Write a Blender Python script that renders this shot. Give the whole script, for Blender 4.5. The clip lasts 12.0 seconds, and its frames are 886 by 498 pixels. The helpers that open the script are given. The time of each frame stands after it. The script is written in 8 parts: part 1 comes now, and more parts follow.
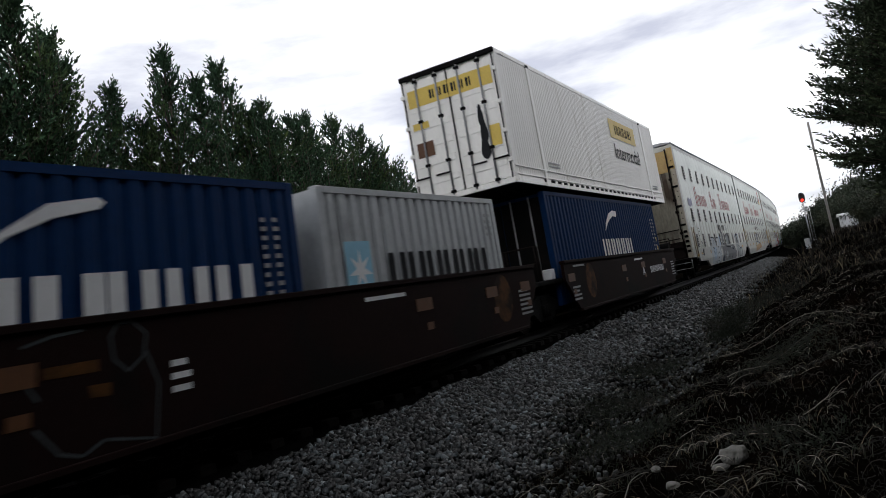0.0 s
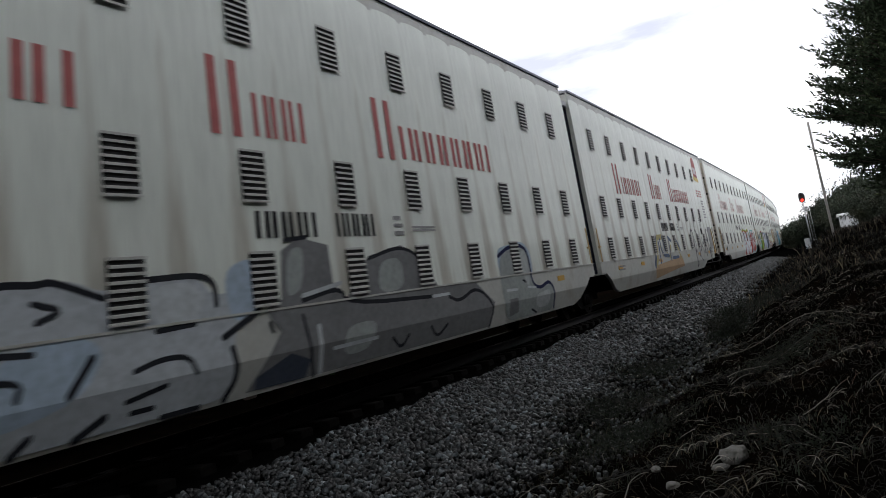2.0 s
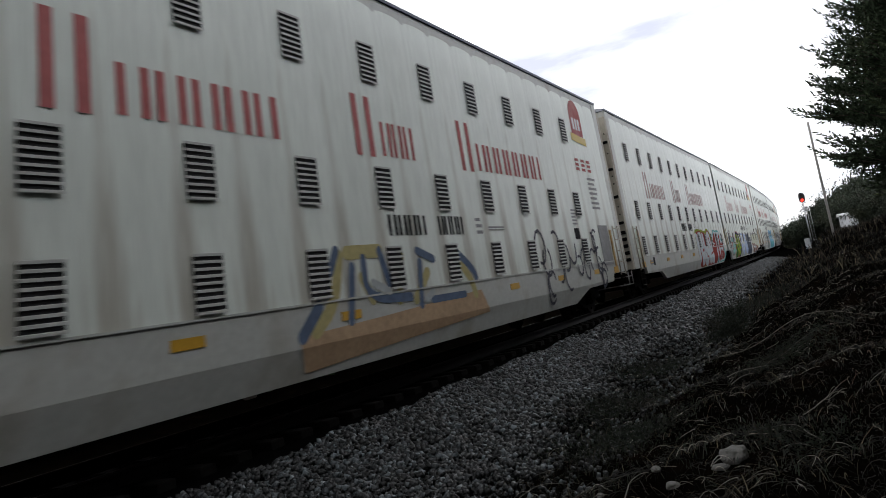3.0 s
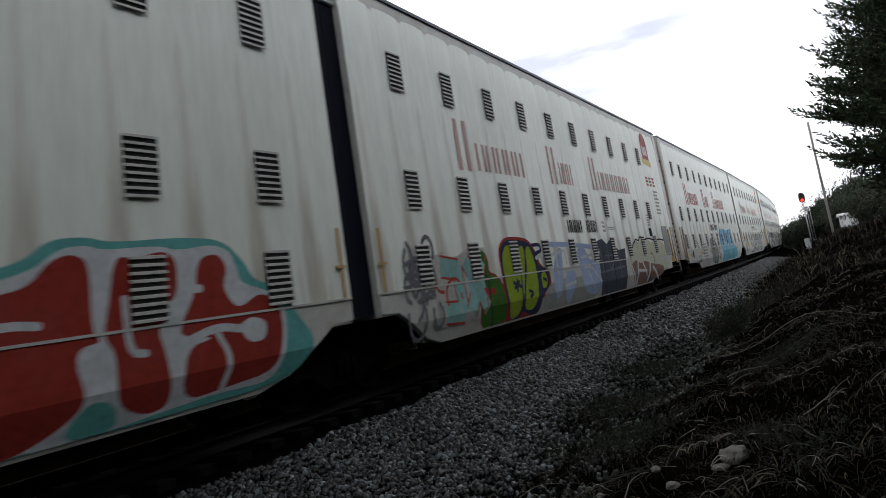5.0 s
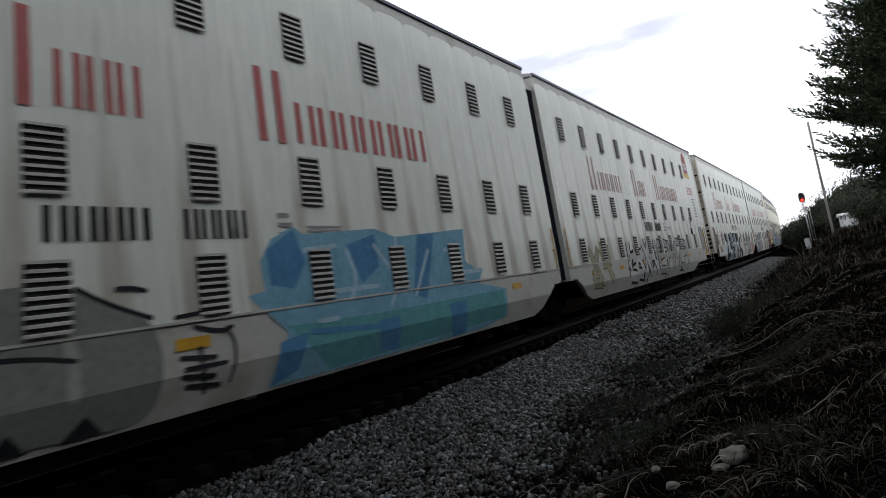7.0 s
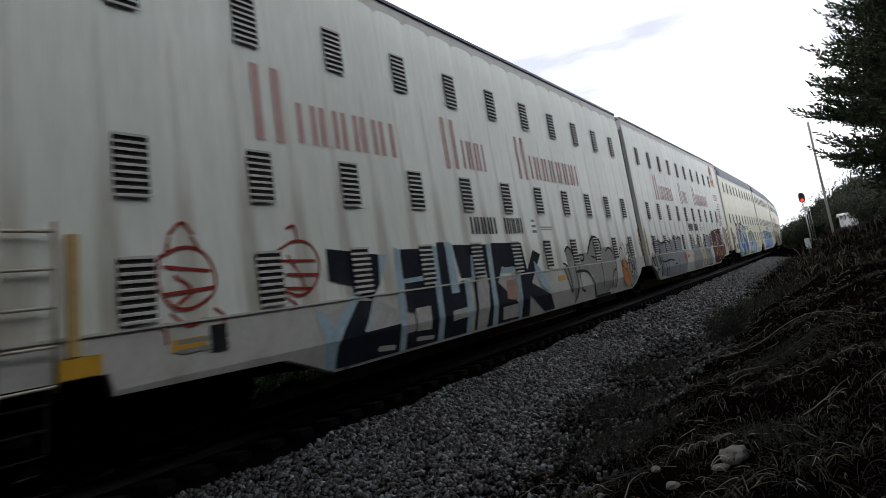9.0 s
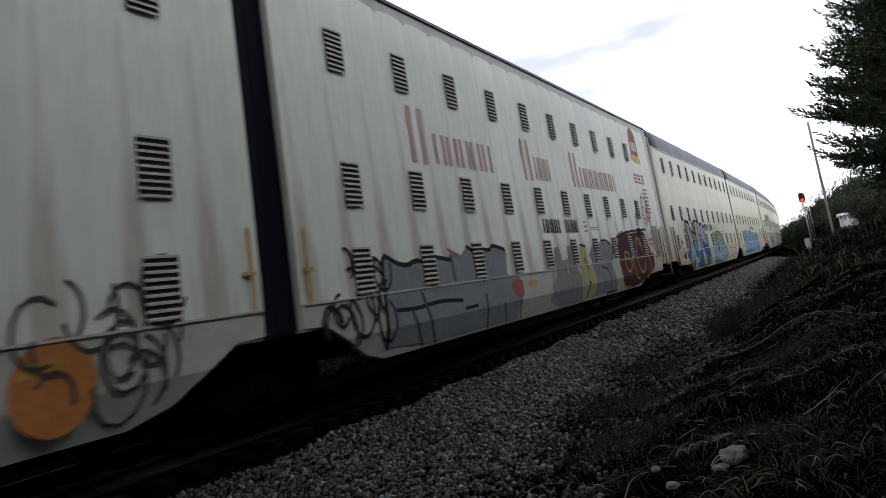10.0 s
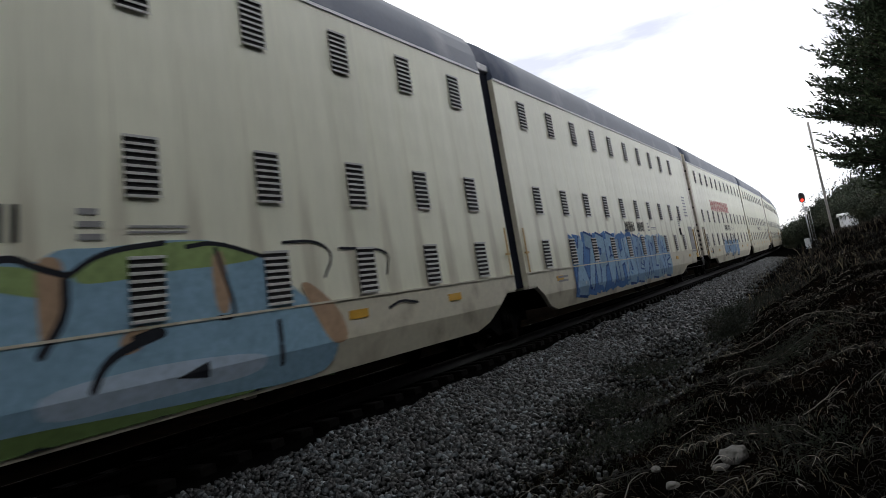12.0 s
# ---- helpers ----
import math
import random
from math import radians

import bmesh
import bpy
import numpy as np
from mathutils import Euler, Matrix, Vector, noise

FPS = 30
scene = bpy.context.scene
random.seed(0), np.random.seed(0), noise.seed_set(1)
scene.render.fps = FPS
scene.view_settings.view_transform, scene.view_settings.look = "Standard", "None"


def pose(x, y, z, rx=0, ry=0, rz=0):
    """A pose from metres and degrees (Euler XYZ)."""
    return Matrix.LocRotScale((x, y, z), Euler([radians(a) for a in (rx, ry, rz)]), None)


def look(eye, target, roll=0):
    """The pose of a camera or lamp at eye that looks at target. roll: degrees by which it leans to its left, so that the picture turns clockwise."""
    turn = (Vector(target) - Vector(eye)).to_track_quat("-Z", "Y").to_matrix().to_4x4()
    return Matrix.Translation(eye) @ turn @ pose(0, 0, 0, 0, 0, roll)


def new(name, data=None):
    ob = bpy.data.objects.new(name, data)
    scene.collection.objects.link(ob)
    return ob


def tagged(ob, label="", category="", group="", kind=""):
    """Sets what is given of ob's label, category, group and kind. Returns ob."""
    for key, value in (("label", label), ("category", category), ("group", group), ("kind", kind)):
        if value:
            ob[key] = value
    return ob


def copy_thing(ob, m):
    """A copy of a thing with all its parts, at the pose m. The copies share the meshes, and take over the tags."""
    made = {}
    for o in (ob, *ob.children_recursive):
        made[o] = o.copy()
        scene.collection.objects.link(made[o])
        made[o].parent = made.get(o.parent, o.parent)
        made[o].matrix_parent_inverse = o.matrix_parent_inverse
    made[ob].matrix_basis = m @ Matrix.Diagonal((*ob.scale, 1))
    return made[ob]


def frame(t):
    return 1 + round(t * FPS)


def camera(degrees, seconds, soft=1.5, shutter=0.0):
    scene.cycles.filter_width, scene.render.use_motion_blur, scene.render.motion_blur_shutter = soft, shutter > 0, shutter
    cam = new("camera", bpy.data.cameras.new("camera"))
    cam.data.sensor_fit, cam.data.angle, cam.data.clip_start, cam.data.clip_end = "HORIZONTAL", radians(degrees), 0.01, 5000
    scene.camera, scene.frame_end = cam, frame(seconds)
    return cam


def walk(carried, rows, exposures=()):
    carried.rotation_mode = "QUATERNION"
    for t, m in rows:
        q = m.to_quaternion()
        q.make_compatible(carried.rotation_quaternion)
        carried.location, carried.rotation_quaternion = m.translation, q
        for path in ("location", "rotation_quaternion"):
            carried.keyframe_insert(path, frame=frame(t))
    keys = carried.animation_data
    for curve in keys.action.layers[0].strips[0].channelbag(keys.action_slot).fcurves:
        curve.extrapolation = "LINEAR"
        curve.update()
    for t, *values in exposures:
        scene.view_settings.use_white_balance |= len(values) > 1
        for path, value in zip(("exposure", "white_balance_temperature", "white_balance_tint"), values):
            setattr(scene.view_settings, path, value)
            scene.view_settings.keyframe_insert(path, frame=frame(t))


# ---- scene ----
# camera: hand-held on the bank, standing still
EYE = Vector((0.0, 0.0, 1.0))
YAW, PITCH = radians(28.075), radians(4.208)
AIM = Vector((-math.sin(YAW) * math.cos(PITCH), math.cos(YAW) * math.cos(PITCH), math.sin(PITCH)))
cam = camera(60.71, 12.0, soft=0.85, shutter=1.14)
# the phone's sensor is read out row by row, top to bottom
scene.cycles.rolling_shutter_type = "TOP"
scene.cycles.rolling_shutter_duration = 0.12
STAND = look(EYE, EYE + AIM, -10.967)
walk(cam, [(0.0, STAND), (12.0, STAND)], exposures=[(0.0, 0.10), (0.5, 0.22), (1.2, 0.43), (12.0, 0.43)])

# ---- light: bright overcast, evening ----
world = bpy.data.worlds.new("sky")
scene.world = world
world.use_nodes = True
wn, wl = world.node_tree.nodes, world.node_tree.links
wn.clear()


def wnode(kind, **values):
    n = wn.new(kind)
    for k, v in values.items():
        n.inputs[k].default_value = v
    return n


sky = wn.new("ShaderNodeTexSky")
sky.sky_type = "NISHITA"
sky.sun_disc = False
sky.sun_elevation, sky.sun_rotation = radians(24), radians(-30)
sky.air_density, sky.dust_density, sky.ozone_density = 0.8, 0.1, 1.0
coord = wn.new("ShaderNodeTexCoord")
split = wn.new("ShaderNodeSeparateXYZ")
fall = wn.new("ShaderNodeMapRange")
fall.inputs["From Min"].default_value, fall.inputs["From Max"].default_value = 0.62, 0.98
fall.inputs["To Min"].default_value, fall.inputs["To Max"].default_value = 1.0, 0.24
toward = wn.new("ShaderNodeVectorMath")
toward.operation = "DOT_PRODUCT"
toward.inputs[1].default_value = (-0.50, 0.86, 0.0)
glowing = wn.new("ShaderNodeMapRange")
glowing.inputs["From Min"].default_value, glowing.inputs["From Max"].default_value = -0.5, 0.66
glowing.inputs["To Min"].default_value, glowing.inputs["To Max"].default_value = 1.2, 1.0
both = wn.new("ShaderNodeMath")
both.operation = "MULTIPLY"
grade = wn.new("ShaderNodeVectorMath")
grade.operation = "SCALE"
stretch = wn.new("ShaderNodeMapping")
stretch.inputs["Scale"].default_value = (1.3, 1.3, 5.0)
puffs = wnode("ShaderNodeTexNoise", Scale=1.5, Detail=7.0, Roughness=0.55)
ramp = wn.new("ShaderNodeValToRGB")
ramp.color_ramp.elements[0].position, ramp.color_ramp.elements[1].position = 0.385, 0.56
veil = wnode("ShaderNodeMix")
veil.data_type = "RGBA"
veil.inputs["B"].default_value = (1.30, 1.32, 1.35, 1)
dim = wnode("ShaderNodeMix")
dim.data_type, dim.blend_type = "RGBA", "MULTIPLY"
dim.inputs["Factor"].default_value = 1.0
dim.inputs["B"].default_value = (0.092, 0.090, 0.086, 1)
haze = wnode("ShaderNodeMix")
haze.data_type = "RGBA"
haze.inputs["Factor"].default_value = 0.82
haze.inputs["B"].default_value = (0.66, 0.67, 0.78, 1)
back = wnode("ShaderNodeBackground", Strength=1.0)
out = wn.new("ShaderNodeOutputWorld")
wl.new(coord.outputs["Generated"], stretch.inputs["Vector"])
wl.new(stretch.outputs["Vector"], puffs.inputs["Vector"])
wl.new(puffs.outputs["Fac"], ramp.inputs["Fac"])
wl.new(sky.outputs["Color"], dim.inputs["A"])
wl.new(dim.outputs["Result"], haze.inputs["A"])
wl.new(haze.outputs["Result"], veil.inputs["A"])
wl.new(ramp.outputs["Color"], veil.inputs["Factor"])
wl.new(coord.outputs["Generated"], split.inputs["Vector"])
wl.new(split.outputs["Z"], fall.inputs["Value"])
wl.new(veil.outputs["Result"], grade.inputs["Vector"])
wl.new(coord.outputs["Generated"], toward.inputs[0])
wl.new(toward.outputs["Value"], glowing.inputs["Value"])
wl.new(fall.outputs["Result"], both.inputs[0])
wl.new(glowing.outputs["Result"], both.inputs[1])
wl.new(both.outputs[0], grade.inputs["Scale"])
wl.new(grade.outputs["Vector"], back.inputs["Color"])
wl.new(back.outputs["Background"], out.inputs["Surface"])
sun_data = bpy.data.lights.new("sun", "SUN")
sun_data.energy, sun_data.angle, sun_data.color = 0.5, radians(25), (1.0, 0.95, 0.88)
sun = new("sun", sun_data)
sun.matrix_world = look((-50, 86, 44), (0, 0, 0))


# ---- materials ----
def mat(name, color, rough=0.6, metal=0.0, vary=0.25, scale=3.0, fine=40.0, bump=0.15, stain=None, stain_at=0.55, island=0.0, piece=0.0, coat=0.0, squash=(1, 1, 1), spec=0.5):
    """Procedural paint, stone, leaf or metal: colour broken up at two scales, optional stain colour, relief."""
    m = bpy.data.materials.new(name)
    m.use_nodes = True
    n, l = m.node_tree.nodes, m.node_tree.links
    b = n["Principled BSDF"]
    b.inputs["Roughness"].default_value, b.inputs["Metallic"].default_value = rough, metal
    b.inputs["Specular IOR Level"].default_value = spec
    b.inputs["Coat Weight"].default_value, b.inputs["Coat Roughness"].default_value = coat, 0.17
    tc = n.new("ShaderNodeTexCoord")
    mp = n.new("ShaderNodeMapping")
    mp.inputs["Scale"].default_value = squash
    l.new(tc.outputs["Object"], mp.inputs["Vector"])
    big, small = n.new("ShaderNodeTexNoise"), n.new("ShaderNodeTexNoise")
    big.inputs["Scale"].default_value, big.inputs["Detail"].default_value = scale, 5
    small.inputs["Scale"].default_value, small.inputs["Detail"].default_value = fine, 3
    for t in (big, small):
        l.new(mp.outputs["Vector"], t.inputs["Vector"])
    # value swing of both noises round 1
    a = n.new("ShaderNodeMath")
    a.operation = "ADD"
    l.new(big.outputs["Fac"], a.inputs[0])
    l.new(small.outputs["Fac"], a.inputs[1])
    r = n.new("ShaderNodeMapRange")
    r.inputs["From Min"].default_value, r.inputs["From Max"].default_value = 0.6, 1.4
    r.inputs["To Min"].default_value, r.inputs["To Max"].default_value = 1 - vary, 1 + vary
    l.new(a.outputs[0], r.inputs["Value"])
    value = r.outputs["Result"]
    for use, node, sock in ((island, "ShaderNodeNewGeometry", "Random Per Island"), (piece, "ShaderNodeObjectInfo", "Random")):
        if use:
            g = n.new(node)
            rr = n.new("ShaderNodeMapRange")
            rr.inputs["To Min"].default_value, rr.inputs["To Max"].default_value = (0.03, 6.2) if use > 1 else (1 - use, 1 + use)
            if use > 1:
                # a few pale pieces among many dark ones
                skew = n.new("ShaderNodeMath")
                skew.operation = "POWER"
                skew.inputs[1].default_value = 5.2
                l.new(g.outputs[sock], skew.inputs[0])
                l.new(skew.outputs[0], rr.inputs["Value"])
            else:
                l.new(g.outputs[sock], rr.inputs["Value"])
            mu = n.new("ShaderNodeMath")
            mu.operation = "MULTIPLY"
            l.new(value, mu.inputs[0])
            lowest = n.new("ShaderNodeMath")
            lowest.operation = "MAXIMUM"
            lowest.inputs[1].default_value = 0.05
            l.new(rr.outputs["Result"], lowest.inputs[0])
            l.new(lowest.outputs[0], mu.inputs[1])
            value = mu.outputs[0]
    col = n.new("ShaderNodeMix")
    col.data_type = "RGBA"
    col.inputs["A"].default_value = (*color, 1)
    col.inputs["B"].default_value = (*(stain or color), 1)
    sr = n.new("ShaderNodeValToRGB")
    sr.color_ramp.elements[0].position, sr.color_ramp.elements[1].position = stain_at, min(1, stain_at + 0.18)
    l.new(big.outputs["Fac"], sr.inputs["Fac"])
    l.new(sr.outputs["Color"], col.inputs["Factor"])
    sc = n.new("ShaderNodeVectorMath")
    sc.operation = "SCALE"
    l.new(col.outputs["Result"], sc.inputs["Vector"])
    l.new(value, sc.inputs["Scale"])
    l.new(sc.outputs["Vector"], b.inputs["Base Color"])
    if bump:
        bp = n.new("ShaderNodeBump")
        bp.inputs["Strength"].default_value, bp.inputs["Distance"].default_value = bump, 0.02
        l.new(a.outputs[0], bp.inputs["Height"])
        l.new(bp.outputs["Normal"], b.inputs["Normal"])
    return m


def glow(name, color, strength):
    m = bpy.data.materials.new(name)
    m.use_nodes = True
    b = m.node_tree.nodes["Principled BSDF"]
    b.inputs["Base Color"].default_value = (*color, 1)
    b.inputs["Emission Color"].default_value = (*color, 1)
    b.inputs["Emission Strength"].default_value = strength
    return m


STREAK = (1.0, 5.0, 0.35)
M_WHITE = mat("weathered white paint", (0.765, 0.81, 0.745), 0.45, 0, 0.14, 0.8, 7, 0.18, (0.46, 0.445, 0.38), 0.50, piece=0.05, coat=0.12, squash=STREAK)
M_CREAM = mat("weathered cream paint", (0.785, 0.785, 0.625), 0.45, 0, 0.08, 0.8, 7, 0.18, (0.48, 0.45, 0.34), 0.54, piece=0.05, coat=0.12, squash=STREAK)
# wall paint again, darkened for dirt and for the weaker light low down
M_SKIRT = mat("white sill paint with dirt and shade", (0.50, 0.51, 0.475), 0.45, 0, 0.14, 1.2, 12, 0.10, (0.36, 0.345, 0.30), 0.52)
M_SKIRT_C = mat("cream sill paint with dirt and shade", (0.58, 0.55, 0.43), 0.45, 0, 0.12, 1.2, 12, 0.10, (0.30, 0.26, 0.19), 0.52)
M_POST = mat("rust-streaked post paint", (0.46, 0.42, 0.34), 0.55, 0, 0.2, 1.5, 20, 0.2, (0.16, 0.10, 0.06), 0.50, squash=STREAK)
M_DOOR = mat("stained end door paint", (0.30, 0.28, 0.225), 0.6, 0, 0.35, 1.3, 14, 0.2, (0.05, 0.032, 0.02), 0.44, squash=STREAK)
M_TAN = mat("ochre primer patch", (0.48, 0.33, 0.13), 0.6, 0, 0.2, 2, 20, 0.1, (0.35, 0.2, 0.08), 0.55)
M_DARK = mat("black vent shade and signal paint", (0.012, 0.012, 0.013), 0.8, 0, 0.2, 4, 30, 0.0)
# near black, so the shade under the train sits in the colour
M_BLACK = mat("black steel with grime and shade", (0.0045, 0.0045, 0.0045), 0.85, 0.0, 0.35, 3, 30, 0.3, (0.008, 0.006, 0.005), 0.55, spec=0.08)
M_BELLOWS = mat("navy black rubber bellows", (0.006, 0.008, 0.015), 0.8, 0, 0.25, 2, 30, 0.15, spec=0.1)
M_ROOF = mat("galvanised grey roof", (0.30, 0.32, 0.35), 0.4, 0.35, 0.15, 0.7, 12, 0.1, (0.22, 0.22, 0.22), 0.55)
M_BLUEROOF = mat("faded steel blue roof", (0.046, 0.064, 0.105), 0.5, 0.1, 0.15, 0.7, 10, 0.1, (0.12, 0.13, 0.16), 0.52)
M_SLAT = mat("vent slat paint", (0.50, 0.50, 0.47), 0.5, 0, 0.15, 5, 40, 0.0)
M_OCHRE = mat("faded dark ochre paint", (0.085, 0.036, 0.010), 0.75, 0, 0.4, 3, 14, 0.0, (0.012, 0.006, 0.004), 0.42, spec=0.1)
M_RED = mat("faded red lettering paint", (0.46, 0.13, 0.125), 0.75, 0, 0.2, 1.2, 10, 0.0, (0.48, 0.25, 0.235), 0.5)
M_REDPALE = mat("sun-bleached red lettering paint", (0.50, 0.30, 0.285), 0.6, 0, 0.15, 1.2, 10, 0.0, (0.50, 0.40, 0.37), 0.46)
M_MARK = mat("black stencil paint", (0.022, 0.023, 0.025), 0.8, 0, 0.3, 6, 40, 0.0, spec=0.05)
M_GREYMARK = mat("grey stencil paint", (0.26, 0.26, 0.26), 0.6, 0, 0.3, 6, 40, 0.0)
M_YELLOW = mat("yellow reflector sheet", (0.60, 0.34, 0.03), 0.4, 0, 0.15, 6, 40, 0.0)
# rail and rust colours are darkened to carry the shade below the wagons
M_STEEL = mat("dull rusty rail steel with shade", (0.010, 0.008, 0.007), 0.8, 0.0, 0.2, 3, 60, 0.05)
M_RUST = mat("rusty steel with shade", (0.009, 0.006, 0.005), 0.85, 0.0, 0.3, 4, 40, 0.2, spec=0.15)
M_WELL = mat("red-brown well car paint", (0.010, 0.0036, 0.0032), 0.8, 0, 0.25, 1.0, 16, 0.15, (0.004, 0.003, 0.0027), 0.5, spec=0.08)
M_NAVY = mat("deep blue container paint", (0.001, 0.021, 0.080), 0.65, 0, 0.18, 0.9, 12, 0.08, (0.003, 0.020, 0.065), 0.55, spec=0.1)
M_GREY = mat("light grey container paint", (0.37, 0.39, 0.40), 0.45, 0, 0.12, 0.9, 12, 0.08, (0.18, 0.19, 0.19), 0.55)
M_BOXWHITE = mat("chalky white container paint", (0.84, 0.82, 0.77), 0.42, 0, 0.08, 0.8, 12, 0.06, (0.55, 0.52, 0.45), 0.56, coat=0.5, squash=STREAK)
M_LETTERWHITE = mat("white lettering paint", (0.68, 0.69, 0.70), 0.5, 0, 0.1, 3, 20, 0.0)
M_SKYBLUE = mat("pale blue logo square", (0.22, 0.46, 0.60), 0.5, 0, 0.12, 3, 20, 0.0)
M_LOGOYELLOW = mat("yellow logo band", (0.66, 0.47, 0.08), 0.5, 0, 0.12, 3, 20, 0.0)
M_ORANGE = mat("orange placard", (0.09, 0.032, 0.006), 0.55, 0, 0.25, 4, 20, 0.0)
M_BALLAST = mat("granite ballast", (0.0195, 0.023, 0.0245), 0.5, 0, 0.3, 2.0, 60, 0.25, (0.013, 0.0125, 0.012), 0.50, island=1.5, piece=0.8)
# black bed puts the shade between stones and under the train into colour
M_BED = mat("ballast bed with gap shade", (0.002, 0.002, 0.002), 0.95, 0, 0.5, 9.0, 45, 0.8, (0.003, 0.0027, 0.0025), 0.5, spec=0.0)
# far darker than real soil: deep shade is put into the colour
M_SOIL = mat("shade-dark leaf-litter soil", (0.0022, 0.0018, 0.0014), 1.0, 0, 0.5, 1.5, 25, 0.6, (0.005, 0.003, 0.002), 0.55, spec=0.0)
# tie colour holds the train's shade as well as the creosote
M_TIE = mat("creosoted tie with train shade", (0.006, 0.0055, 0.005), 0.95, 0, 0.3, 3, 40, 0.3, squash=(1, 6, 6), spec=0.05)
M_STRAW = mat("dead grass straw", (0.040, 0.034, 0.022), 0.9, 0, 0.25, 2, 20, 0.0, (0.016, 0.010, 0.007), 0.45, island=1.3, spec=0.2)
M_CANE = mat("pale dry bramble cane", (0.10, 0.094, 0.080), 0.9, 0, 0.25, 4, 30, 0.0, (0.06, 0.035, 0.025), 0.55, island=1.2)
M_WEED = mat("dark green weed leaf", (0.008, 0.014, 0.005), 0.8, 0, 0.3, 2, 20, 0.0, (0.02, 0.016, 0.01), 0.5, island=0.5)
M_CEDAR = mat("cedar foliage", (0.034, 0.072, 0.036), 0.75, 0, 0.3, 0.7, 8, 0.0, (0.062, 0.092, 0.028), 0.5, island=0.6, spec=0.2)
M_SPRUCE = mat("dark conifer foliage", (0.040, 0.056, 0.030), 0.8, 0, 0.3, 0.9, 8, 0.0, (0.075, 0.085, 0.035), 0.6, island=0.6, spec=0.2)
M_HEDGE = mat("dark hedge foliage", (0.024, 0.034, 0.018), 0.85, 0, 0.3, 0.5, 5, 0.0, (0.040, 0.040, 0.020), 0.5, island=0.45)
M_BARK = mat("grey-brown bark", (0.075, 0.058, 0.045), 0.9, 0, 0.3, 5, 40, 0.5, squash=(3, 3, 0.6))
M_POLE = mat("weathered grey pole timber", (0.30, 0.28, 0.26), 0.8, 0, 0.2, 5, 40, 0.3, squash=(3, 3, 0.5))
M_ROCK = mat("pale limestone", (0.17, 0.165, 0.15), 0.85, 0, 0.25, 6, 40, 0.5, (0.08, 0.075, 0.065), 0.5)
M_ALU = mat("aluminium paint", (0.42, 0.43, 0.44), 0.45, 0.4, 0.15, 4, 30, 0.05)
M_SIGNALRED = glow("lit red signal lens", (1.0, 0.035, 0.02), 2.2)


# ---- mesh helpers ----
def obj(name, bm, material, parent=None, label="", mats=None):
    me = bpy.data.meshes.new(name)
    bm.to_mesh(me)
    bm.free()
    for m in (mats or [material]):
        me.materials.append(m)
    ob = new(name, me)
    if parent:
        ob.parent = parent
    if label:
        ob["label"] = label
    return ob


def part(name, bm, material, parent, label=""):
    return obj(name, bm, material, parent, label)


def shared(name, like, parent, m):
    """Another object on the same mesh data."""
    ob = new(name, like.data)
    ob.parent = parent
    ob.matrix_basis = m
    return ob


def thing(name, label, category, group="", kind=""):
    return tagged(new(name), label, category, group, kind)


def box(bm, lo, hi, bevel=0.0, index=0):
    x0, y0, z0 = lo
    x1, y1, z1 = hi
    vs = [bm.verts.new(c) for c in ((x0, y0, z0), (x1, y0, z0), (x1, y1, z0), (x0, y1, z0), (x0, y0, z1), (x1, y0, z1), (x1, y1, z1), (x0, y1, z1))]
    fs = [bm.faces.new([vs[i] for i in q]) for q in ((0, 3, 2, 1), (4, 5, 6, 7), (0, 1, 5, 4), (1, 2, 6, 5), (2, 3, 7, 6), (3, 0, 4, 7))]
    for f in fs:
        f.material_index = index
    if bevel:
        bmesh.ops.bevel(bm, geom=list({e for f in fs for e in f.edges}), offset=bevel, segments=1, affect="EDGES")


def boxes(*list_of, bevel=0.0):
    bm = bmesh.new()
    for lo, hi in list_of:
        box(bm, lo, hi, bevel)
    return bm


def tube(bm, points, radii, sides=6, index=0):
    """A round bar through the points."""
    rings = []
    points = [Vector(p) for p in points]
    for i, p in enumerate(points):
        d = (points[min(i + 1, len(points) - 1)] - points[max(i - 1, 0)]).normalized()
        q = d.to_track_quat("Z", "Y").to_matrix()
        r = radii[i] if isinstance(radii, (list, tuple)) else radii
        rings.append([bm.verts.new(p + q @ Vector((r * math.cos(a), r * math.sin(a), 0))) for a in (2 * math.pi * k / sides for k in range(sides))])
    for a, b in zip(rings, rings[1:]):
        for k in range(sides):
            f = bm.faces.new((a[k], a[(k + 1) % sides], b[(k + 1) % sides], b[k]))
            f.material_index, f.smooth = index, True
    for ring, flip in ((rings[0], True), (rings[-1], False)):
        bm.faces.new(ring[::-1] if flip else ring).material_index = index


def prism(bm, outline, x0, x1, index=0):
    """An outline in (y, z) pulled from x0 to x1."""
    a = [bm.verts.new((x0, y, z)) for y, z in outline]
    b = [bm.verts.new((x1, y, z)) for y, z in outline]
    n = len(outline)
    fs = [bm.faces.new(a[::-1]), bm.faces.new(b)]
    for i in range(n):
        fs.append(bm.faces.new((a[i], a[(i + 1) % n], b[(i + 1) % n], b[i])))
    for f in fs:
        f.material_index = index
    bmesh.ops.recalc_face_normals(bm, faces=fs)


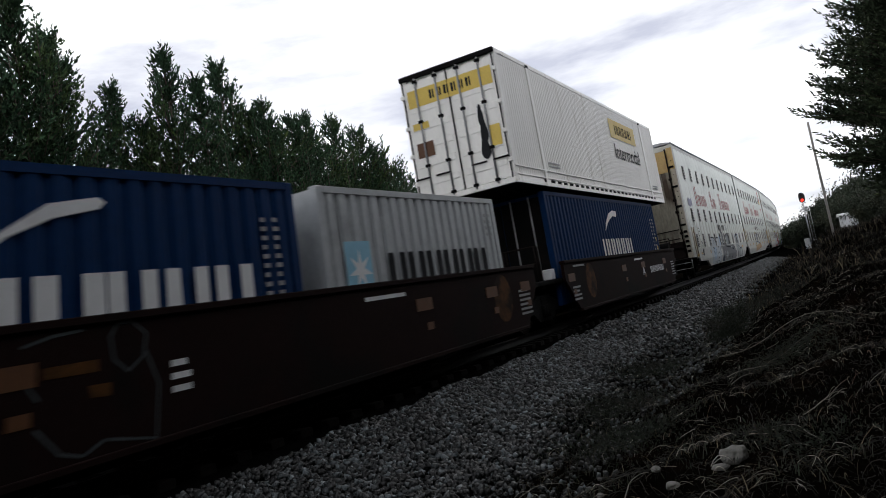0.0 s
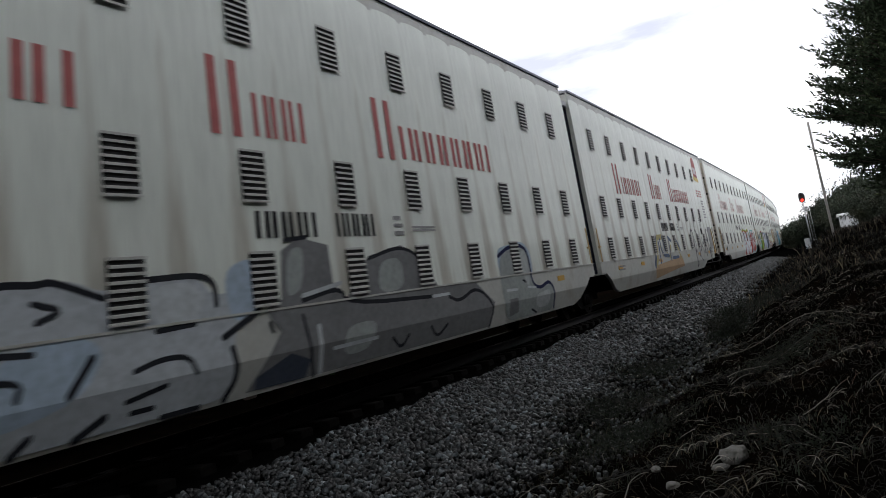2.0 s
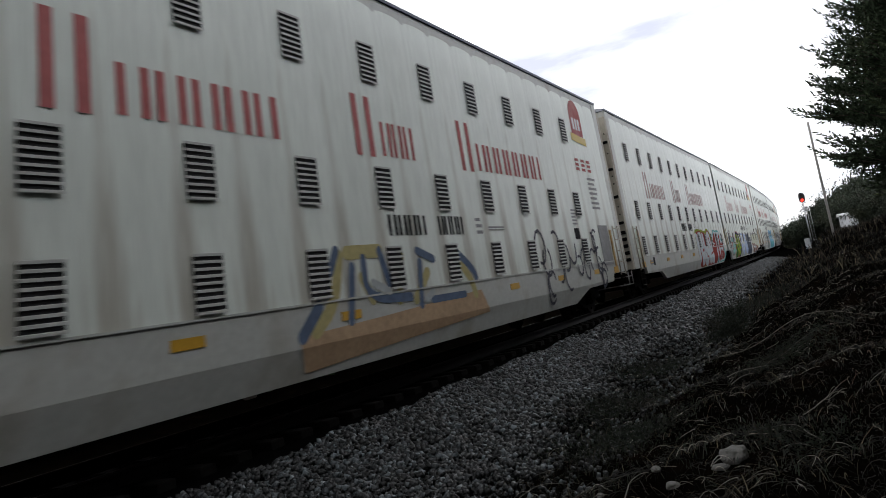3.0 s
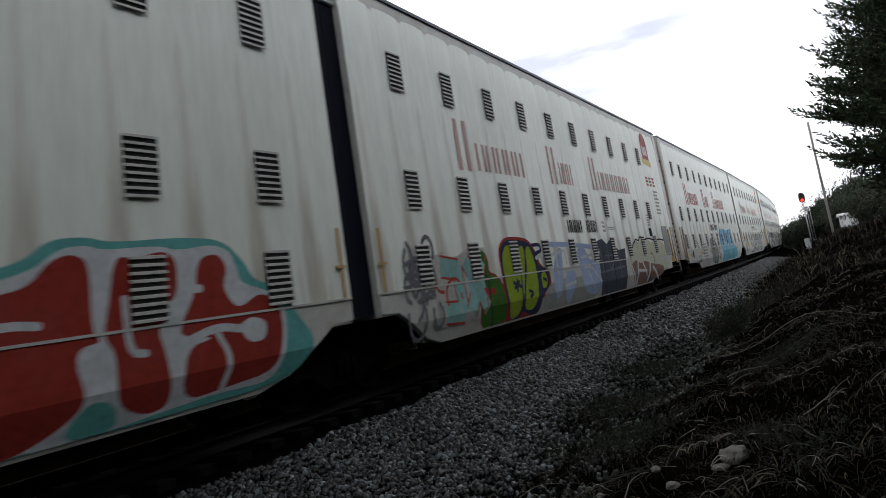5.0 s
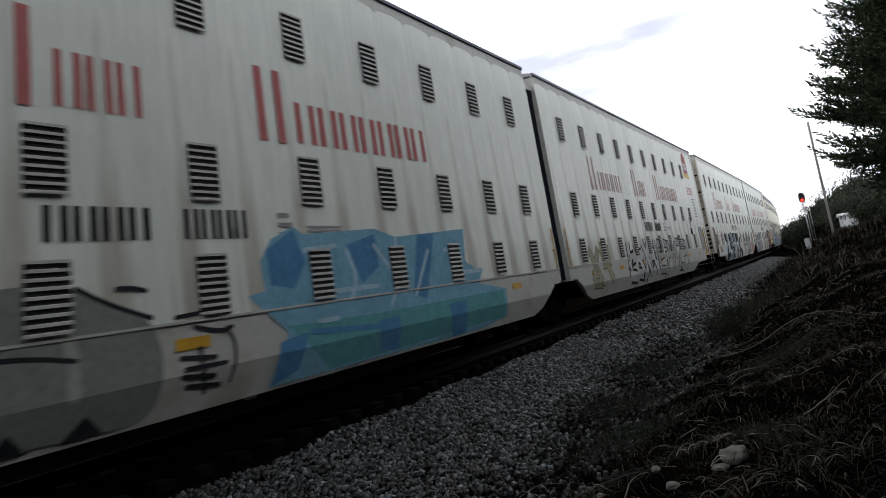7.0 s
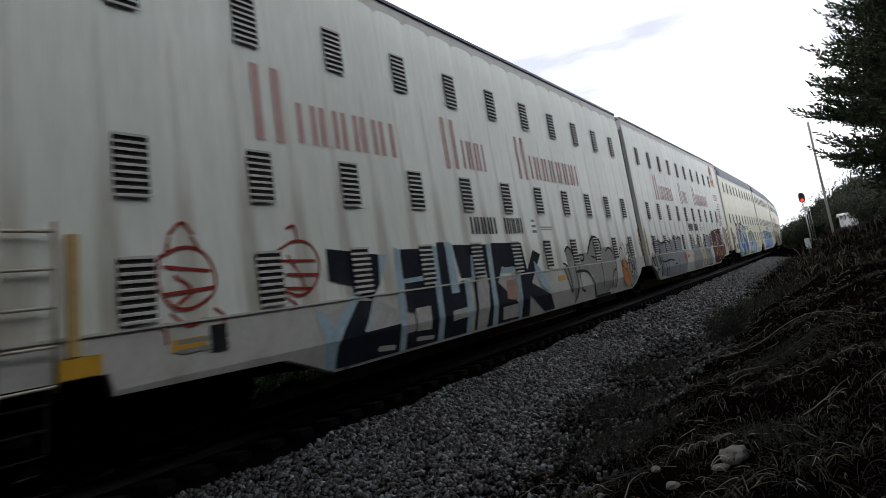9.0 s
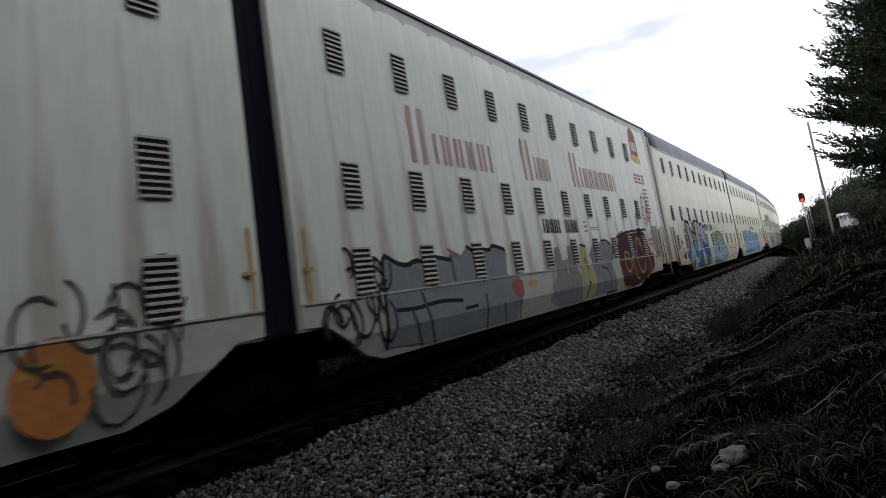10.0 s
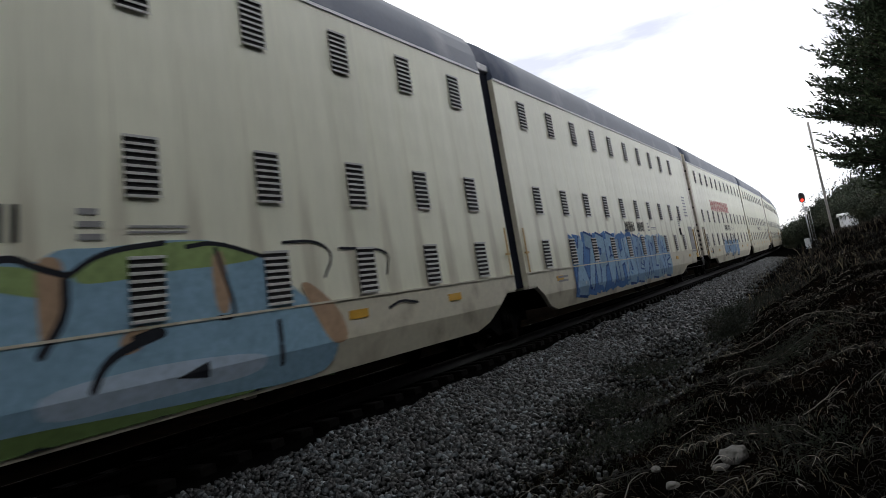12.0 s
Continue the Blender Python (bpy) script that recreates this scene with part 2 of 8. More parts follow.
def from_arrays(name, verts, faces, material, kind="stuff", label="", category="", smooth=False, parent=None):
    """One mesh from numpy arrays; all faces have the same number of corners."""
    verts, faces = np.asarray(verts, np.float32), np.asarray(faces, np.int32)
    me = bpy.data.meshes.new(name)
    k = faces.shape[1]
    me.vertices.add(len(verts))
    me.vertices.foreach_set("co", verts.ravel())
    me.loops.add(faces.size)
    me.loops.foreach_set("vertex_index", faces.ravel())
    me.polygons.add(len(faces))
    me.polygons.foreach_set("loop_start", np.arange(0, faces.size, k, dtype=np.int32))
    me.update(calc_edges=True)
    me.materials.append(material)
    if smooth:
        me.polygons.foreach_set("use_smooth", np.ones(len(faces), bool))
    ob = new(name, me)
    if parent:
        ob.parent = parent
    return tagged(ob, label, category, "", kind)


# ---- the track's line: straight near by, then a gentle left-hand curve ----
TRACK_X = -7.59
NODES = (-400, -40, -20, 30, 70, 110, 150, 190, 240, 300, 480, 560, 700)
CURVE = (0, 0, 0.0009, 0.00012, 0.00063, 0.00073, 0.00025, -0.0002, 0.0004, 0.0012, 0.0012, 0, 0)
S_GRID = np.linspace(-400, 700, 5501)
_th = np.cumsum(np.interp(S_GRID, NODES, CURVE)) * 0.2
_th -= np.interp(0, S_GRID, _th)
_x = np.cumsum(-np.sin(_th)) * 0.2
_y = np.cumsum(np.cos(_th)) * 0.2
_x += TRACK_X - np.interp(0, S_GRID, _x)
_y -= np.interp(0, S_GRID, _y)


def on_track(s, u=0.0):
    """Place at s metres along the track and u metres to its right; and its heading."""
    x, y, th = np.interp(s, S_GRID, _x), np.interp(s, S_GRID, _y), np.interp(s, S_GRID, _th)
    return x + u * np.cos(th), y + u * np.sin(th), th


def smooth01(x):
    x = np.clip(x, 0, 1)
    return x * x * (3 - 2 * x)


def ground_z(s, u):
    """Height of the ground: ballast bed, shoulder, shallow ditch, rising bank, and an unseen added rise."""
    s, u = np.asarray(s, float), np.asarray(u, float)
    a = np.abs(u)
    z = -0.27 - 0.50 * np.clip((a - 1.75) / 2.5, 0, 1)
    # the 12 m term is an unseen rise, added to cut sky light
    near = 0.35 * smooth01((u - 4.3) / 3.4) + 0.9 * smooth01((u - 7.8) / 5) + 12.0 * smooth01((u - 8.5 - 0.09 * np.maximum(s, 0) + 3.4 * smooth01((-s - 1) / 4)) / 5.5) * (1 - 0.8 * smooth01((s - 34) / 20))
    rise = 1.25 * smooth01((s - 6) / 26) * smooth01((u - 4.6) / 3.2)
    left = 0.3 * smooth01((-u - 4.5) / 5)
    bumps = 0.10 * np.sin(s * 1.3 + u * 2.1) * np.sin(u * 1.7 - s * 0.6) + 0.05 * np.sin(s * 3.1 - u * 2.7)
    return z + np.where(u > 0, near + rise, left) + bumps * smooth01((a - 4.4) / 1.5)


# ---- ground ----
def build_ground():
    us = np.concatenate([np.linspace(-600, -60, 8), np.linspace(-40, -5, 12), np.linspace(-4.6, 4.6, 24), np.linspace(4.9, 16, 34), np.linspace(18, 60, 10), np.linspace(90, 900, 8)])
    ss = np.concatenate([np.linspace(-400, -20, 18), np.linspace(-16, 60, 150), np.linspace(63, 200, 46), np.linspace(220, 700, 22)])
    S, U = np.meshgrid(ss, us, indexing="ij")
    X, Y, _ = on_track(S, U)
    Z = ground_z(S, U)
    verts = np.stack([X, Y, Z], -1).reshape(-1, 3)
    n = len(us)
    i, j = np.meshgrid(np.arange(len(ss) - 1), np.arange(n - 1), indexing="ij")
    k = (i * n + j).ravel()
    quads = np.stack([k, k + 1, k + n + 1, k + n], -1)[:, ::-1]
    ob = from_arrays("ground", verts, quads, M_SOIL, "structure", "soil bank and stony track bed with shade in their colour, plus an unseen rise", "ground", True)
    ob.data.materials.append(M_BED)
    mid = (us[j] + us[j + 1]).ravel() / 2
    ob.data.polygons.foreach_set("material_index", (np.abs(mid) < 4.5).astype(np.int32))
    return ob


build_ground()


def build_track():
    """Two rails on timber ties."""
    ss = np.arange(-80, 330, 2.0)
    for side, label in ((0.755, ""), (-0.755, "")):
        prof = ((-0.075, -0.17), (0.075, -0.17), (0.075, -0.15), (0.012, -0.13), (0.012, -0.045), (0.036, -0.035), (0.036, 0.0), (-0.036, 0.0), (-0.036, -0.035), (-0.012, -0.045), (-0.012, -0.13), (-0.075, -0.15))
        verts, faces = [], []
        for s in ss:
            for du, z in prof:
                x, y, _ = on_track(s, side + du)
                verts.append((x, y, z))
        k = len(prof)
        for i in range(len(ss) - 1):
            for j in range(k):
                faces.append((i * k + j, i * k + (j + 1) % k, (i + 1) * k + (j + 1) % k, (i + 1) * k + j))
        from_arrays("rail", verts, faces, M_STEEL, "structure", "worn steel running rail spiked to timber ties", "rail")
    bm = boxes(((-1.3, -0.115, -0.34), (1.3, 0.115, -0.172)), bevel=0.012)
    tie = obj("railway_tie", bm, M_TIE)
    tagged(tie, "creosoted timber tie with train shade in its colour, bedded in ballast", "railway tie", "ties under the track", "structure")
    x, y, th = on_track(-30, 0)
    tie.matrix_basis = pose(x, y, 0, 0, 0, math.degrees(th))
    for s in np.arange(-29.45, 60, 0.55):
        x, y, th = on_track(s, 0)
        copy_thing(tie, pose(x, y, 0, 0, 0, math.degrees(th) + random.uniform(-0.8, 0.8)))


build_track()

# ---- the train ----
SPEED = 18.86           # metres a second, towards the camera
READ = 0.016            # half of the sensor's read-out
E_GAP, E_END = 10.85, 11.28   # from a unit's middle to its bellows end and to its coupler end
GAPS = (57.57, 103.60, 149.25, 195.67, 241.14, 287.0, 332.8, 378.6, 424.4, 470.2)   # middles of the pairs
LEN = 2 * E_GAP
PANEL = 0.945


def build_vent():
    """Louvred vent: black backing sheet behind eight tilted slats."""
    bm = bmesh.new()
    # black sheet stands in for the shade behind the slats
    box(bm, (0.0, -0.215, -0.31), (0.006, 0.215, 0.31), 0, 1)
    for k in range(9):
        z = -0.31 + k * 0.0775
        a = [bm.verts.new(c) for c in ((0.007, -0.215, z - 0.012), (0.007, 0.215, z - 0.012), (0.024, 0.215, z - 0.019), (0.024, -0.215, z - 0.019))]
        b = [bm.verts.new(c) for c in ((0.007, -0.215, z + 0.016), (0.007, 0.215, z + 0.016), (0.024, 0.215, z + 0.009), (0.024, -0.215, z + 0.009))]
        bm.faces.new(b[::-1]), bm.faces.new(a)
        bm.faces.new((a[3], b[3], b[2], a[2])), bm.faces.new((a[0], b[0], b[3], a[3])), bm.faces.new((a[2], b[2], b[1], a[1]))
    bmesh.ops.recalc_face_normals(bm, faces=bm.faces)
    return bm


def build_panel(cream):
    """One upright side sheet: pan-shaped, with folded seams and a top that leans in."""
    bm = bmesh.new()
    h = PANEL / 2
    across = ((-h, 0.011), (-h + 0.02, 0.011), (-h + 0.10, 0.0045), (-0.19, 0.001), (0.0, 0.0), (0.19, 0.001), (h - 0.10, 0.0045), (h - 0.02, 0.011), (h, 0.011))
    top, lean = (5.62, 0.012) if cream else (6.22, 0.04)
    rows = 29
    grid = []
    for i in range(rows):
        z = 1.33 + (top - 1.33) * i / (rows - 1)
        tilt = lean * max(0.0, (z - top + 0.6) / 0.6)
        # the thin sheet hollows between its inner supports
        hollow = (0.010 if cream else 0.008) * (0.5 - 0.5 * math.cos(2 * math.pi * (z - 1.33) / 0.61))
        flatter = min(1.0, (top - z) / 0.8)
        grid.append([bm.verts.new((1.601 - deep * (0.35 + 0.65 * flatter) - tilt - flatter * hollow * math.cos(math.pi * y / PANEL), y, z)) for y, deep in across])
    for r0, r1 in zip(grid, grid[1:]):
        for k in range(len(across) - 1):
            bm.faces.new((r0[k], r0[k + 1], r1[k + 1], r1[k])).smooth = 0 < k < len(across) - 2
    return bm


def fold(bm):
    """Below its crease the side sill leans in under the wagon; sheet and paint follow it."""
    bmesh.ops.triangulate(bm, faces=bm.faces)
    bmesh.ops.bisect_plane(bm, geom=bm.verts[:] + bm.edges[:] + bm.faces[:], plane_co=(0, 0, CREASE), plane_no=(0, 0, 1))
    for v in bm.verts:
        if v.co.z < CREASE:
            v.co.x -= math.copysign(0.10 * (CREASE - v.co.z) / 0.4, v.co.x)


CREASE = 0.81


def skirt_outline(gap_at_far_end):
    """Lower edge of a unit's side in (y, z): low between the trucks, cut away over them."""
    e = E_GAP
    f = E_END
    gap = [(e, 1.04), (e - 0.45, 1.02), (e - 0.85, 0.80), (e - 1.3, 0.54), (e - 1.8, 0.42)]
    end = [(f, 0.98), (f - 1.5, 0.97), (f - 1.58, 0.76), (f - 3.9, 0.72), (f - 4.9, 0.42)]
    far, near = (gap, end) if gap_at_far_end else (end, gap)
    low = [(-y, z) for y, z in near] + far[::-1]
    return low


def roof_ring(w0, z0, rise, w1):
    """Half-ellipse roof section."""
    out = []
    for k in range(13):
        c, s = math.cos(math.pi * k / 12), math.sin(math.pi * k / 12)
        out.append((w0 * math.copysign(abs(c) ** 0.45, c), z0 + rise * abs(s) ** 0.85))
    return out


def build_wheelset():
    bm = bmesh.new()
    tube(bm, ((-1.0, 0, 0), (1.0, 0, 0)), 0.08, 8)
    for sx in (-1, 1):
        tube(bm, [(sx * x, 0, 0) for x in (0.70, 0.725, 0.735, 0.86)], [0.485, 0.485, 0.457, 0.452], 20)
        for k in range(5):
            a = 2 * math.pi * k / 5
            tube(bm, ((sx * 0.862, 0.12 * math.cos(a), 0.12 * math.sin(a)), (sx * 0.868, 0.36 * math.cos(a), 0.36 * math.sin(a))), 0.03, 5)
    return bm


def build_truck(parent, y):
    """Three-piece freight truck: two side frames, bolster, springs and two wheelsets."""
    bm = bmesh.new()
    for sx in (-1, 1):
        x0, x1 = sorted((sx * 0.90, sx * 1.08))
        prism(bm, [(-1.15, 0.36), (-1.15, 0.60), (-0.75, 0.66), (-0.35, 0.80), (0.35, 0.80), (0.75, 0.66), (1.15, 0.60), (1.15, 0.36), (0.75, 0.40), (0.42, 0.20), (-0.42, 0.20), (-0.75, 0.40)], x0, x1)
        for yy in (-0.16, 0.0, 0.16):
            tube(bm, ((sx * 1.10, yy, 0.28), (sx * 1.10, yy, 0.56)), 0.06, 8)
    box(bm, (-1.1, -0.2, 0.5), (1.1, 0.2, 0.74), 0.02)
    t = part("truck", bm, M_BLACK, parent, "grimy steel truck with underbody shade in its colour")
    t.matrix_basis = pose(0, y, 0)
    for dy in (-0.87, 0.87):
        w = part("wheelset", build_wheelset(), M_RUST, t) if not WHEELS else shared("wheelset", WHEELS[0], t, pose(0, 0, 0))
        w.matrix_basis = pose(0, dy, 0.457)
        WHEELS.append(w)
    return t


WHEELS = []
PANEL_MESH, VENT_MESH = {}, []


def build_unit(cream, gap_far):
    """One rack unit; its sheets, vents, ends, ladder and running gear are parts."""
    paint, low_paint = (M_CREAM, M_SKIRT_C) if cream else (M_WHITE, M_SKIRT)
    u = thing("autorack_car", "cream autorack wagon with blue curved roof" if cream else "weathered white autorack wagon with rows of louvred vents", "autorack wagon", "autorack wagons of the train")
    e = LEN / 2
    lo_e, hi_e = (-E_END, E_GAP) if gap_far else (-E_GAP, E_END)
    # core behind the sheets, and the far side
    part("body", boxes(((-1.585, lo_e + 0.02, 1.0), (1.572, hi_e - 0.02, 5.62 if cream else 6.18))), low_paint, u)
    bm = bmesh.new()
    prism(bm, skirt_outline(gap_far) + [(hi_e, 1.325), (lo_e, 1.325)], 1.50, 1.594)
    fold(bm)
    part("side_sill", bm, low_paint, u, "side sill with dirt and shade in its paint, cut away over the trucks")
    bm = bmesh.new()
    prism(bm, skirt_outline(gap_far) + [(hi_e, 1.325), (lo_e, 1.325)], -1.594, -1.50)
    fold(bm)
    part("side_sill", bm, low_paint, u)
    bm = boxes(((1.594, lo_e, 1.318), (1.612, hi_e, 1.345)), ((1.52, lo_e, 5.55 if cream else 6.15), (1.57, hi_e, 5.62 if cream else 6.21)))
    part("side_rail", bm, low_paint, u)
    # roof
    bm = bmesh.new()
    z0, rise, w = (5.63, 1.10, 1.598) if cream else (6.22, 0.14, 1.57)
    rings = [[bm.verts.new((x, y, z)) for x, z in roof_ring(w, z0, rise, 0)] for y in np.linspace(lo_e, hi_e, 13)]
    for a, b in zip(rings, rings[1:]):
        for k in range(12):
            bm.faces.new((a[k], a[k + 1], b[k + 1], b[k])).smooth = True
    for ring in (rings[0], rings[-1]):
        bm.faces.new(ring)
    bmesh.ops.recalc_face_normals(bm, faces=bm.faces)
    part("roof", bm, M_BLUEROOF if cream else M_ROOF, u, "faded blue curved steel roof" if cream else "grey galvanised roof")
    part("roof_edge", boxes(((1.575, lo_e, z0 - 0.035), (1.606, hi_e, z0 + 0.015)) if cream else ((1.53, lo_e, 6.215), (1.60, hi_e, 6.275))), M_LETTERWHITE if cream else M_BLUEROOF, u)
    end_y = (e - 0.85) if gap_far else (-e + 0.85)
    part("roof_bracket", boxes(((1.05, end_y - 0.35, 6.15), (1.35, end_y + 0.35, 6.42)), bevel=0.03), M_BLUEROOF, u)
    # sheets and vents
    key = "cream" if cream else "white"
    for k in range(-11, 12):
        if key not in PANEL_MESH:
            PANEL_MESH[key] = part("side_panel", build_panel(cream), paint, u)
            PANEL_MESH[key].matrix_basis = pose(0, k * PANEL, 0)
        else:
            shared("side_panel", PANEL_MESH[key], u, pose(0, k * PANEL, 0))
    for col in range(-5, 6 if gap_far else 5):
        for z in (4.965, 2.945, 1.705):
            if not VENT_MESH:
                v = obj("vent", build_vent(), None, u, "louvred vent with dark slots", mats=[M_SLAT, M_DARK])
                VENT_MESH.append(v)
                v.matrix_basis = pose(1.612, col * 2 * PANEL, z)
            else:
                shared("vent", VENT_MESH[0], u, pose(1.612, col * 2 * PANEL, z))
    # yellow reflectors along the sill
    for k in range(-3, 4):
        part("reflector", boxes(((1.595, k * 2.84 - 0.55, 1.05), (1.603, k * 2.84 - 0.10, 1.17))), M_YELLOW, u)
    # running gear: end truck and half of the shared one
    s_end = -1 if gap_far else 1
    build_truck(u, s_end * (E_END - 2.7))
    if gap_far:
        build_truck(u, E_GAP + 0.35)
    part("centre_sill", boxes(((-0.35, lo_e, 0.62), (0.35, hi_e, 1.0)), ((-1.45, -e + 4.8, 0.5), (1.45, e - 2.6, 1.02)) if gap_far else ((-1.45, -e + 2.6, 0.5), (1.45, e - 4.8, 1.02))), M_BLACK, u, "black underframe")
    # open end: doors, posts, ladder
    y = s_end * E_END
    yo = s_end
    lo, hi = sorted((s_end * 10.872, s_end * (E_END - 0.03)))
    part("end_bay", boxes(((1.40, lo, 1.34), (1.592, hi, 5.6 if cream else 6.2)), bevel=0.01), low_paint, u, "streaked end bay sheet")
    for sx in (-1, 1):
        bm = bmesh.new()
        lo, hi = sorted((y, y + yo * 0.05))
        x0, x1 = sorted((sx * 0.01, sx * 1.36))
        box(bm, (x0, lo, 1.15), (x1, hi, 5.95), 0.0)
        d = part("end_door", bm, M_DOOR, u, "rust-stained ribbed end door")
        for k in range(4):
            xx = sx * (0.18 + 0.34 * k)
            lo2, hi2 = sorted((y + yo * 0.05, y + yo * 0.10))
            part("door_rib", boxes(((xx - 0.07, lo2, 1.2), (xx + 0.07, hi2, 5.9)), bevel=0.02), M_DOOR, d)
        # plate added to make the lower part of the door darker
        lo2, hi2 = sorted((y + yo * 0.05, y + yo * 0.115))
        part("kick_plate", boxes(((min(sx * 0.02, sx * 1.36), lo2, 1.02), (max(sx * 0.02, sx * 1.36), hi2, 1.78)), bevel=0.015), M_RUST, d, "dark plate added over the lower door")
        bm = bmesh.new()
        tube(bm, ((sx * 1.30, y + yo * 0.14, 1.1), (sx * 1.30, y + yo * 0.14, 6.0)), 0.028, 8)
        part("lock_rod", bm, M_RUST, d, "rusty upright lock rod")
        for k, z in enumerate((2.1, 3.05, 3.6, 4.55)):
            lo2, hi2 = sorted((y + yo * 0.10, y + yo * 0.17))
            part("rod_guide", boxes(((min(sx * 1.22, sx * 1.36), lo2, z), (max(sx * 1.22, sx * 1.36), hi2, z + 0.10)), bevel=0.01), M_RUST, d)
        for k in range(3):
            lo2, hi2 = sorted((y + yo * 0.12, y + yo * 0.16))
            part("handrail", boxes(((min(sx * 0.25, sx * 1.2), lo2, 1.5 + 0.4 * k), (max(sx * 0.25, sx * 1.2), hi2, 1.54 + 0.4 * k))), M_BLACK, d)
        lo3, hi3 = sorted((y - yo * 0.02, y + yo * 0.16))
        x0, x1 = sorted((sx * 1.38, sx * 1.59))
        bm = boxes(((x0, lo3, 0.98), (x1, hi3, 6.0)), bevel=0.02)
        p = part("corner_post", bm, M_POST, u, "streaked corner post with hinges")
        for z in (2.45, 3.3, 4.2, 5.1):
            lo4, hi4 = sorted((y + yo * 0.10, y + yo * 0.21))
            x0, x1 = sorted((sx * 1.30, sx * 1.56))
            part("hinge", boxes(((x0, lo4, z), (x1, hi4, z + 0.09)), bevel=0.015), M_BLACK, p)
        for z in (1.9, 2.75, 3.0, 3.75, 4.0, 4.75, 5.4):
            lo4, hi4 = sorted((y + yo * 0.15, y + yo * 0.175))
            part("bolt", boxes(((min(sx * 1.47, sx * 1.51), lo4, z), (max(sx * 1.47, sx * 1.51), hi4, z + 0.045)), bevel=0.006), M_BLACK, p)
    bm = bmesh.new()
    for yy in (y - yo * 0.45, y - yo * 0.95):
        tube(bm, ((1.66, yy, 0.9), (1.66, yy, 2.35)), 0.02, 6)
    for k in range(5):
        tube(bm, ((1.66, y - yo * 0.45, 0.95 + 0.33 * k), (1.66, y - yo * 0.95, 0.95 + 0.33 * k)), 0.016, 6)
    part("ladder", bm, M_POST, u, "short side ladder")
    yy = y - yo * 1.15
    part("stanchion", boxes(((1.60, yy - 0.06, 1.16), (1.635, yy + 0.06, 2.25)), bevel=0.008), M_TAN, u, "rusty brown upright")
    for k in range(3):
        zz = 0.42 + 0.2 * k
        bm = bmesh.new()
        tube(bm, ((1.62, y - yo * 0.45, 0.95), (1.62, y - yo * 0.45, zz), (1.62, y - yo * 0.9, zz), (1.62, y - yo * 0.9, 0.95)), 0.016, 5)
        part("step_iron", bm, M_RUST, u)
    for k in range(5):
        zz = 1.25 + 0.22 * k
        lo5, hi5 = sorted((y + yo * 0.15, y + yo * 0.22))
        part("latch", boxes(((1.40, lo5, zz), (1.56, hi5, zz + 0.11)), bevel=0.015), M_BLACK, u)
    part("placard", boxes(((1.605, min(y - yo * 1.0, y - yo * 1.42), 0.98), (1.62, max(y - yo * 1.0, y - yo * 1.42), 1.16))), M_YELLOW, u, "yellow hazard plate")
    lo, hi = sorted((y, y + yo * 0.33))
    part("end_platform", boxes(((-1.5, lo, 0.92), (1.5, hi, 1.0)), ((-0.25, lo, 0.66), (0.25, hi + 0.0, 0.9)), bevel=0.01), M_BLACK, u)
    bm = bmesh.new()
    for z, x0 in ((0.80, -1.45), (0.55, -1.2)):
        tube(bm, ((x0, y + yo * 0.30, z), (1.52, y + yo * 0.30, z)), 0.018, 6)
    tube(bm, ((1.52, y + yo * 0.30, 0.55), (1.52, y + yo * 0.30, 0.95)), 0.018, 6)
    part("uncoupling_lever", bm, M_GREYMARK, u, "worn grey uncoupling lever")
    bm = bmesh.new()
    tube(bm, ((0, y, 0.78), (0, y + yo * 0.34, 0.78)), 0.13, 8)
    part("coupler", bm, M_RUST, u, "rusty knuckle coupler")
    bm = bmesh.new()
    tube(bm, ((0.55, y + yo * 0.15, 0.92), (0.6, y + yo * 0.28, 0.62), (0.35, y + yo * 0.34, 0.5)), 0.03, 6)
    part("brake_hose", bm, M_BLACK, u)
    # bellows half at the inner end
    y = -s_end * e
    lo, hi = sorted((y, y - s_end * 0.345))
    part("bellows", boxes(((-1.45, lo, 1.05), (1.47, hi, 5.75))), M_BELLOWS, u, "dark bellows between the paired units")
    part("bellows_cap", boxes(((0.9, lo, 5.78), (1.52, hi, 5.95)), bevel=0.02), M_LETTERWHITE if cream else M_ALU, u, "pale cap over the bellows")
    part("grab_iron", boxes(((1.61, y + s_end * 0.13, 1.35), (1.63, y + s_end * 0.17, 2.3)), ((1.60, y + s_end * 0.08, 1.75), (1.635, y + s_end * 0.26, 1.79))), M_TAN, u)
    return u


UNITS = []           # (object, s of its middle at the clip's start)


def build_racks():
    proto = {}
    for cream in (False, True):
        for far in (True, False):
            proto[cream, far] = build_unit(cream, far)
    used = set()
    for k in range(10):
        cream = k >= 4
        for far in (True, False):
            mid = GAPS[k] + (-11.2 if far else 11.2)
            u = proto[cream, far]
            if (cream, far) in used:
                u = copy_thing(u, pose(0, 0, 0))
            used.add((cream, far))
            UNITS.append((u, mid))


build_racks()
NAMED = {n: UNITS[i][0] for i, n in enumerate(("A1", "A2", "B1", "B2", "C1", "C2", "D1", "D2", "E1", "E2", "F1", "F2"))}


# slack running in and out between the wagons, metres
SWAY_T = (0, 0.5, 1.0, 1.5, 2.0, 2.5, 3.0, 4.0, 5.0, 5.5, 6.0, 6.5, 7.0, 8.0, 9.0, 9.5, 10.0, 10.5, 11.0, 11.5, 12.0)
SWAY = (0.0, 0.1, 0.22, -0.23, 0.34, 0.03, -0.28, 0.0, -0.20, 0.36, 0.02, -0.28, 0.28, 0.0, 0.03, -0.30, 0.30, 0.0, -0.27, 0.28, -0.05)


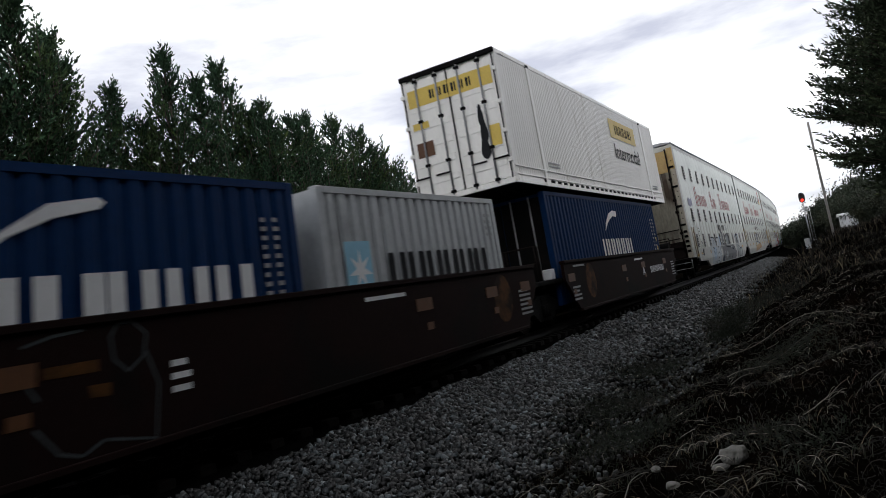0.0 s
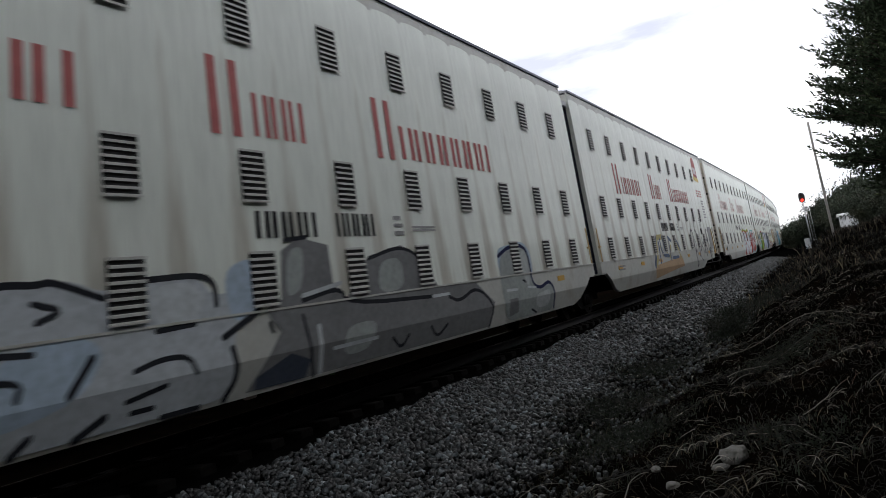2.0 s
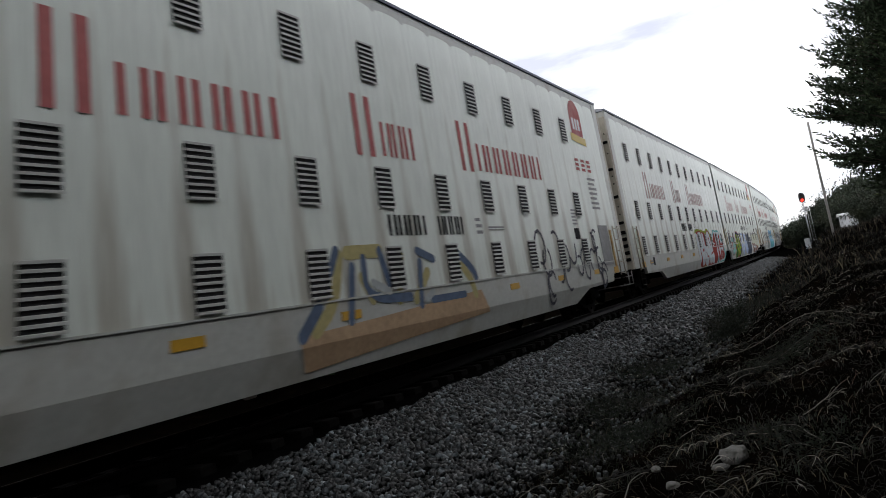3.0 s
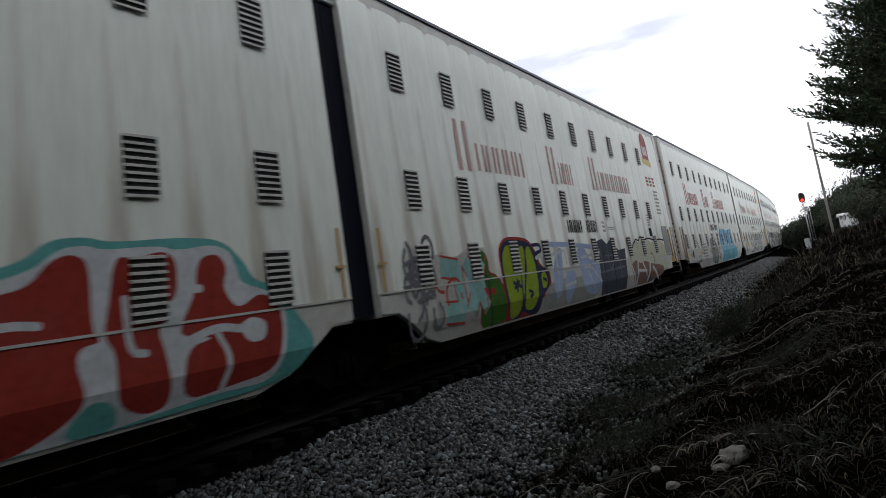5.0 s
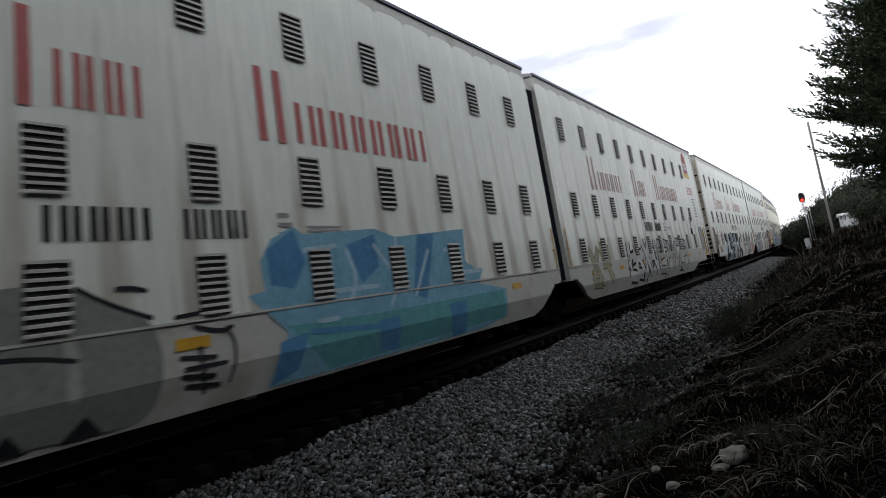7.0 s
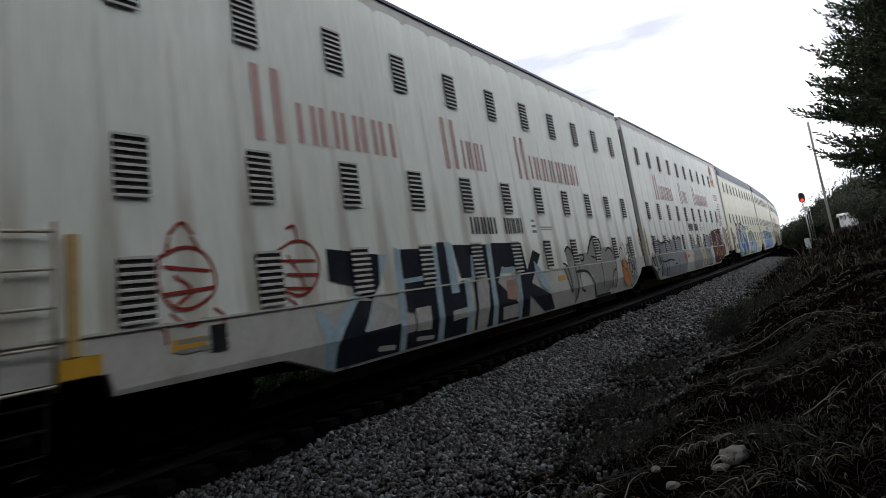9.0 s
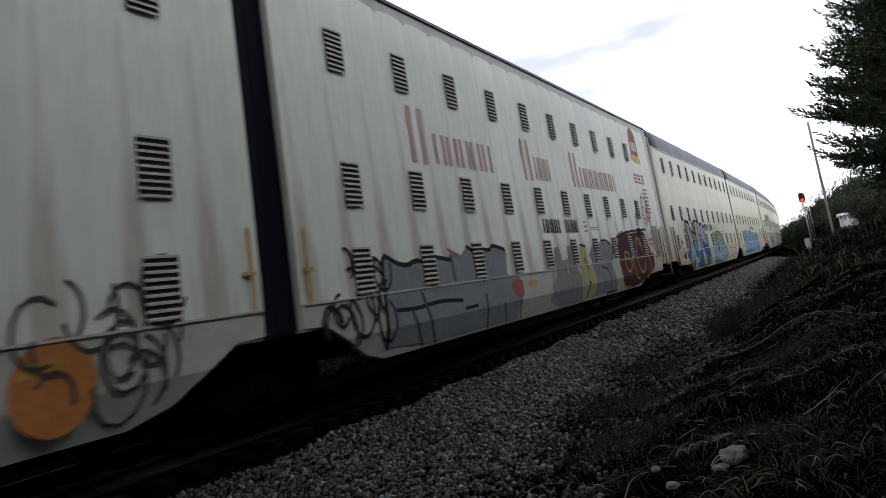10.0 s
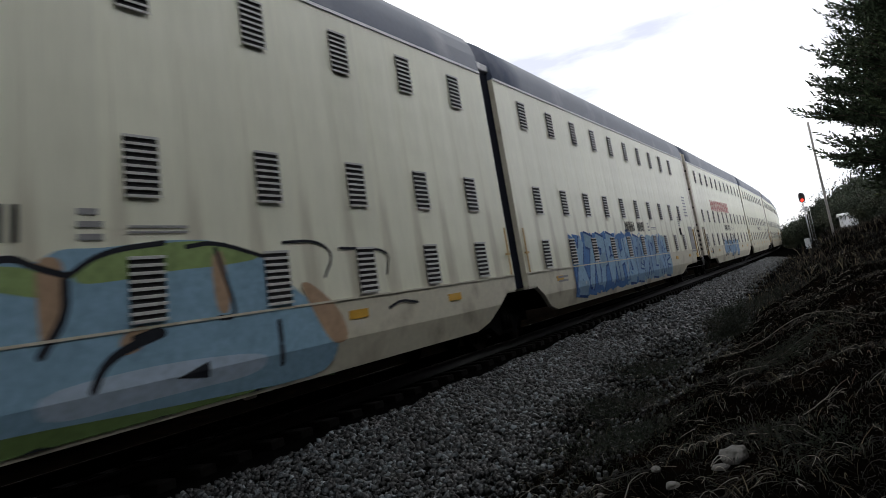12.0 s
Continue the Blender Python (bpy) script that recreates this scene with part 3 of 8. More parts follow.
def train_pose(mid, t, reach=8.0):
    """Pose of a wagon whose middle is mid metres along at the start: it rides on the track at two pivots."""
    s = mid - SPEED * (t + READ) + float(np.interp(t, SWAY_T, SWAY))
    xa, ya, _ = on_track(s - reach)
    xb, yb, _ = on_track(s + reach)
    return pose((xa + xb) / 2, (ya + yb) / 2, 0, 0, 0, math.degrees(math.atan2(-(xb - xa), yb - ya)))


# ---- container wagons ahead of the racks ----
def container(name, label, length, height, paint, rib, width=2.44):
    """Box with corrugated long sides, corner posts and castings, on its own base."""
    c = thing(name, label, "shipping container")
    h, w = length / 2, width / 2
    bm = bmesh.new()
    depth = 0.036 if rib > 0.2 else 0.012
    n = int((length - 0.3) / rib)
    step = (length - 0.3) / n
    line = []
    for k in range(n):
        y = -h + 0.15 + k * step
        line += [(y, w - 0.012 - depth), (y + 0.22 * step, w - 0.012 - depth), (y + 0.38 * step, w - 0.012), (y + 0.84 * step, w - 0.012)]
    line.append((h - 0.15, w - 0.012 - depth))
    for sx in (1, -1):
        rows = [[bm.verts.new((sx * x, y, z)) for y, x in line] for z in (0.15, height - 0.10)]
        for k in range(len(line) - 1):
            bm.faces.new((rows[0][k], rows[0][k + 1], rows[1][k + 1], rows[1][k]))
    bmesh.ops.recalc_face_normals(bm, faces=bm.faces)
    part("side_wall", bm, paint, c, "corrugated side wall")
    part("core", boxes(((-w + 0.06, -h + 0.04, 0.06), (w - 0.06, h - 0.06, height - 0.03))), paint, c)
    # black sheet puts the shade beneath the box into colour
    part("underside", boxes(((-w + 0.02, -h + 0.03, -0.006), (w - 0.02, h - 0.03, 0.055))), M_BLACK, c, "black floor sheet carrying the shade beneath")
    for sx in (-1, 1):
        for sy in (-1, 1):
            x0, x1 = sorted((sx * (w - 0.15), sx * w))
            y0, y1 = sorted((sy * (h - 0.15), sy * h))
            part("corner_post", boxes(((x0, y0, 0), (x1, y1, height)), bevel=0.01), paint, c)
        x0, x1 = sorted((sx * (w - 0.10), sx * (w - 0.002)))
        part("top_rail", boxes(((x0, -h + 0.15, height - 0.10), (x1, h - 0.15, height - 0.002))), paint, c)
        part("bottom_rail", boxes(((x0, -h + 0.15, 0.01), (x1, h - 0.15, 0.16))), paint, c)
    return c


def well_wagon(length):
    """Deep red-brown well with end platforms on trucks."""
    w = thing("well_wagon", "rust-brown double-stack well wagon with worn paint", "well wagon", "well wagons of the train")
    h = length / 2
    for sx in (-1, 1):
        bm = bmesh.new()
        x0, x1 = sorted((sx * 1.38, sx * 1.46))
        prism(bm, [(-h, 1.46), (-h, 1.05), (-h + 0.8, 0.24), (h - 0.8, 0.24), (h, 1.05), (h, 1.46)], x0, x1)
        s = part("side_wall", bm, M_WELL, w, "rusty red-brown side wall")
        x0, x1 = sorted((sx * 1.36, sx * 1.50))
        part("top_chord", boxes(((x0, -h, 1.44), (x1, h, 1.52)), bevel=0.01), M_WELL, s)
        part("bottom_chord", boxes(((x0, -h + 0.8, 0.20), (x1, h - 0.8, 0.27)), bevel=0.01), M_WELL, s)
    part("well_floor", boxes(((-1.37, -h + 0.8, 0.25), (1.37, h - 0.8, 0.32))), M_BLACK, w)
    for sy in (-1, 1):
        y0, y1 = sorted((sy * (h - 0.4), sy * (h + 1.30)))
        part("end_platform", boxes(((-1.25, y0, 1.0), (1.25, y1, 1.12)), ((-0.3, y0, 0.72), (0.3, y1, 1.0)), bevel=0.02), M_BLACK, w)
        y0, y1 = sorted((sy * (h + 0.2), sy * (h + 0.28)))
        bm = bmesh.new()
        for x in (-1.2, -0.4, 0.4, 1.2):
            tube(bm, ((x, sy * (h + 0.9), 1.12), (x, sy * (h + 0.9), 1.95)), 0.02, 6)
        for z in (1.55, 1.95):
            tube(bm, ((-1.2, sy * (h + 0.9), z), (1.2, sy * (h + 0.9), z)), 0.02, 6)
        part("handrail", bm, M_RUST, w)
        part("buffer_plate", boxes(((1.0, sy * (h + 0.15) - 0.14, 1.12), (1.22, sy * (h + 0.15) + 0.14, 1.38)), bevel=0.02), M_LETTERWHITE, w)
    return w


CARGO = []           # (object, s of its middle, base height, s of the middle of its wagon)


def build_wells():
    w1 = well_wagon(13.6)
    w2 = copy_thing(w1, pose(0, 0, 0))
    w0 = copy_thing(w1, pose(0, 0, 0))
    for w, mid in ((w0, -6.4), (w1, 9.1), (w2, 24.7)):
        UNITS.append((w, mid))
        build_truck(w, -(13.6 / 2 + 0.75))
    build_truck(w2, 13.6 / 2 + 0.75)
    a = container("shipping_container", "deep blue corrugated container with white lettering blocks", 6.06, 2.69, M_NAVY, 0.28)
    b = container("shipping_container", "light grey corrugated container with dark lettering blocks and star", 6.06, 2.69, M_GREY, 0.28)
    c = container("shipping_container", "deep blue corrugated forty foot container with white swoosh", 12.19, 2.9, M_NAVY, 0.28)
    d = container("shipping_container", "chalky white domestic container with yellow bands, stacked on top", 16.40, 3.26, M_BOXWHITE, 0.14, 2.59)
    CARGO.extend([(a, 5.25, 0.33, 9.1), (b, 11.85, 0.33, 9.1), (c, 24.2, 0.45, 24.6), (d, 24.50, 3.46, 24.6)])
    return a, b, c, d


BOX_BLUE, BOX_GREY, BOX_LONG, BOX_TOP = build_wells()

# ---- paint on the wagons ----
def flat(bm, outline, x, index=0):
    """A paint shape in (y, z) lying at x."""
    f = bm.faces.new([bm.verts.new((x, y, z)) for y, z in outline])
    f.material_index = index
    f.normal_update()
    if f.normal.x < 0:
        f.normal_flip()


def rect(bm, y0, y1, z0, z1, x, index=0, lean=0.0):
    flat(bm, ((y0, z0), (y1, z0), (y1 + lean, z1), (y0 + lean, z1)), x, index)


def stroke(bm, pts, w, x, index=0, caps=True):
    """A sprayed stroke: a band along the points, with round ends or straight ones."""
    n = len(pts)
    left, right = [], []
    for i, (y, z) in enumerate(pts):
        a, b = pts[max(i - 1, 0)], pts[min(i + 1, n - 1)]
        d = Vector((b[0] - a[0], b[1] - a[1]))
        d.normalize()
        left.append((y - d.y * w, z + d.x * w))
        right.append((y + d.y * w, z - d.x * w))
    for i in range(n - 1):
        flat(bm, (left[i], right[i], right[i + 1], left[i + 1]), x, index)
    for k, (y, z) in enumerate((pts[0], pts[-1]) if caps else ()):
        flat(bm, [(y + w * math.cos(2 * math.pi * j / 10), z + w * math.sin(2 * math.pi * j / 10)) for j in range(10)], x + 0.00002 * (k + 1), index)


def arc(cy, cz, ry, rz, a0, a1, n=9):
    return [(cy + ry * math.cos(radians(a0 + (a1 - a0) * k / n)), cz + rz * math.sin(radians(a0 + (a1 - a0) * k / n))) for k in range(n + 1)]


def letter_strokes(rng, y0, y1, z0, z1, angular):
    """Two or three strokes that fill one letter's cell."""
    w, h = y1 - y0, z1 - z0
    my, mz = (y0 + y1) / 2, (z0 + z1) / 2
    tilt = rng.uniform(-0.12, 0.12) * w
    bag = [[(y0, z0), (y0 + tilt, mz), (y0 + tilt * 2, z1)], [(y1, z0), (y1 + tilt, mz), (y1 + tilt, z1)]]
    if angular:
        bag += [[(y0, z1), (y1, z0)], [(y0, z0), (y1, z1)], [(y0, mz), (y1, mz + 0.1 * h)], [(y0, z1), (y1, z1 - 0.1 * h)], [(y0, z0 + 0.05 * h), (y1, z0)]]
    else:
        bag += [arc(my, mz + h * 0.22, w * 0.5, h * 0.28, 190, -20), arc(my, mz - h * 0.22, w * 0.5, h * 0.28, 170, 390), arc(my, mz, w * 0.5, h * 0.5, 40, 320), arc(my, mz, w * 0.5, h * 0.5, -140, 140)]
    return rng.sample(bag, rng.choice((3, 3, 4)))


SPRAY = {}


def spray(c):
    """Spray paint of one colour."""
    if c not in SPRAY:
        SPRAY[c] = mat("spray paint", c, 0.75, 0, 0.25, 1.6, 14, 0.0, tuple(0.8 * v + 0.015 for v in c), 0.52, spec=0.08)
    return SPRAY[c]


def graffiti(unit, y0, y1, z0, z1, n, fill, line, halo=None, accent=None, fat=0.24, edge=0.05, angular=False, seed=1, label="graffiti lettering in spray paint", second=None, wild=2):
    """A row of painted letters: halo, outline, fill and accents, each a hair above the last."""
    rng = random.Random(seed)
    bm = bmesh.new()
    mats = [spray(halo or line), spray(line), spray(fill), spray(accent or line), spray(second or tuple(round(0.8 * v + 0.02, 4) for v in fill))]
    base = 1.6035
    cell = (y1 - y0) / n
    w = 0.62 * fat * min(cell, z1 - z0)
    if halo:
        # cloud of overlapping rounds behind the letters
        m = 3 * n
        for q in range(m + 1):
            cy = y0 + (y1 - y0) * q / m
            if angular:
                lean, half = rng.uniform(-0.15, 0.2), cell * rng.uniform(0.18, 0.30)
                flat(bm, ((cy - half, z0 + rng.uniform(0, 0.15)), (cy + half, z0 + rng.uniform(0, 0.1)), (cy + half + lean, z1 - rng.uniform(-0.05, 0.22)), (cy - half + lean, z1 - rng.uniform(-0.05, 0.15))), base + 0.00003 * q, 0)
                continue
            flat(bm, arc(cy, (z0 + z1) / 2 + rng.uniform(-0.06, 0.06), cell * 0.36, (z1 - z0) * rng.uniform(0.40, 0.54), 0, 345, 15), base + 0.00003 * q, 0)
    k = 0
    letters = []
    for i in range(n):
        a, b = y0 + i * cell + w, y0 + (i + 1) * cell - w * 0.7
        lo, hi = z0 + w + rng.uniform(0, 0.08), z1 - w - rng.uniform(0, 0.10)
        letters.append(letter_strokes(rng, a, b, lo, hi, angular))
    for ss in letters:
        for s in ss:
            k += 1
            stroke(bm, s, w + edge, base + 0.0012 + 0.00008 * k, 1, not angular)
        for s in ss:
            k += 1
            stroke(bm, s, w, base + 0.0014 + 0.00008 * k, 2 if k % 3 else 4, not angular)
        y, z = ss[0][len(ss[0]) // 2]
        for _ in range(3):
            k += 1
            dy, dz = rng.uniform(-0.3, 0.3) * cell, rng.uniform(-0.4, 0.3) * (z1 - z0)
            stroke(bm, [(y + dy, z + dz), (y + dy + rng.uniform(-0.1, 0.16), z + dz + rng.uniform(0.05, 0.25))], max(0.018, edge * rng.uniform(0.3, 0.9)), base + 0.0018 + 0.00008 * k, rng.choice((0, 1, 3, 3, 4)))
    # loose wild strokes over the piece
    for i in range(wild * n):
        k += 1
        cy, cz = rng.uniform(y0 + 0.1, y1 - 0.1), rng.uniform(z0 + 0.1, z1 - 0.1)
        a0, r = rng.uniform(0, 360), rng.uniform(0.12, 0.42)
        if rng.random() < 0.5:
            pts = arc(cy, cz, r, r * rng.uniform(0.5, 1.2), a0, a0 + rng.uniform(60, 170), 6)
        else:
            pts = [(cy, cz), (cy + r * math.cos(a0), cz + r * math.sin(a0)), (cy + r * 1.6 * math.cos(a0 + 0.5), cz + r * 1.2 * math.sin(a0 + 0.5))]
        pts = [(min(max(p, y0 - 0.05), y1 + 0.05), min(max(q, z0), z1 + 0.05)) for p, q in pts]
        stroke(bm, pts, rng.choice((0.012, 0.02, 0.03, 0.05)), base + 0.002 + 0.00006 * k, rng.choice((0, 1, 1, 2, 3, 4)))
    # keep the paint on the side
    for v in bm.verts:
        v.co.z = min(max(v.co.z, 0.46), z1 + 0.06)
        v.co.y = min(max(v.co.y, y0 - 0.12, -LEN / 2 + 0.02), y1 + 0.12, LEN / 2 - 0.02)
    bmesh.ops.dissolve_degenerate(bm, dist=0.0005, edges=bm.edges)
    fold(bm)
    return obj("graffiti", bm, None, unit, label, mats=mats)


def artwork(unit, shapes, label):
    """A painted piece laid on shape by shape: (colour, outline in (y, z))."""
    bm = bmesh.new()
    mats = []
    for i, (c, outline) in enumerate(shapes):
        m = spray(c)
        if m not in mats:
            mats.append(m)
        flat(bm, outline, 1.6036 + 0.0003 * i, mats.index(m))
    fold(bm)
    return obj("graffiti", bm, None, unit, label, mats=mats)


def rim(bm_color, outline, w):
    """Strips of paint along an outline."""
    strips = []
    for (y0, z0), (y1, z1) in zip(outline, outline[1:]):
        d = Vector((y1 - y0, z1 - z0))
        d.normalize()
        n = (-d.y * w, d.x * w)
        e = (d.x * w, d.y * w)
        strips.append((bm_color, [(y0 - n[0] - e[0], z0 - n[1] - e[1]), (y1 - n[0] + e[0], z1 - n[1] + e[1]), (y1 + n[0] + e[0], z1 + n[1] + e[1]), (y0 + n[0] - e[0], z0 + n[1] - e[1])]))
    return strips


def scribble(unit, y0, y1, z0, z1, color, n=5, w=0.022, seed=3, label="thin graffiti tag"):
    rng = random.Random(seed)
    bm = bmesh.new()
    for i in range(n):
        cy, cz = rng.uniform(y0, y1), rng.uniform(z0, z1)
        a = rng.uniform(0, 360)
        r = 0.16 + 0.16 * rng.random()
        stroke(bm, arc(cy, cz, min(r, (y1 - y0) / 2), min(r * 1.3, (z1 - z0) / 2), a, a + rng.uniform(120, 300)), w, 1.606 + 0.0005 * i)
    fold(bm)
    return part("graffiti", bm, spray(color), unit, label)


def blocks(parent, y0, y1, z0, z1, n, material, x, name="lettering", label="row of plain lettering blocks", thick=0.17, seed=0):
    """Writing that stands as plain bars: two uprights for each character."""
    c = (y1 - y0) / n
    t = c * 0.84 * (thick + 0.14)
    first = None
    for i in range(n):
        for y in (y0 + i * c + c * 0.08, y0 + (i + 1) * c - c * 0.08 - t):
            if first is None:
                bm = bmesh.new()
                rect(bm, 0, t, 0, z1 - z0, 0)
                first = part(name, bm, material, parent, label)
                first.matrix_basis = pose(x, y, z0)
            else:
                shared(name, first, parent, pose(x, y, z0))
    return first


def stencil(parent, y0, y1, z0, z1, rows, material, x, name="stencil", label="small stencil lines"):
    """Unreadable small print as thin bars, each its own part."""
    h = (z1 - z0) / (2 * rows - 1) if rows > 1 else z1 - z0
    for k in range(rows):
        bm = bmesh.new()
        rect(bm, y0, y1 - (0.2 * (y1 - y0) if k % 3 == 2 else 0), z0 + 2 * h * k, z0 + 2 * h * k + h, x)
        part(name, bm, material, parent, label)


class SprayPiece:
    """One painted piece: rounded blobs, hard-edged patches and lines, each a hair above the last."""

    def __init__(self):
        self.bm, self.mats, self.x = bmesh.new(), [], 1.6036

    def slot(self, colour):
        m = spray(colour)
        if m not in self.mats:
            self.mats.append(m)
        self.x += 0.0002
        return self.mats.index(m)

    def patch(self, colour, *pts):
        flat(self.bm, pts, self.x, self.slot(colour))

    def blob(self, colour, *pts):
        pts = list(pts)
        for _ in range(2):
            pts = [(a[0] * k + b[0] * (1 - k), a[1] * k + b[1] * (1 - k)) for a, b in zip(pts, pts[1:] + pts[:1]) for k in (0.78, 0.22)]
        self.patch(colour, *pts)

    def line(self, colour, w, *pts):
        pts = list(pts)
        for _ in range(2):
            if len(pts) > 2:
                pts = [pts[0]] + [(a[0] * k + b[0] * (1 - k), a[1] * k + b[1] * (1 - k)) for a, b in zip(pts, pts[1:]) for k in (0.75, 0.25)] + [pts[-1]]
        stroke(self.bm, pts, w, self.x, self.slot(colour))

    def done(self, unit, label):
        fold(self.bm)
        for v in self.bm.verts:
            v.co.z = max(v.co.z, 0.43)
        return obj("graffiti", self.bm, None, unit, label, mats=self.mats)


# spray colours
AMBER_ = (0.42, 0.29, 0.19)
BONE_ = (0.46, 0.46, 0.44)
BRIGHT_ = (0.46, 0.49, 0.49)
BROWN_ = (0.23, 0.13, 0.095)
BUTTER_ = (0.5, 0.45, 0.24)
CREAM_ = (0.54, 0.55, 0.42)
DEEP_ = (0.09, 0.25, 0.45)
DIM_ = (0.12, 0.135, 0.16)
FOG_ = (0.22, 0.24, 0.22)
FROST_ = (0.36, 0.5, 0.58)
GOLD_ = (0.44, 0.33, 0.04)
GRASS_ = (0.15, 0.23, 0.08)
GREEN_ = (0.035, 0.13, 0.014)
GREY_ = (0.2, 0.205, 0.21)
ICE_ = (0.25, 0.41, 0.53)
INK_ = (0.022, 0.024, 0.03)
LEAD_ = (0.26, 0.28, 0.3)
LEAF_ = (0.27, 0.37, 0.15)
LIME_ = (0.26, 0.32, 0.04)
MIST_ = (0.42, 0.52, 0.62)
MOSS_ = (0.3, 0.31, 0.28)
NAVY_ = (0.02, 0.025, 0.075)
NIGHT_ = (0.01, 0.014, 0.024)
OLIVE_ = (0.26, 0.36, 0.02)
ORANGE_ = (0.5, 0.35, 0.22)
PALE_ = (0.4, 0.58, 0.68)
PBLUE_ = (0.36, 0.45, 0.64)
PLUM_ = (0.085, 0.025, 0.045)
RED_ = (0.28, 0.035, 0.025)
RUST_ = (0.4, 0.15, 0.13)
SALMON_ = (0.42, 0.27, 0.21)
SEA_ = (0.12, 0.35, 0.38)
SILVER_ = (0.48, 0.52, 0.55)
SKY_ = (0.21, 0.43, 0.57)
SLATE_ = (0.055, 0.068, 0.095)
STEEL_ = (0.12, 0.16, 0.24)
STONE_ = (0.34, 0.36, 0.33)
STRAW_ = (0.48, 0.42, 0.2)
TAN_ = (0.42, 0.28, 0.19)
TEAL_ = (0.12, 0.38, 0.36)
TIN_ = (0.34, 0.37, 0.36)
WHITE_ = (0.54, 0.58, 0.6)


def paint_red_row(u):
    p = SprayPiece()
    p.blob(LIME_, (0.83, 2.17), (1.51, 2.27), (2.22, 2.26), (2.59, 2.22), (2.94, 2.26), (3.33, 2.18), (3.96, 2.16), (4.32, 2.26), (4.88, 2.29), (5.29, 2.11), (5.53, 1.84), (5.73, 1.3), (5.75, 0.53), (5.13, 0.46), (3.82, 0.46), (3.14, 0.46), (2.57, 0.46), (2.24, 0.46), (1.01, 0.46))
    p.blob(RED_, (0.87, 2.06), (1.52, 2.15), (2.22, 2.17), (2.54, 2.17), (2.68, 2.07), (2.89, 2.16), (3.21, 2.1), (3.63, 2.09), (4, 1.88), (4.31, 2.16), (4.79, 2.21), (5.16, 2.11), (5.33, 1.79), (5.44, 1.27), (5.71, 0.85), (5.65, 0.52), (5.31, 0.46), (4.5, 0.46), (3.95, 0.46), (3.52, 0.46), (3.04, 0.46), (2.7, 0.51), (2.24, 0.46), (1.03, 0.46))
    p.blob(WHITE_, (0.91, 1.95), (1.19, 2.12), (1.52, 1.99), (1.69, 1.43), (1.58, 0.89), (1.04, 0.5))
    p.blob(WHITE_, (1.59, 2.07), (2.22, 2.13), (2.49, 2.1), (2.64, 1.93), (2.74, 1.28), (2.64, 0.81), (2.48, 0.55), (1.77, 0.48), (1.72, 1.42))
    p.blob(WHITE_, (2.7, 2), (2.94, 2.1), (3.24, 2.05), (3.24, 1.6), (3.29, 1.4), (3.7, 1.4), (3.77, 1.92), (3.94, 1.89), (4, 1.47), (3.87, 1.12), (3.71, 0.63), (3.41, 0.46), (3.04, 0.46), (2.75, 0.55), (2.68, 0.89), (2.81, 1.27))
    p.blob(WHITE_, (3.89, 1.32), (4.06, 1.33), (4.18, 1.18), (4.16, 0.59), (4.02, 0.46), (3.83, 0.56))
    p.blob(WHITE_, (4.15, 1.96), (4.46, 2.14), (4.94, 2.11), (5.19, 1.92), (5.2, 1.48), (5.42, 1.15), (5.64, 0.74), (5.55, 0.5), (5.15, 0.48), (4.91, 0.62), (4.51, 0.47), (4.17, 0.7), (4.09, 1.25))
    p.line(RED_, 0.038, (4.63, 1.88), (4.64, 1.67))
    p.line(RED_, 0.038, (4.5, 1.77), (4.78, 1.79))
    p.line(RED_, 0.038, (4.72, 1.64), (4.93, 1.41), (5.06, 1.43))
    p.line(RED_, 0.038, (4.64, 0.95), (4.89, 1.03), (5.41, 1.08))
    p.line(RED_, 0.044, (3.19, 1.09), (3.36, 1.09), (3.24, 0.85), (3.58, 0.93))
    p.line(RED_, 0.044, (2.31, 1.19), (2.67, 1.29))
    p.line(RED_, 0.044, (2.35, 1.31), (2.48, 1.18))
    p.done(u, "white bubble letters with red outline and lime edge")
    p = SprayPiece()
    p.blob(TEAL_, (5.04, 1.6), (5.99, 1.95), (6.3, 2.03), (6.54, 2.21), (6.91, 2.23), (7.14, 2.17), (7.98, 2.21), (8.58, 2.18), (8.89, 1.92), (9.03, 1.69), (9.48, 1.6), (9.67, 1.29), (10.06, 0.84), (9.49, 0.48), (7.63, 0.46), (6.8, 0.46), (6.29, 0.46), (5.26, 0.5))
    p.blob(WHITE_, (5.19, 1.58), (6.03, 1.86), (6.39, 1.95), (6.64, 2.13), (6.91, 2.15), (7.07, 2.1), (7.7, 2.13), (7.96, 2.07), (8.42, 2.13), (8.69, 2.05), (8.78, 1.8), (8.81, 1.68), (9.28, 1.55), (9.53, 1.3), (9.45, 0.8), (9.22, 0.53), (8.47, 0.55), (7.83, 0.52), (7.05, 0.46), (6.38, 0.46), (5.26, 0.54))
    p.blob(RED_, (5.36, 1.52), (5.99, 1.74), (6.34, 1.8), (6.54, 2.02), (6.74, 2.08), (6.93, 2), (6.93, 1.37), (7.03, 1.26), (6.82, 1.24), (6.76, 1.11), (6.88, 0.76), (6.65, 0.59), (6.29, 0.46), (5.9, 0.46), (5.32, 0.48))
    p.blob(RED_, (7.19, 2.04), (7.43, 2.01), (7.76, 2.08), (7.92, 1.99), (7.92, 1.63), (7.71, 1.48), (7.83, 1.39), (7.63, 1.33), (7.74, 1), (7.8, 0.57), (7.51, 0.51), (7.17, 0.66), (7.17, 1.14), (7.04, 1.3), (7.11, 1.59))
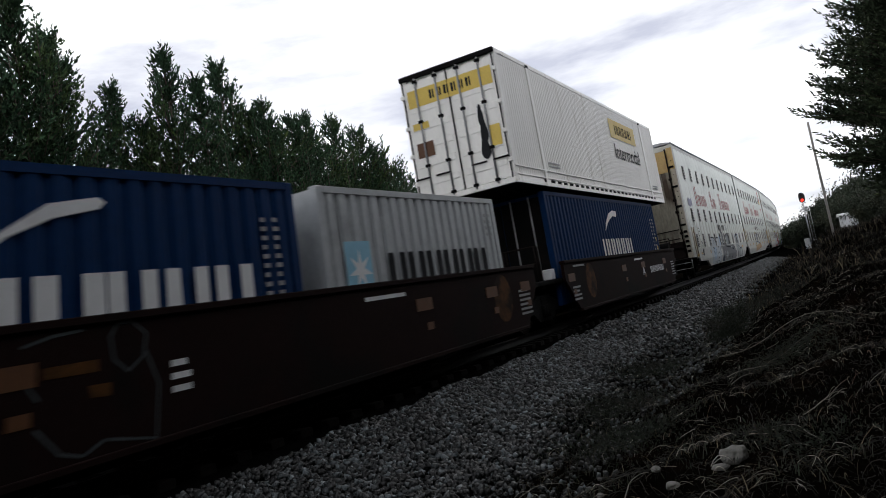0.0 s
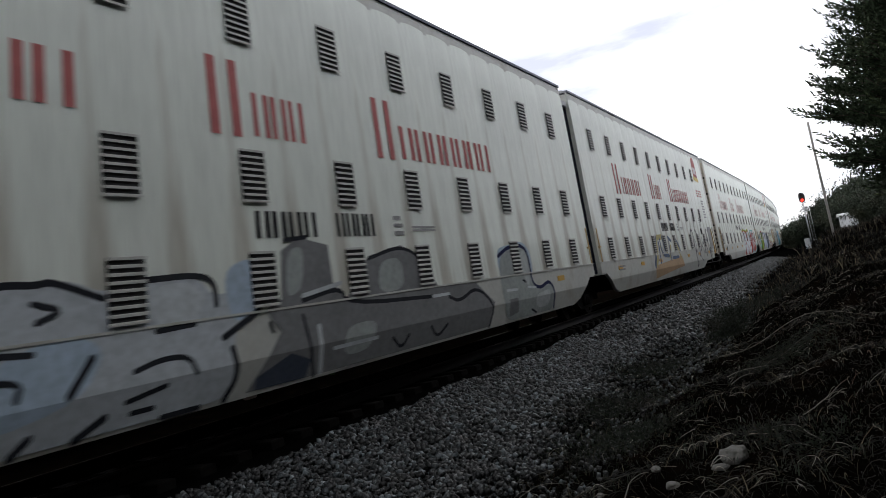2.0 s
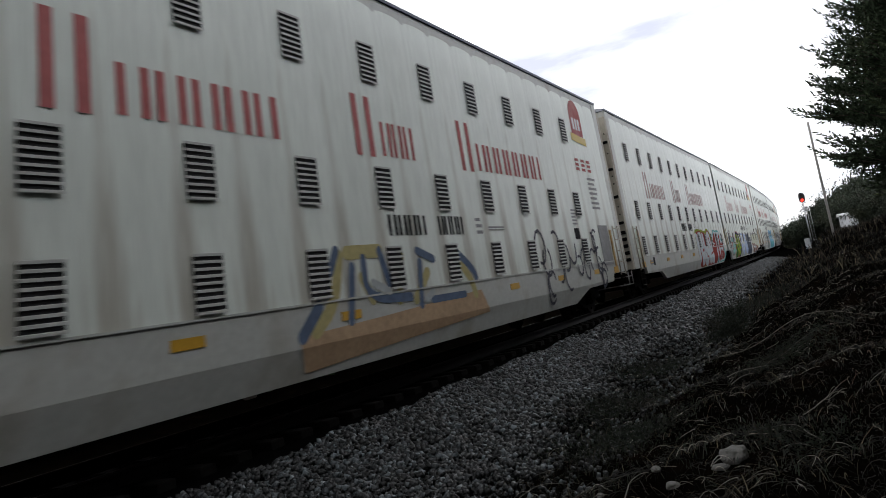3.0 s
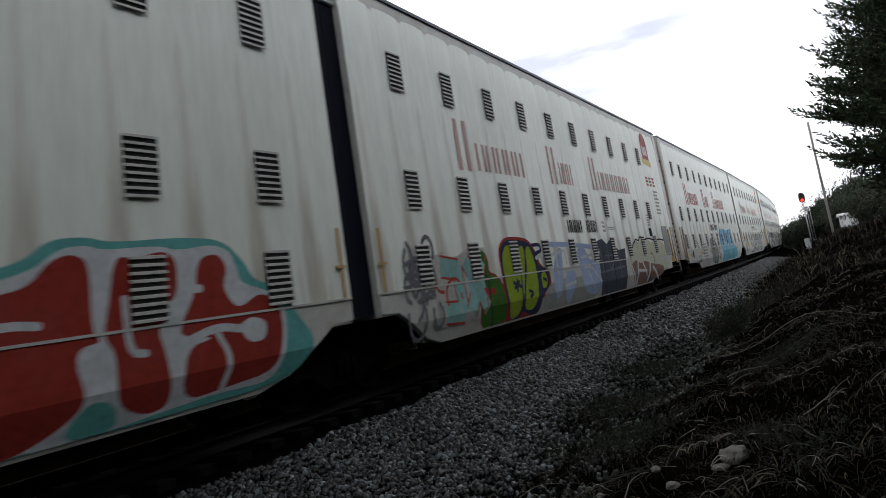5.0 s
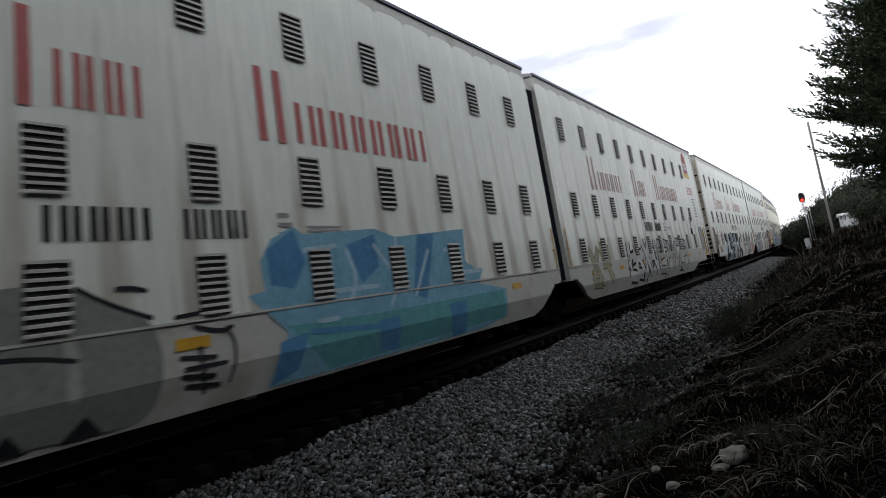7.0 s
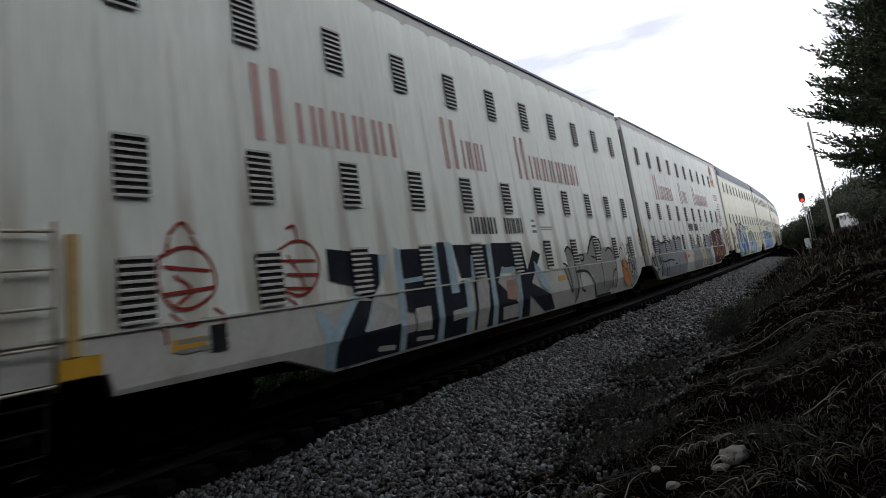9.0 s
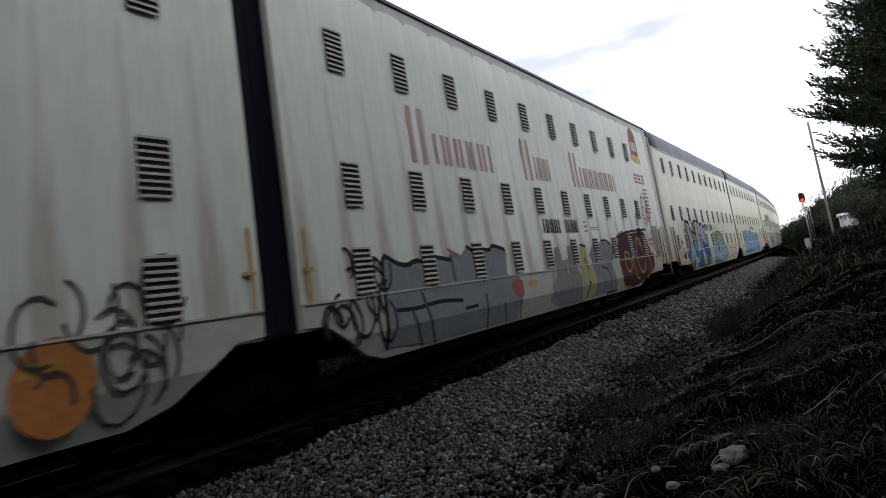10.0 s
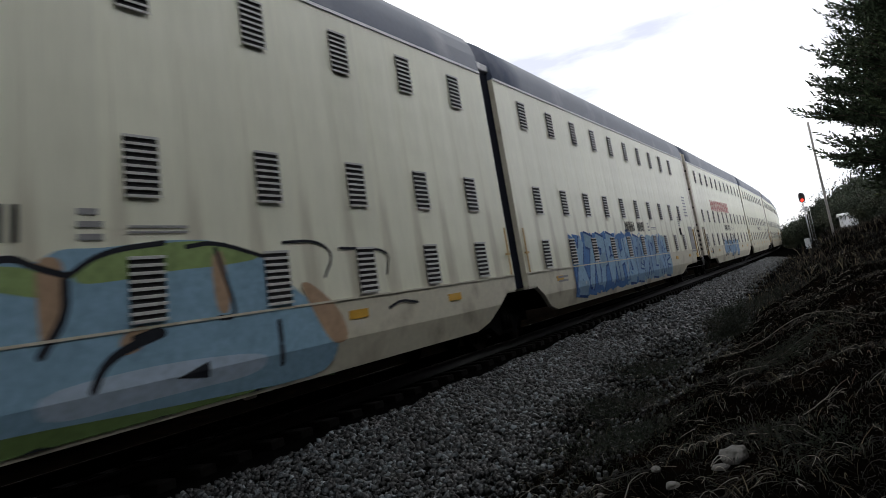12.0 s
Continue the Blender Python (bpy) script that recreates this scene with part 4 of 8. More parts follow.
    p.blob(RED_, (8.21, 1.98), (8.49, 2.03), (8.63, 1.87), (8.52, 1.64), (8.73, 1.38), (9.1, 1.56), (9.4, 1.41), (9.44, 1.06), (9.28, 0.64), (8.55, 0.59), (7.9, 0.55), (7.98, 1.07), (8.38, 1.13), (7.99, 1.18), (7.89, 1.25), (8.14, 1.61))
    p.blob(WHITE_, (8.71, 1.21), (8.93, 1.3), (9.18, 1.21), (9.11, 1), (8.85, 1.01))
    p.line(WHITE_, 0.044, (7.98, 1.13), (8.4, 1.24), (8.79, 1.17))
    p.line(WHITE_, 0.038, (7.28, 1.63), (7.31, 1.12), (7.49, 1.09))
    p.line(WHITE_, 0.044, (7.7, 1.43), (7.97, 1.4), (8.03, 1.67), (8.21, 1.66))
    p.line(WHITE_, 0.038, (5.99, 1.48), (6.2, 1.5), (6.43, 1.47))
    p.line(WHITE_, 0.038, (8.39, 1.19), (8.59, 0.87), (8.44, 0.58))
    p.blob(TEAL_, (6.88, 0.76), (7.15, 0.71), (7.22, 0.46), (6.61, 0.47))
    p.done(u, "red graffiti letters with white outline and teal edge")


def paint_green_row(u):
    p = SprayPiece()
    p.blob(RED_, (-7.72, 1.92), (-7.15, 1.93), (-6.99, 1.69), (-7.04, 1.46), (-6.72, 1.4), (-6.43, 1.15), (-6.39, 0.85), (-6.46, 0.46), (-6.8, 0.46), (-7.16, 0.46), (-7.69, 0.46))
    p.blob(GREEN_, (-7.68, 1.87), (-7.15, 1.89), (-7.04, 1.69), (-7.09, 1.43), (-6.77, 1.36), (-6.51, 1.16), (-6.44, 0.86), (-6.48, 0.49), (-6.8, 0.46), (-7.16, 0.46), (-7.65, 0.46))
    p.line(RED_, 0.062, (-7.34, 1.09), (-6.93, 1.09))
    p.line(INK_, 0.025, (-7.43, 1.42), (-7.11, 1.41), (-7.16, 0.91))
    p.line(INK_, 0.025, (-7.42, 0.96), (-7.16, 0.91), (-7.12, 0.46))
    p.done(u, "dark green graffiti letter with red edge")
    p = SprayPiece()
    p.blob(RED_, (-6.48, 1.85), (-6.17, 2.09), (-5.71, 2.13), (-4.79, 2.08), (-4.44, 1.79), (-4.3, 1.46), (-3.78, 1.35), (-3.79, 1.02), (-4.17, 0.78), (-4.49, 0.77), (-4.72, 0.46), (-5.23, 0.46), (-5.72, 0.46), (-6.32, 0.46), (-6.54, 0.46), (-6.58, 0.7), (-6.45, 1.25))
    p.blob(NAVY_, (-6.41, 1.79), (-6.14, 2.04), (-5.71, 2.07), (-4.8, 2.01), (-4.5, 1.76), (-4.42, 1.45), (-3.9, 1.36), (-3.86, 1.08), (-4.16, 0.89), (-4.42, 0.84), (-4.65, 0.46), (-5.22, 0.46), (-5.63, 0.6), (-5.77, 0.46), (-6.3, 0.46), (-6.4, 0.85), (-6.41, 1.34))
    p.blob(OLIVE_, (-6.33, 1.68), (-6.15, 1.92), (-5.86, 1.96), (-5.49, 1.89), (-5.49, 1.45), (-5.59, 0.97), (-5.68, 0.64), (-5.85, 0.52), (-6.25, 0.46), (-6.31, 0.84), (-6.34, 1.33))
    p.blob(OLIVE_, (-5.43, 1.91), (-5.12, 1.93), (-5.16, 1.59), (-5.42, 1.05), (-5.57, 0.75), (-5.43, 1.44))
    p.blob(OLIVE_, (-5.05, 1.85), (-4.81, 1.93), (-4.62, 1.66), (-4.59, 1.12), (-4.75, 0.75), (-5, 0.57), (-5.34, 0.56), (-5.52, 0.69), (-5.35, 1.04), (-5.09, 1.47))
    p.blob(OLIVE_, (-4.36, 1.29), (-4.06, 1.32), (-4, 1.11), (-4.16, 0.96), (-4.4, 0.96))
    p.line(NAVY_, 0.038, (-5.95, 1.18), (-5.59, 1.08))
    p.line(NAVY_, 0.038, (-5.75, 1.22), (-5.81, 1.01))
    p.line(NAVY_, 0.038, (-5.92, 1.07), (-5.65, 1.18))
    p.line(NAVY_, 0.038, (-5.2, 0.97), (-4.94, 0.9), (-5.18, 0.84))
    p.line(NAVY_, 0.038, (-4.25, 1.17), (-4.1, 1.12))
    p.line(NAVY_, 0.041, (-4.6, 1.92), (-4.18, 1.94), (-4.06, 1.8), (-4.49, 1.73))
    p.line(WHITE_, 0.041, (-4.5, 1.63), (-4.07, 1.7))
    p.done(u, "lime green bubble letters with dark blue outline")
    p = SprayPiece()
    p.blob(STONE_, (-4.45, 0.79), (-3.73, 1.08), (-2.04, 1.07), (0.1, 1.04), (-0.08, 0.46), (-2.22, 0.46), (-4.41, 0.46))
    p.blob(PBLUE_, (-3.58, 1.33), (-2.96, 1.86), (-2.68, 1.77), (-3.21, 0.67), (-3.65, 0.67))
    p.blob(PBLUE_, (-2.86, 1.23), (-1.92, 1.26), (-2.16, 0.89), (-2.53, 0.46), (-2.94, 0.56))
    p.blob(PBLUE_, (-1.65, 1.76), (-0.92, 1.82), (-0.7, 1.42), (0.29, 1.49), (-0.06, 0.47), (-1.49, 0.66), (-1.49, 1.22))
    p.line(WHITE_, 0.038, (-3.68, 1.65), (-2.68, 1.75))
    p.line(WHITE_, 0.038, (-3.15, 1.79), (-3.24, 1.23))
    p.line(WHITE_, 0.038, (-1.32, 1.54), (-0.47, 1.58), (0.34, 1.63))
    p.line(WHITE_, 0.038, (-1.16, 1.28), (-0.57, 1.28), (0.08, 0.86))
    p.line(WHITE_, 0.032, (-2.86, 0.91), (-2.07, 0.96))
    p.line(WHITE_, 0.032, (-2.55, 1.76), (-2.52, 1.31), (-2.82, 1.12))
    p.line(WHITE_, 0.032, (-0.94, 1.18), (-0.57, 0.71))
    p.line(PBLUE_, 0.062, (-3.58, 1.92), (-1.84, 1.89), (-0.23, 1.79))
    p.done(u, "faded pale blue graffiti letters over beige")
    p = SprayPiece()
    p.patch(SLATE_, (0.2, 1.92), (0.84, 2), (1.22, 1.84), (1.74, 1.98), (2.35, 1.64), (3.17, 1.67), (2.76, 0.46), (0.09, 0.46), (0.11, 1.09))
    p.line(DIM_, 0.038, (0.43, 1.72), (0.53, 1.15))
    p.line(DIM_, 0.038, (1.2, 1.79), (1.13, 1), (1.73, 1.36))
    p.line(DIM_, 0.032, (2.3, 1.54), (2.25, 0.8))
    p.line(DIM_, 0.032, (0.3, 1.07), (2.8, 1.13))
    p.line(DIM_, 0.025, (0.88, 1.51), (1.91, 1.5))
    p.line(INK_, 0.025, (1.7, 1.88), (1.53, 0.56))
    p.line(INK_, 0.025, (0.8, 1.9), (0.51, 0.49))
    p.done(u, "dark slate graffiti letters")
    p = SprayPiece()
    p.patch(BROWN_, (3.51, 1.31), (8.18, 1.14), (8.05, 0.66), (7.17, 0.55), (5.57, 0.47), (3.83, 0.46), (3.55, 0.94))
    p.patch(CREAM_, (3.47, 1.21), (3.98, 1.53), (4.29, 1.8), (4.6, 1.83), (4.78, 1.89), (4.94, 1.82), (5.32, 2), (5.69, 1.85), (6.13, 1.94), (6.93, 1.79), (7.48, 1.89), (8.39, 1.9), (8.98, 1.61), (9.14, 0.96), (8.74, 0.81), (7.55, 0.98), (6.3, 1.07), (5.49, 1.19), (4.77, 1.14), (4.17, 1.26), (3.62, 1.14))
    p.line(WHITE_, 0.07, (3.5, 1.26), (3.73, 0.86), (3.96, 0.46))
    p.line(WHITE_, 0.07, (4.5, 1.25), (4.04, 0.53))
    p.line(WHITE_, 0.062, (5.07, 1.18), (5.42, 0.75))
    p.line(WHITE_, 0.07, (6.16, 1.19), (5.88, 0.81), (5.47, 0.46))
    p.line(WHITE_, 0.062, (6.45, 0.94), (7.17, 0.55))
    p.line(WHITE_, 0.044, (4.35, 0.92), (5.44, 0.87))
    p.line(WHITE_, 0.038, (7.42, 1.06), (8.79, 1.26), (8.97, 0.98))
    p.line(INK_, 0.028, (3.98, 1.59), (4.29, 1.8), (4.45, 1.82), (4.78, 1.96), (5.03, 1.85), (5.33, 2.03), (5.61, 1.96), (6.01, 1.91))
    p.line(INK_, 0.028, (6.01, 1.91), (6.59, 1.96), (7.47, 1.85), (8.39, 1.9), (8.96, 1.84))
    p.line(INK_, 0.025, (6.55, 1.44), (6.94, 1.26), (6.76, 1.01))
    p.patch(SLATE_, (5.46, 0.46), (6.02, 0.72), (6.14, 0.5), (6.94, 0.66), (6.43, 0.52), (5.66, 0.46))
    p.done(u, "cream graffiti letters with black crown over brown")


def paint_blue_row(u):
    p = SprayPiece()
    p.patch(SKY_, (0.76, 1.91), (0.98, 2.17), (1.41, 2.33), (1.61, 2.23), (3.25, 2.3), (3.81, 2.17), (6.16, 2.29), (6.06, 1.7), (6.64, 1.47), (6.46, 1.28), (7.61, 1.1), (7.57, 0.57), (6.45, 0.46), (4.45, 0.46), (1.93, 0.46), (0.79, 0.46), (0.96, 0.81), (1.14, 1.04), (0.84, 1.27), (0.5, 1.52), (0.8, 1.56))
    p.patch(SEA_, (1.11, 1.11), (3.08, 1.07), (7.47, 1.09), (7.47, 0.58), (1.94, 0.48), (1.65, 0.71))
    p.patch(DEEP_, (0.87, 2.04), (1.41, 2.29), (1.6, 1.88), (1.33, 1.55), (0.9, 1.62))
    p.patch(DEEP_, (0.98, 0.94), (1.49, 1), (1.31, 0.57), (0.84, 0.46))
    p.patch(DEEP_, (2.52, 2.07), (3.23, 2.22), (3.25, 1.73), (2.78, 1.52))
    p.patch(DEEP_, (4.48, 2.2), (5.03, 2.22), (4.51, 1.15), (4.12, 1.27))
    p.patch(DEEP_, (3.05, 0.96), (3.64, 0.98), (3.59, 0.5), (3.09, 0.54))
    p.patch(DEEP_, (5.2, 1), (5.82, 1.04), (5.82, 0.47), (5.3, 0.46))
    p.line(PALE_, 0.038, (2.5, 1.99), (2.67, 1.61), (2.48, 1.32))
    p.line(PALE_, 0.038, (3.19, 2.05), (3.54, 1.72))
    p.line(PALE_, 0.038, (4.75, 1.93), (4.2, 1.26))
    p.line(PALE_, 0.038, (5.94, 1.51), (6.66, 1.52))
    p.line(PALE_, 0.032, (1.73, 1.11), (2.12, 1.1))
    p.line(PALE_, 0.032, (2.14, 1.46), (3.18, 1.46))
    p.line(PALE_, 0.038, (3.8, 2.13), (3.8, 1.54), (3.46, 1.16))
    p.line(PALE_, 0.032, (1.57, 2.02), (2.27, 2.07))
    p.line(DEEP_, 0.038, (1.59, 0.99), (3.04, 0.89))
    p.line(PALE_, 0.032, (5.31, 1.92), (5.95, 2), (5.85, 1.42))
    p.done(u, "sky blue graffiti letters fading to sea green")
    p = SprayPiece()
    p.blob(FOG_, (-3.07, 1.72), (-2.55, 1.79), (-2.02, 1.82), (-1.63, 1.74), (-1.19, 1.58), (-0.83, 1.39), (-0.7, 1.06), (-0.76, 0.61), (-0.96, 0.46), (-1.35, 0.46), (-2.03, 0.49), (-2.52, 0.54), (-3, 0.56))
    p.patch(INK_, (-1.76, 0.46), (-1.53, 0.65), (-1.33, 0.46))
    p.patch(INK_, (-2.37, 0.47), (-2.21, 0.65), (-2.03, 0.46))
    p.line(INK_, 0.025, (-1.62, 1.76), (-1.3, 1.59), (-0.83, 1.42))
    p.line(STONE_, 0.062, (-2.03, 1.61), (-1.69, 1.39), (-1.65, 0.83))
    p.line(INK_, 0.023, (-2.46, 1.24), (-2.03, 1.21), (-1.64, 1.13))
    p.done(u, "grey bubble letters with dark feet")
    p = SprayPiece()
    p.line(INK_, 0.023, (-0.54, 1.39), (-0.21, 1.41), (0.21, 1.38))
    p.line(INK_, 0.023, (-0.3, 1.27), (0.07, 1.18), (0.23, 1.22))
    p.line(INK_, 0.023, (-0.5, 0.98), (-0.04, 0.93))
    p.line(INK_, 0.023, (-0.45, 0.86), (0.11, 0.85))
    p.line(INK_, 0.023, (-0.25, 1.05), (-0.19, 0.59))
    p.line(INK_, 0.023, (-0.43, 0.69), (0.02, 0.64))
    p.line(INK_, 0.023, (-0.49, 0.79), (-0.06, 0.74))
    p.line(INK_, 0.019, (0.15, 1.22), (0.28, 0.97), (0.16, 0.64))
    p.line(INK_, 0.023, (-1.21, 1.73), (-1.03, 1.73), (-0.88, 1.69))
    p.done(u, "thin black doodle with parallel strokes")


def paint_silver_row(u):
    p = SprayPiece()
    p.blob(SILVER_, (-6.08, 1.75), (-5.23, 1.85), (-4.71, 1.84), (-4.36, 1.84), (-4.04, 1.7), (-3.55, 1.79), (-2.93, 1.81), (-2.66, 1.53), (-2.04, 1.73), (-1.91, 1.4), (-2.46, 1.16), (-2.39, 0.74), (-2.54, 0.48), (-3.07, 0.46), (-4.04, 0.46), (-4.72, 0.46), (-5.2, 0.46), (-5.97, 0.46))
    p.blob(MIST_, (-2.54, 1.82), (-2.1, 1.98), (-1.76, 1.78), (-2.01, 1.35), (-2.45, 1.22))
    p.blob(WHITE_, (-3.53, 1.71), (-3.01, 1.76), (-2.77, 1.54), (-3.13, 1.24), (-3.49, 1.34))
    p.blob(MIST_, (-5.22, 1.13), (-4.42, 1.4), (-4.01, 1.2), (-4.29, 0.78), (-5.21, 0.61))
    p.line(INK_, 0.033, (-5.39, 1.76), (-4.98, 1.84), (-4.66, 1.81), (-4.56, 1.85), (-4.04, 1.65))
    p.line(INK_, 0.033, (-3.55, 1.79), (-2.93, 1.81), (-2.67, 1.74), (-2.66, 1.47))
    p.line(INK_, 0.038, (-2.59, 1.11), (-2.01, 1.35))
    p.line(INK_, 0.038, (-2.48, 0.98), (-2.4, 0.68), (-2.59, 0.46))
    p.line(INK_, 0.028, (-3.73, 0.94), (-3.42, 1.01), (-3.08, 0.99), (-2.99, 0.81))
    p.line(INK_, 0.025, (-3.81, 0.68), (-3.37, 0.75))
    p.line(INK_, 0.025, (-3.75, 0.57), (-3.51, 0.57))
    p.line(INK_, 0.038, (-4.39, 0.84), (-4.17, 1.13))
    p.line(INK_, 0.028, (-5.15, 1.28), (-4.72, 1.24))
    p.line(INK_, 0.028, (-3.46, 1.28), (-2.98, 1.3))
    p.line(INK_, 0.038, (-4.85, 0.46), (-4.72, 0.57))
    p.line(INK_, 0.038, (-4.3, 0.46), (-4.03, 0.59))
    p.line(INK_, 0.025, (-3.4, 0.46), (-2.93, 0.46))
    p.line(INK_, 0.028, (-4.71, 1.66), (-4.42, 1.58), (-4.67, 1.5))
    p.line(INK_, 0.028, (-5.1, 1.07), (-4.81, 1.03), (-4.85, 0.89))
    p.done(u, "silver graffiti letters with black outlines")
    p = SprayPiece()
    p.patch(GREY_, (-2.26, 0.47), (-1.68, 1.06), (-1.92, 1.34), (-1.62, 1.44), (-1.53, 2.03), (-1.19, 2.19), (-0.59, 2.08), (-0.58, 1.57), (-0.33, 1.33), (0.33, 1.9), (1.26, 2.04), (1.85, 1.76), (2.25, 1.34), (3.67, 1.29), (4.34, 0.88), (4.07, 0.46), (2.33, 0.46), (0.24, 0.46), (-1.09, 0.46))
    p.blob(TIN_, (-1.43, 2.03), (-1.1, 2.09), (-1.2, 1.54), (-1.53, 1.43))
    p.blob(TIN_, (0.59, 1.81), (1.21, 1.87), (1.23, 1.37), (0.47, 1.34))
    p.blob(TIN_, (-0.4, 0.98), (0.38, 1), (0.15, 0.61), (-0.49, 0.59))
    p.patch(SLATE_, (-2.12, 0.6), (-1.53, 0.79), (-1.15, 0.66), (-1.24, 0.46), (-2.13, 0.47))
    p.line(INK_, 0.028, (0.32, 1.86), (1.26, 2.04), (1.86, 1.8))
    p.line(INK_, 0.03, (-1.23, 1.39), (-0.41, 1.51), (-0.34, 1.26), (2.02, 1.18))
    p.line(INK_, 0.025, (-1.85, 1.18), (-1.82, 1.08))
    p.line(INK_, 0.028, (-1.26, 1.21), (-1.09, 0.46))
    p.line(INK_, 0.03, (2.57, 1.13), (2.93, 1.01), (3.66, 1.24), (4.32, 0.83), (4.09, 0.46))
    p.line(INK_, 0.028, (-1.45, 2.16), (-1.03, 2.19))
    p.line(WHITE_, 0.028, (-1.22, 1.45), (-0.4, 1.56))
    p.line(WHITE_, 0.038, (-0.97, 1.04), (-0.95, 0.48))
    p.line(WHITE_, 0.025, (-0.69, 0.73), (0.32, 0.74))
    p.line(WHITE_, 0.025, (2.02, 1.18), (2.58, 1.18))
    p.line(INK_, 0.025, (0.73, 0.68), (0.98, 0.49), (1.19, 0.67))
    p.line(INK_, 0.025, (1.87, 0.71), (2.08, 0.51), (2.42, 0.69))
    p.done(u, "grey graffiti letters with black outlines")
    p = SprayPiece()
    p.blob(MIST_, (4.77, 1.68), (4.86, 1.9), (5.44, 1.96), (6.15, 2.03), (6.52, 1.8), (6.47, 1.15), (4.77, 1.21))
    p.blob(TIN_, (4.83, 1.72), (5.44, 1.89), (5.78, 1.94), (6.2, 1.87), (6.42, 1.75), (6.39, 1.05), (6.8, 0.97), (7.35, 1.09), (7.62, 0.93), (7.56, 0.46), (6.96, 0.46), (5.71, 0.46), (4.9, 0.46), (4.73, 1.05))
    p.blob(BRIGHT_, (5.95, 1.83), (6.26, 1.81), (6.29, 1.28), (6.14, 1.04), (5.97, 1.22))
    p.blob(BRIGHT_, (6.44, 0.84), (7.01, 0.91), (7.33, 0.92), (7.28, 0.57), (6.49, 0.57))
    p.patch(GREY_, (5.03, 0.87), (5.46, 0.87), (5.5, 0.59), (5.03, 0.53))
    p.line(NAVY_, 0.038, (4.82, 1.74), (5.09, 1.83), (5.39, 1.91), (6.01, 1.93))
    p.line(NAVY_, 0.038, (6.01, 1.93), (6.32, 1.84), (6.39, 1.48), (6.36, 1.09), (6.8, 0.97), (7.27, 1.1), (7.55, 1), (7.6, 0.75), (7.56, 0.49))
    p.line(WHITE_, 0.025, (4.99, 1.05), (5.52, 1.04))
    p.line(INK_, 0.025, (5.88, 1.21), (6, 1.16))
    p.line(INK_, 0.025, (6.23, 0.57), (6.48, 0.49))
    p.line(WHITE_, 0.025, (6.08, 1.05), (6.52, 1.01))
    p.done(u, "pale graffiti letters with dark blue outline")


def paint_yellow_row(u):
    p = SprayPiece()
    p.patch(ORANGE_, (-4.31, 0.95), (-2.25, 1.02), (0.93, 1.16), (1.19, 0.73), (-2.06, 0.6), (-4.16, 0.5))
    p.line(STRAW_, 0.1, (-3.96, 0.98), (-3.51, 1.28), (-3.31, 1.92))
    p.line(STRAW_, 0.1, (-3.12, 1.96), (-2.3, 1.97))
    p.line(STRAW_, 0.09, (-2.81, 1.6), (-2.61, 1.28))
    p.line(STRAW_, 0.09, (-1.9, 1.22), (-1.71, 1.87))
    p.line(STRAW_, 0.09, (-1.42, 1.18), (-0.96, 1.58))
    p.line(STRAW_, 0.09, (0.08, 1.81), (0.57, 1.4), (0.68, 1.1))
    p.line(STEEL_, 0.09, (-4.23, 0.94), (-3.85, 1.28))
    p.line(STEEL_, 0.07, (-3.54, 1.71), (-3.36, 2))
    p.line(STEEL_, 0.07, (-3.03, 1.76), (-3.19, 1.03))
    p.line(STEEL_, 0.07, (-2.74, 1.87), (-2.75, 1.29), (-1.57, 1.23))
    p.line(STEEL_, 0.07, (-2.3, 1.97), (-2.13, 1.48))
    p.line(STEEL_, 0.07, (-1.2, 1.94), (-0.71, 1.79))
    p.line(STEEL_, 0.07, (-1.16, 1.76), (-1.28, 1.08))
    p.line(STEEL_, 0.08, (0.11, 1.91), (0.74, 1.54), (0.79, 1.39))
    p.line(STEEL_, 0.06, (-0.92, 1.13), (0.26, 1.13))
    p.line(BRIGHT_, 0.062, (-1.09, 1.15), (-0.87, 1.26))
    p.line(BRIGHT_, 0.062, (-2.56, 1.51), (-2.16, 1.36))
    p.done(u, "yellow and slate graffiti letters over an orange wash")


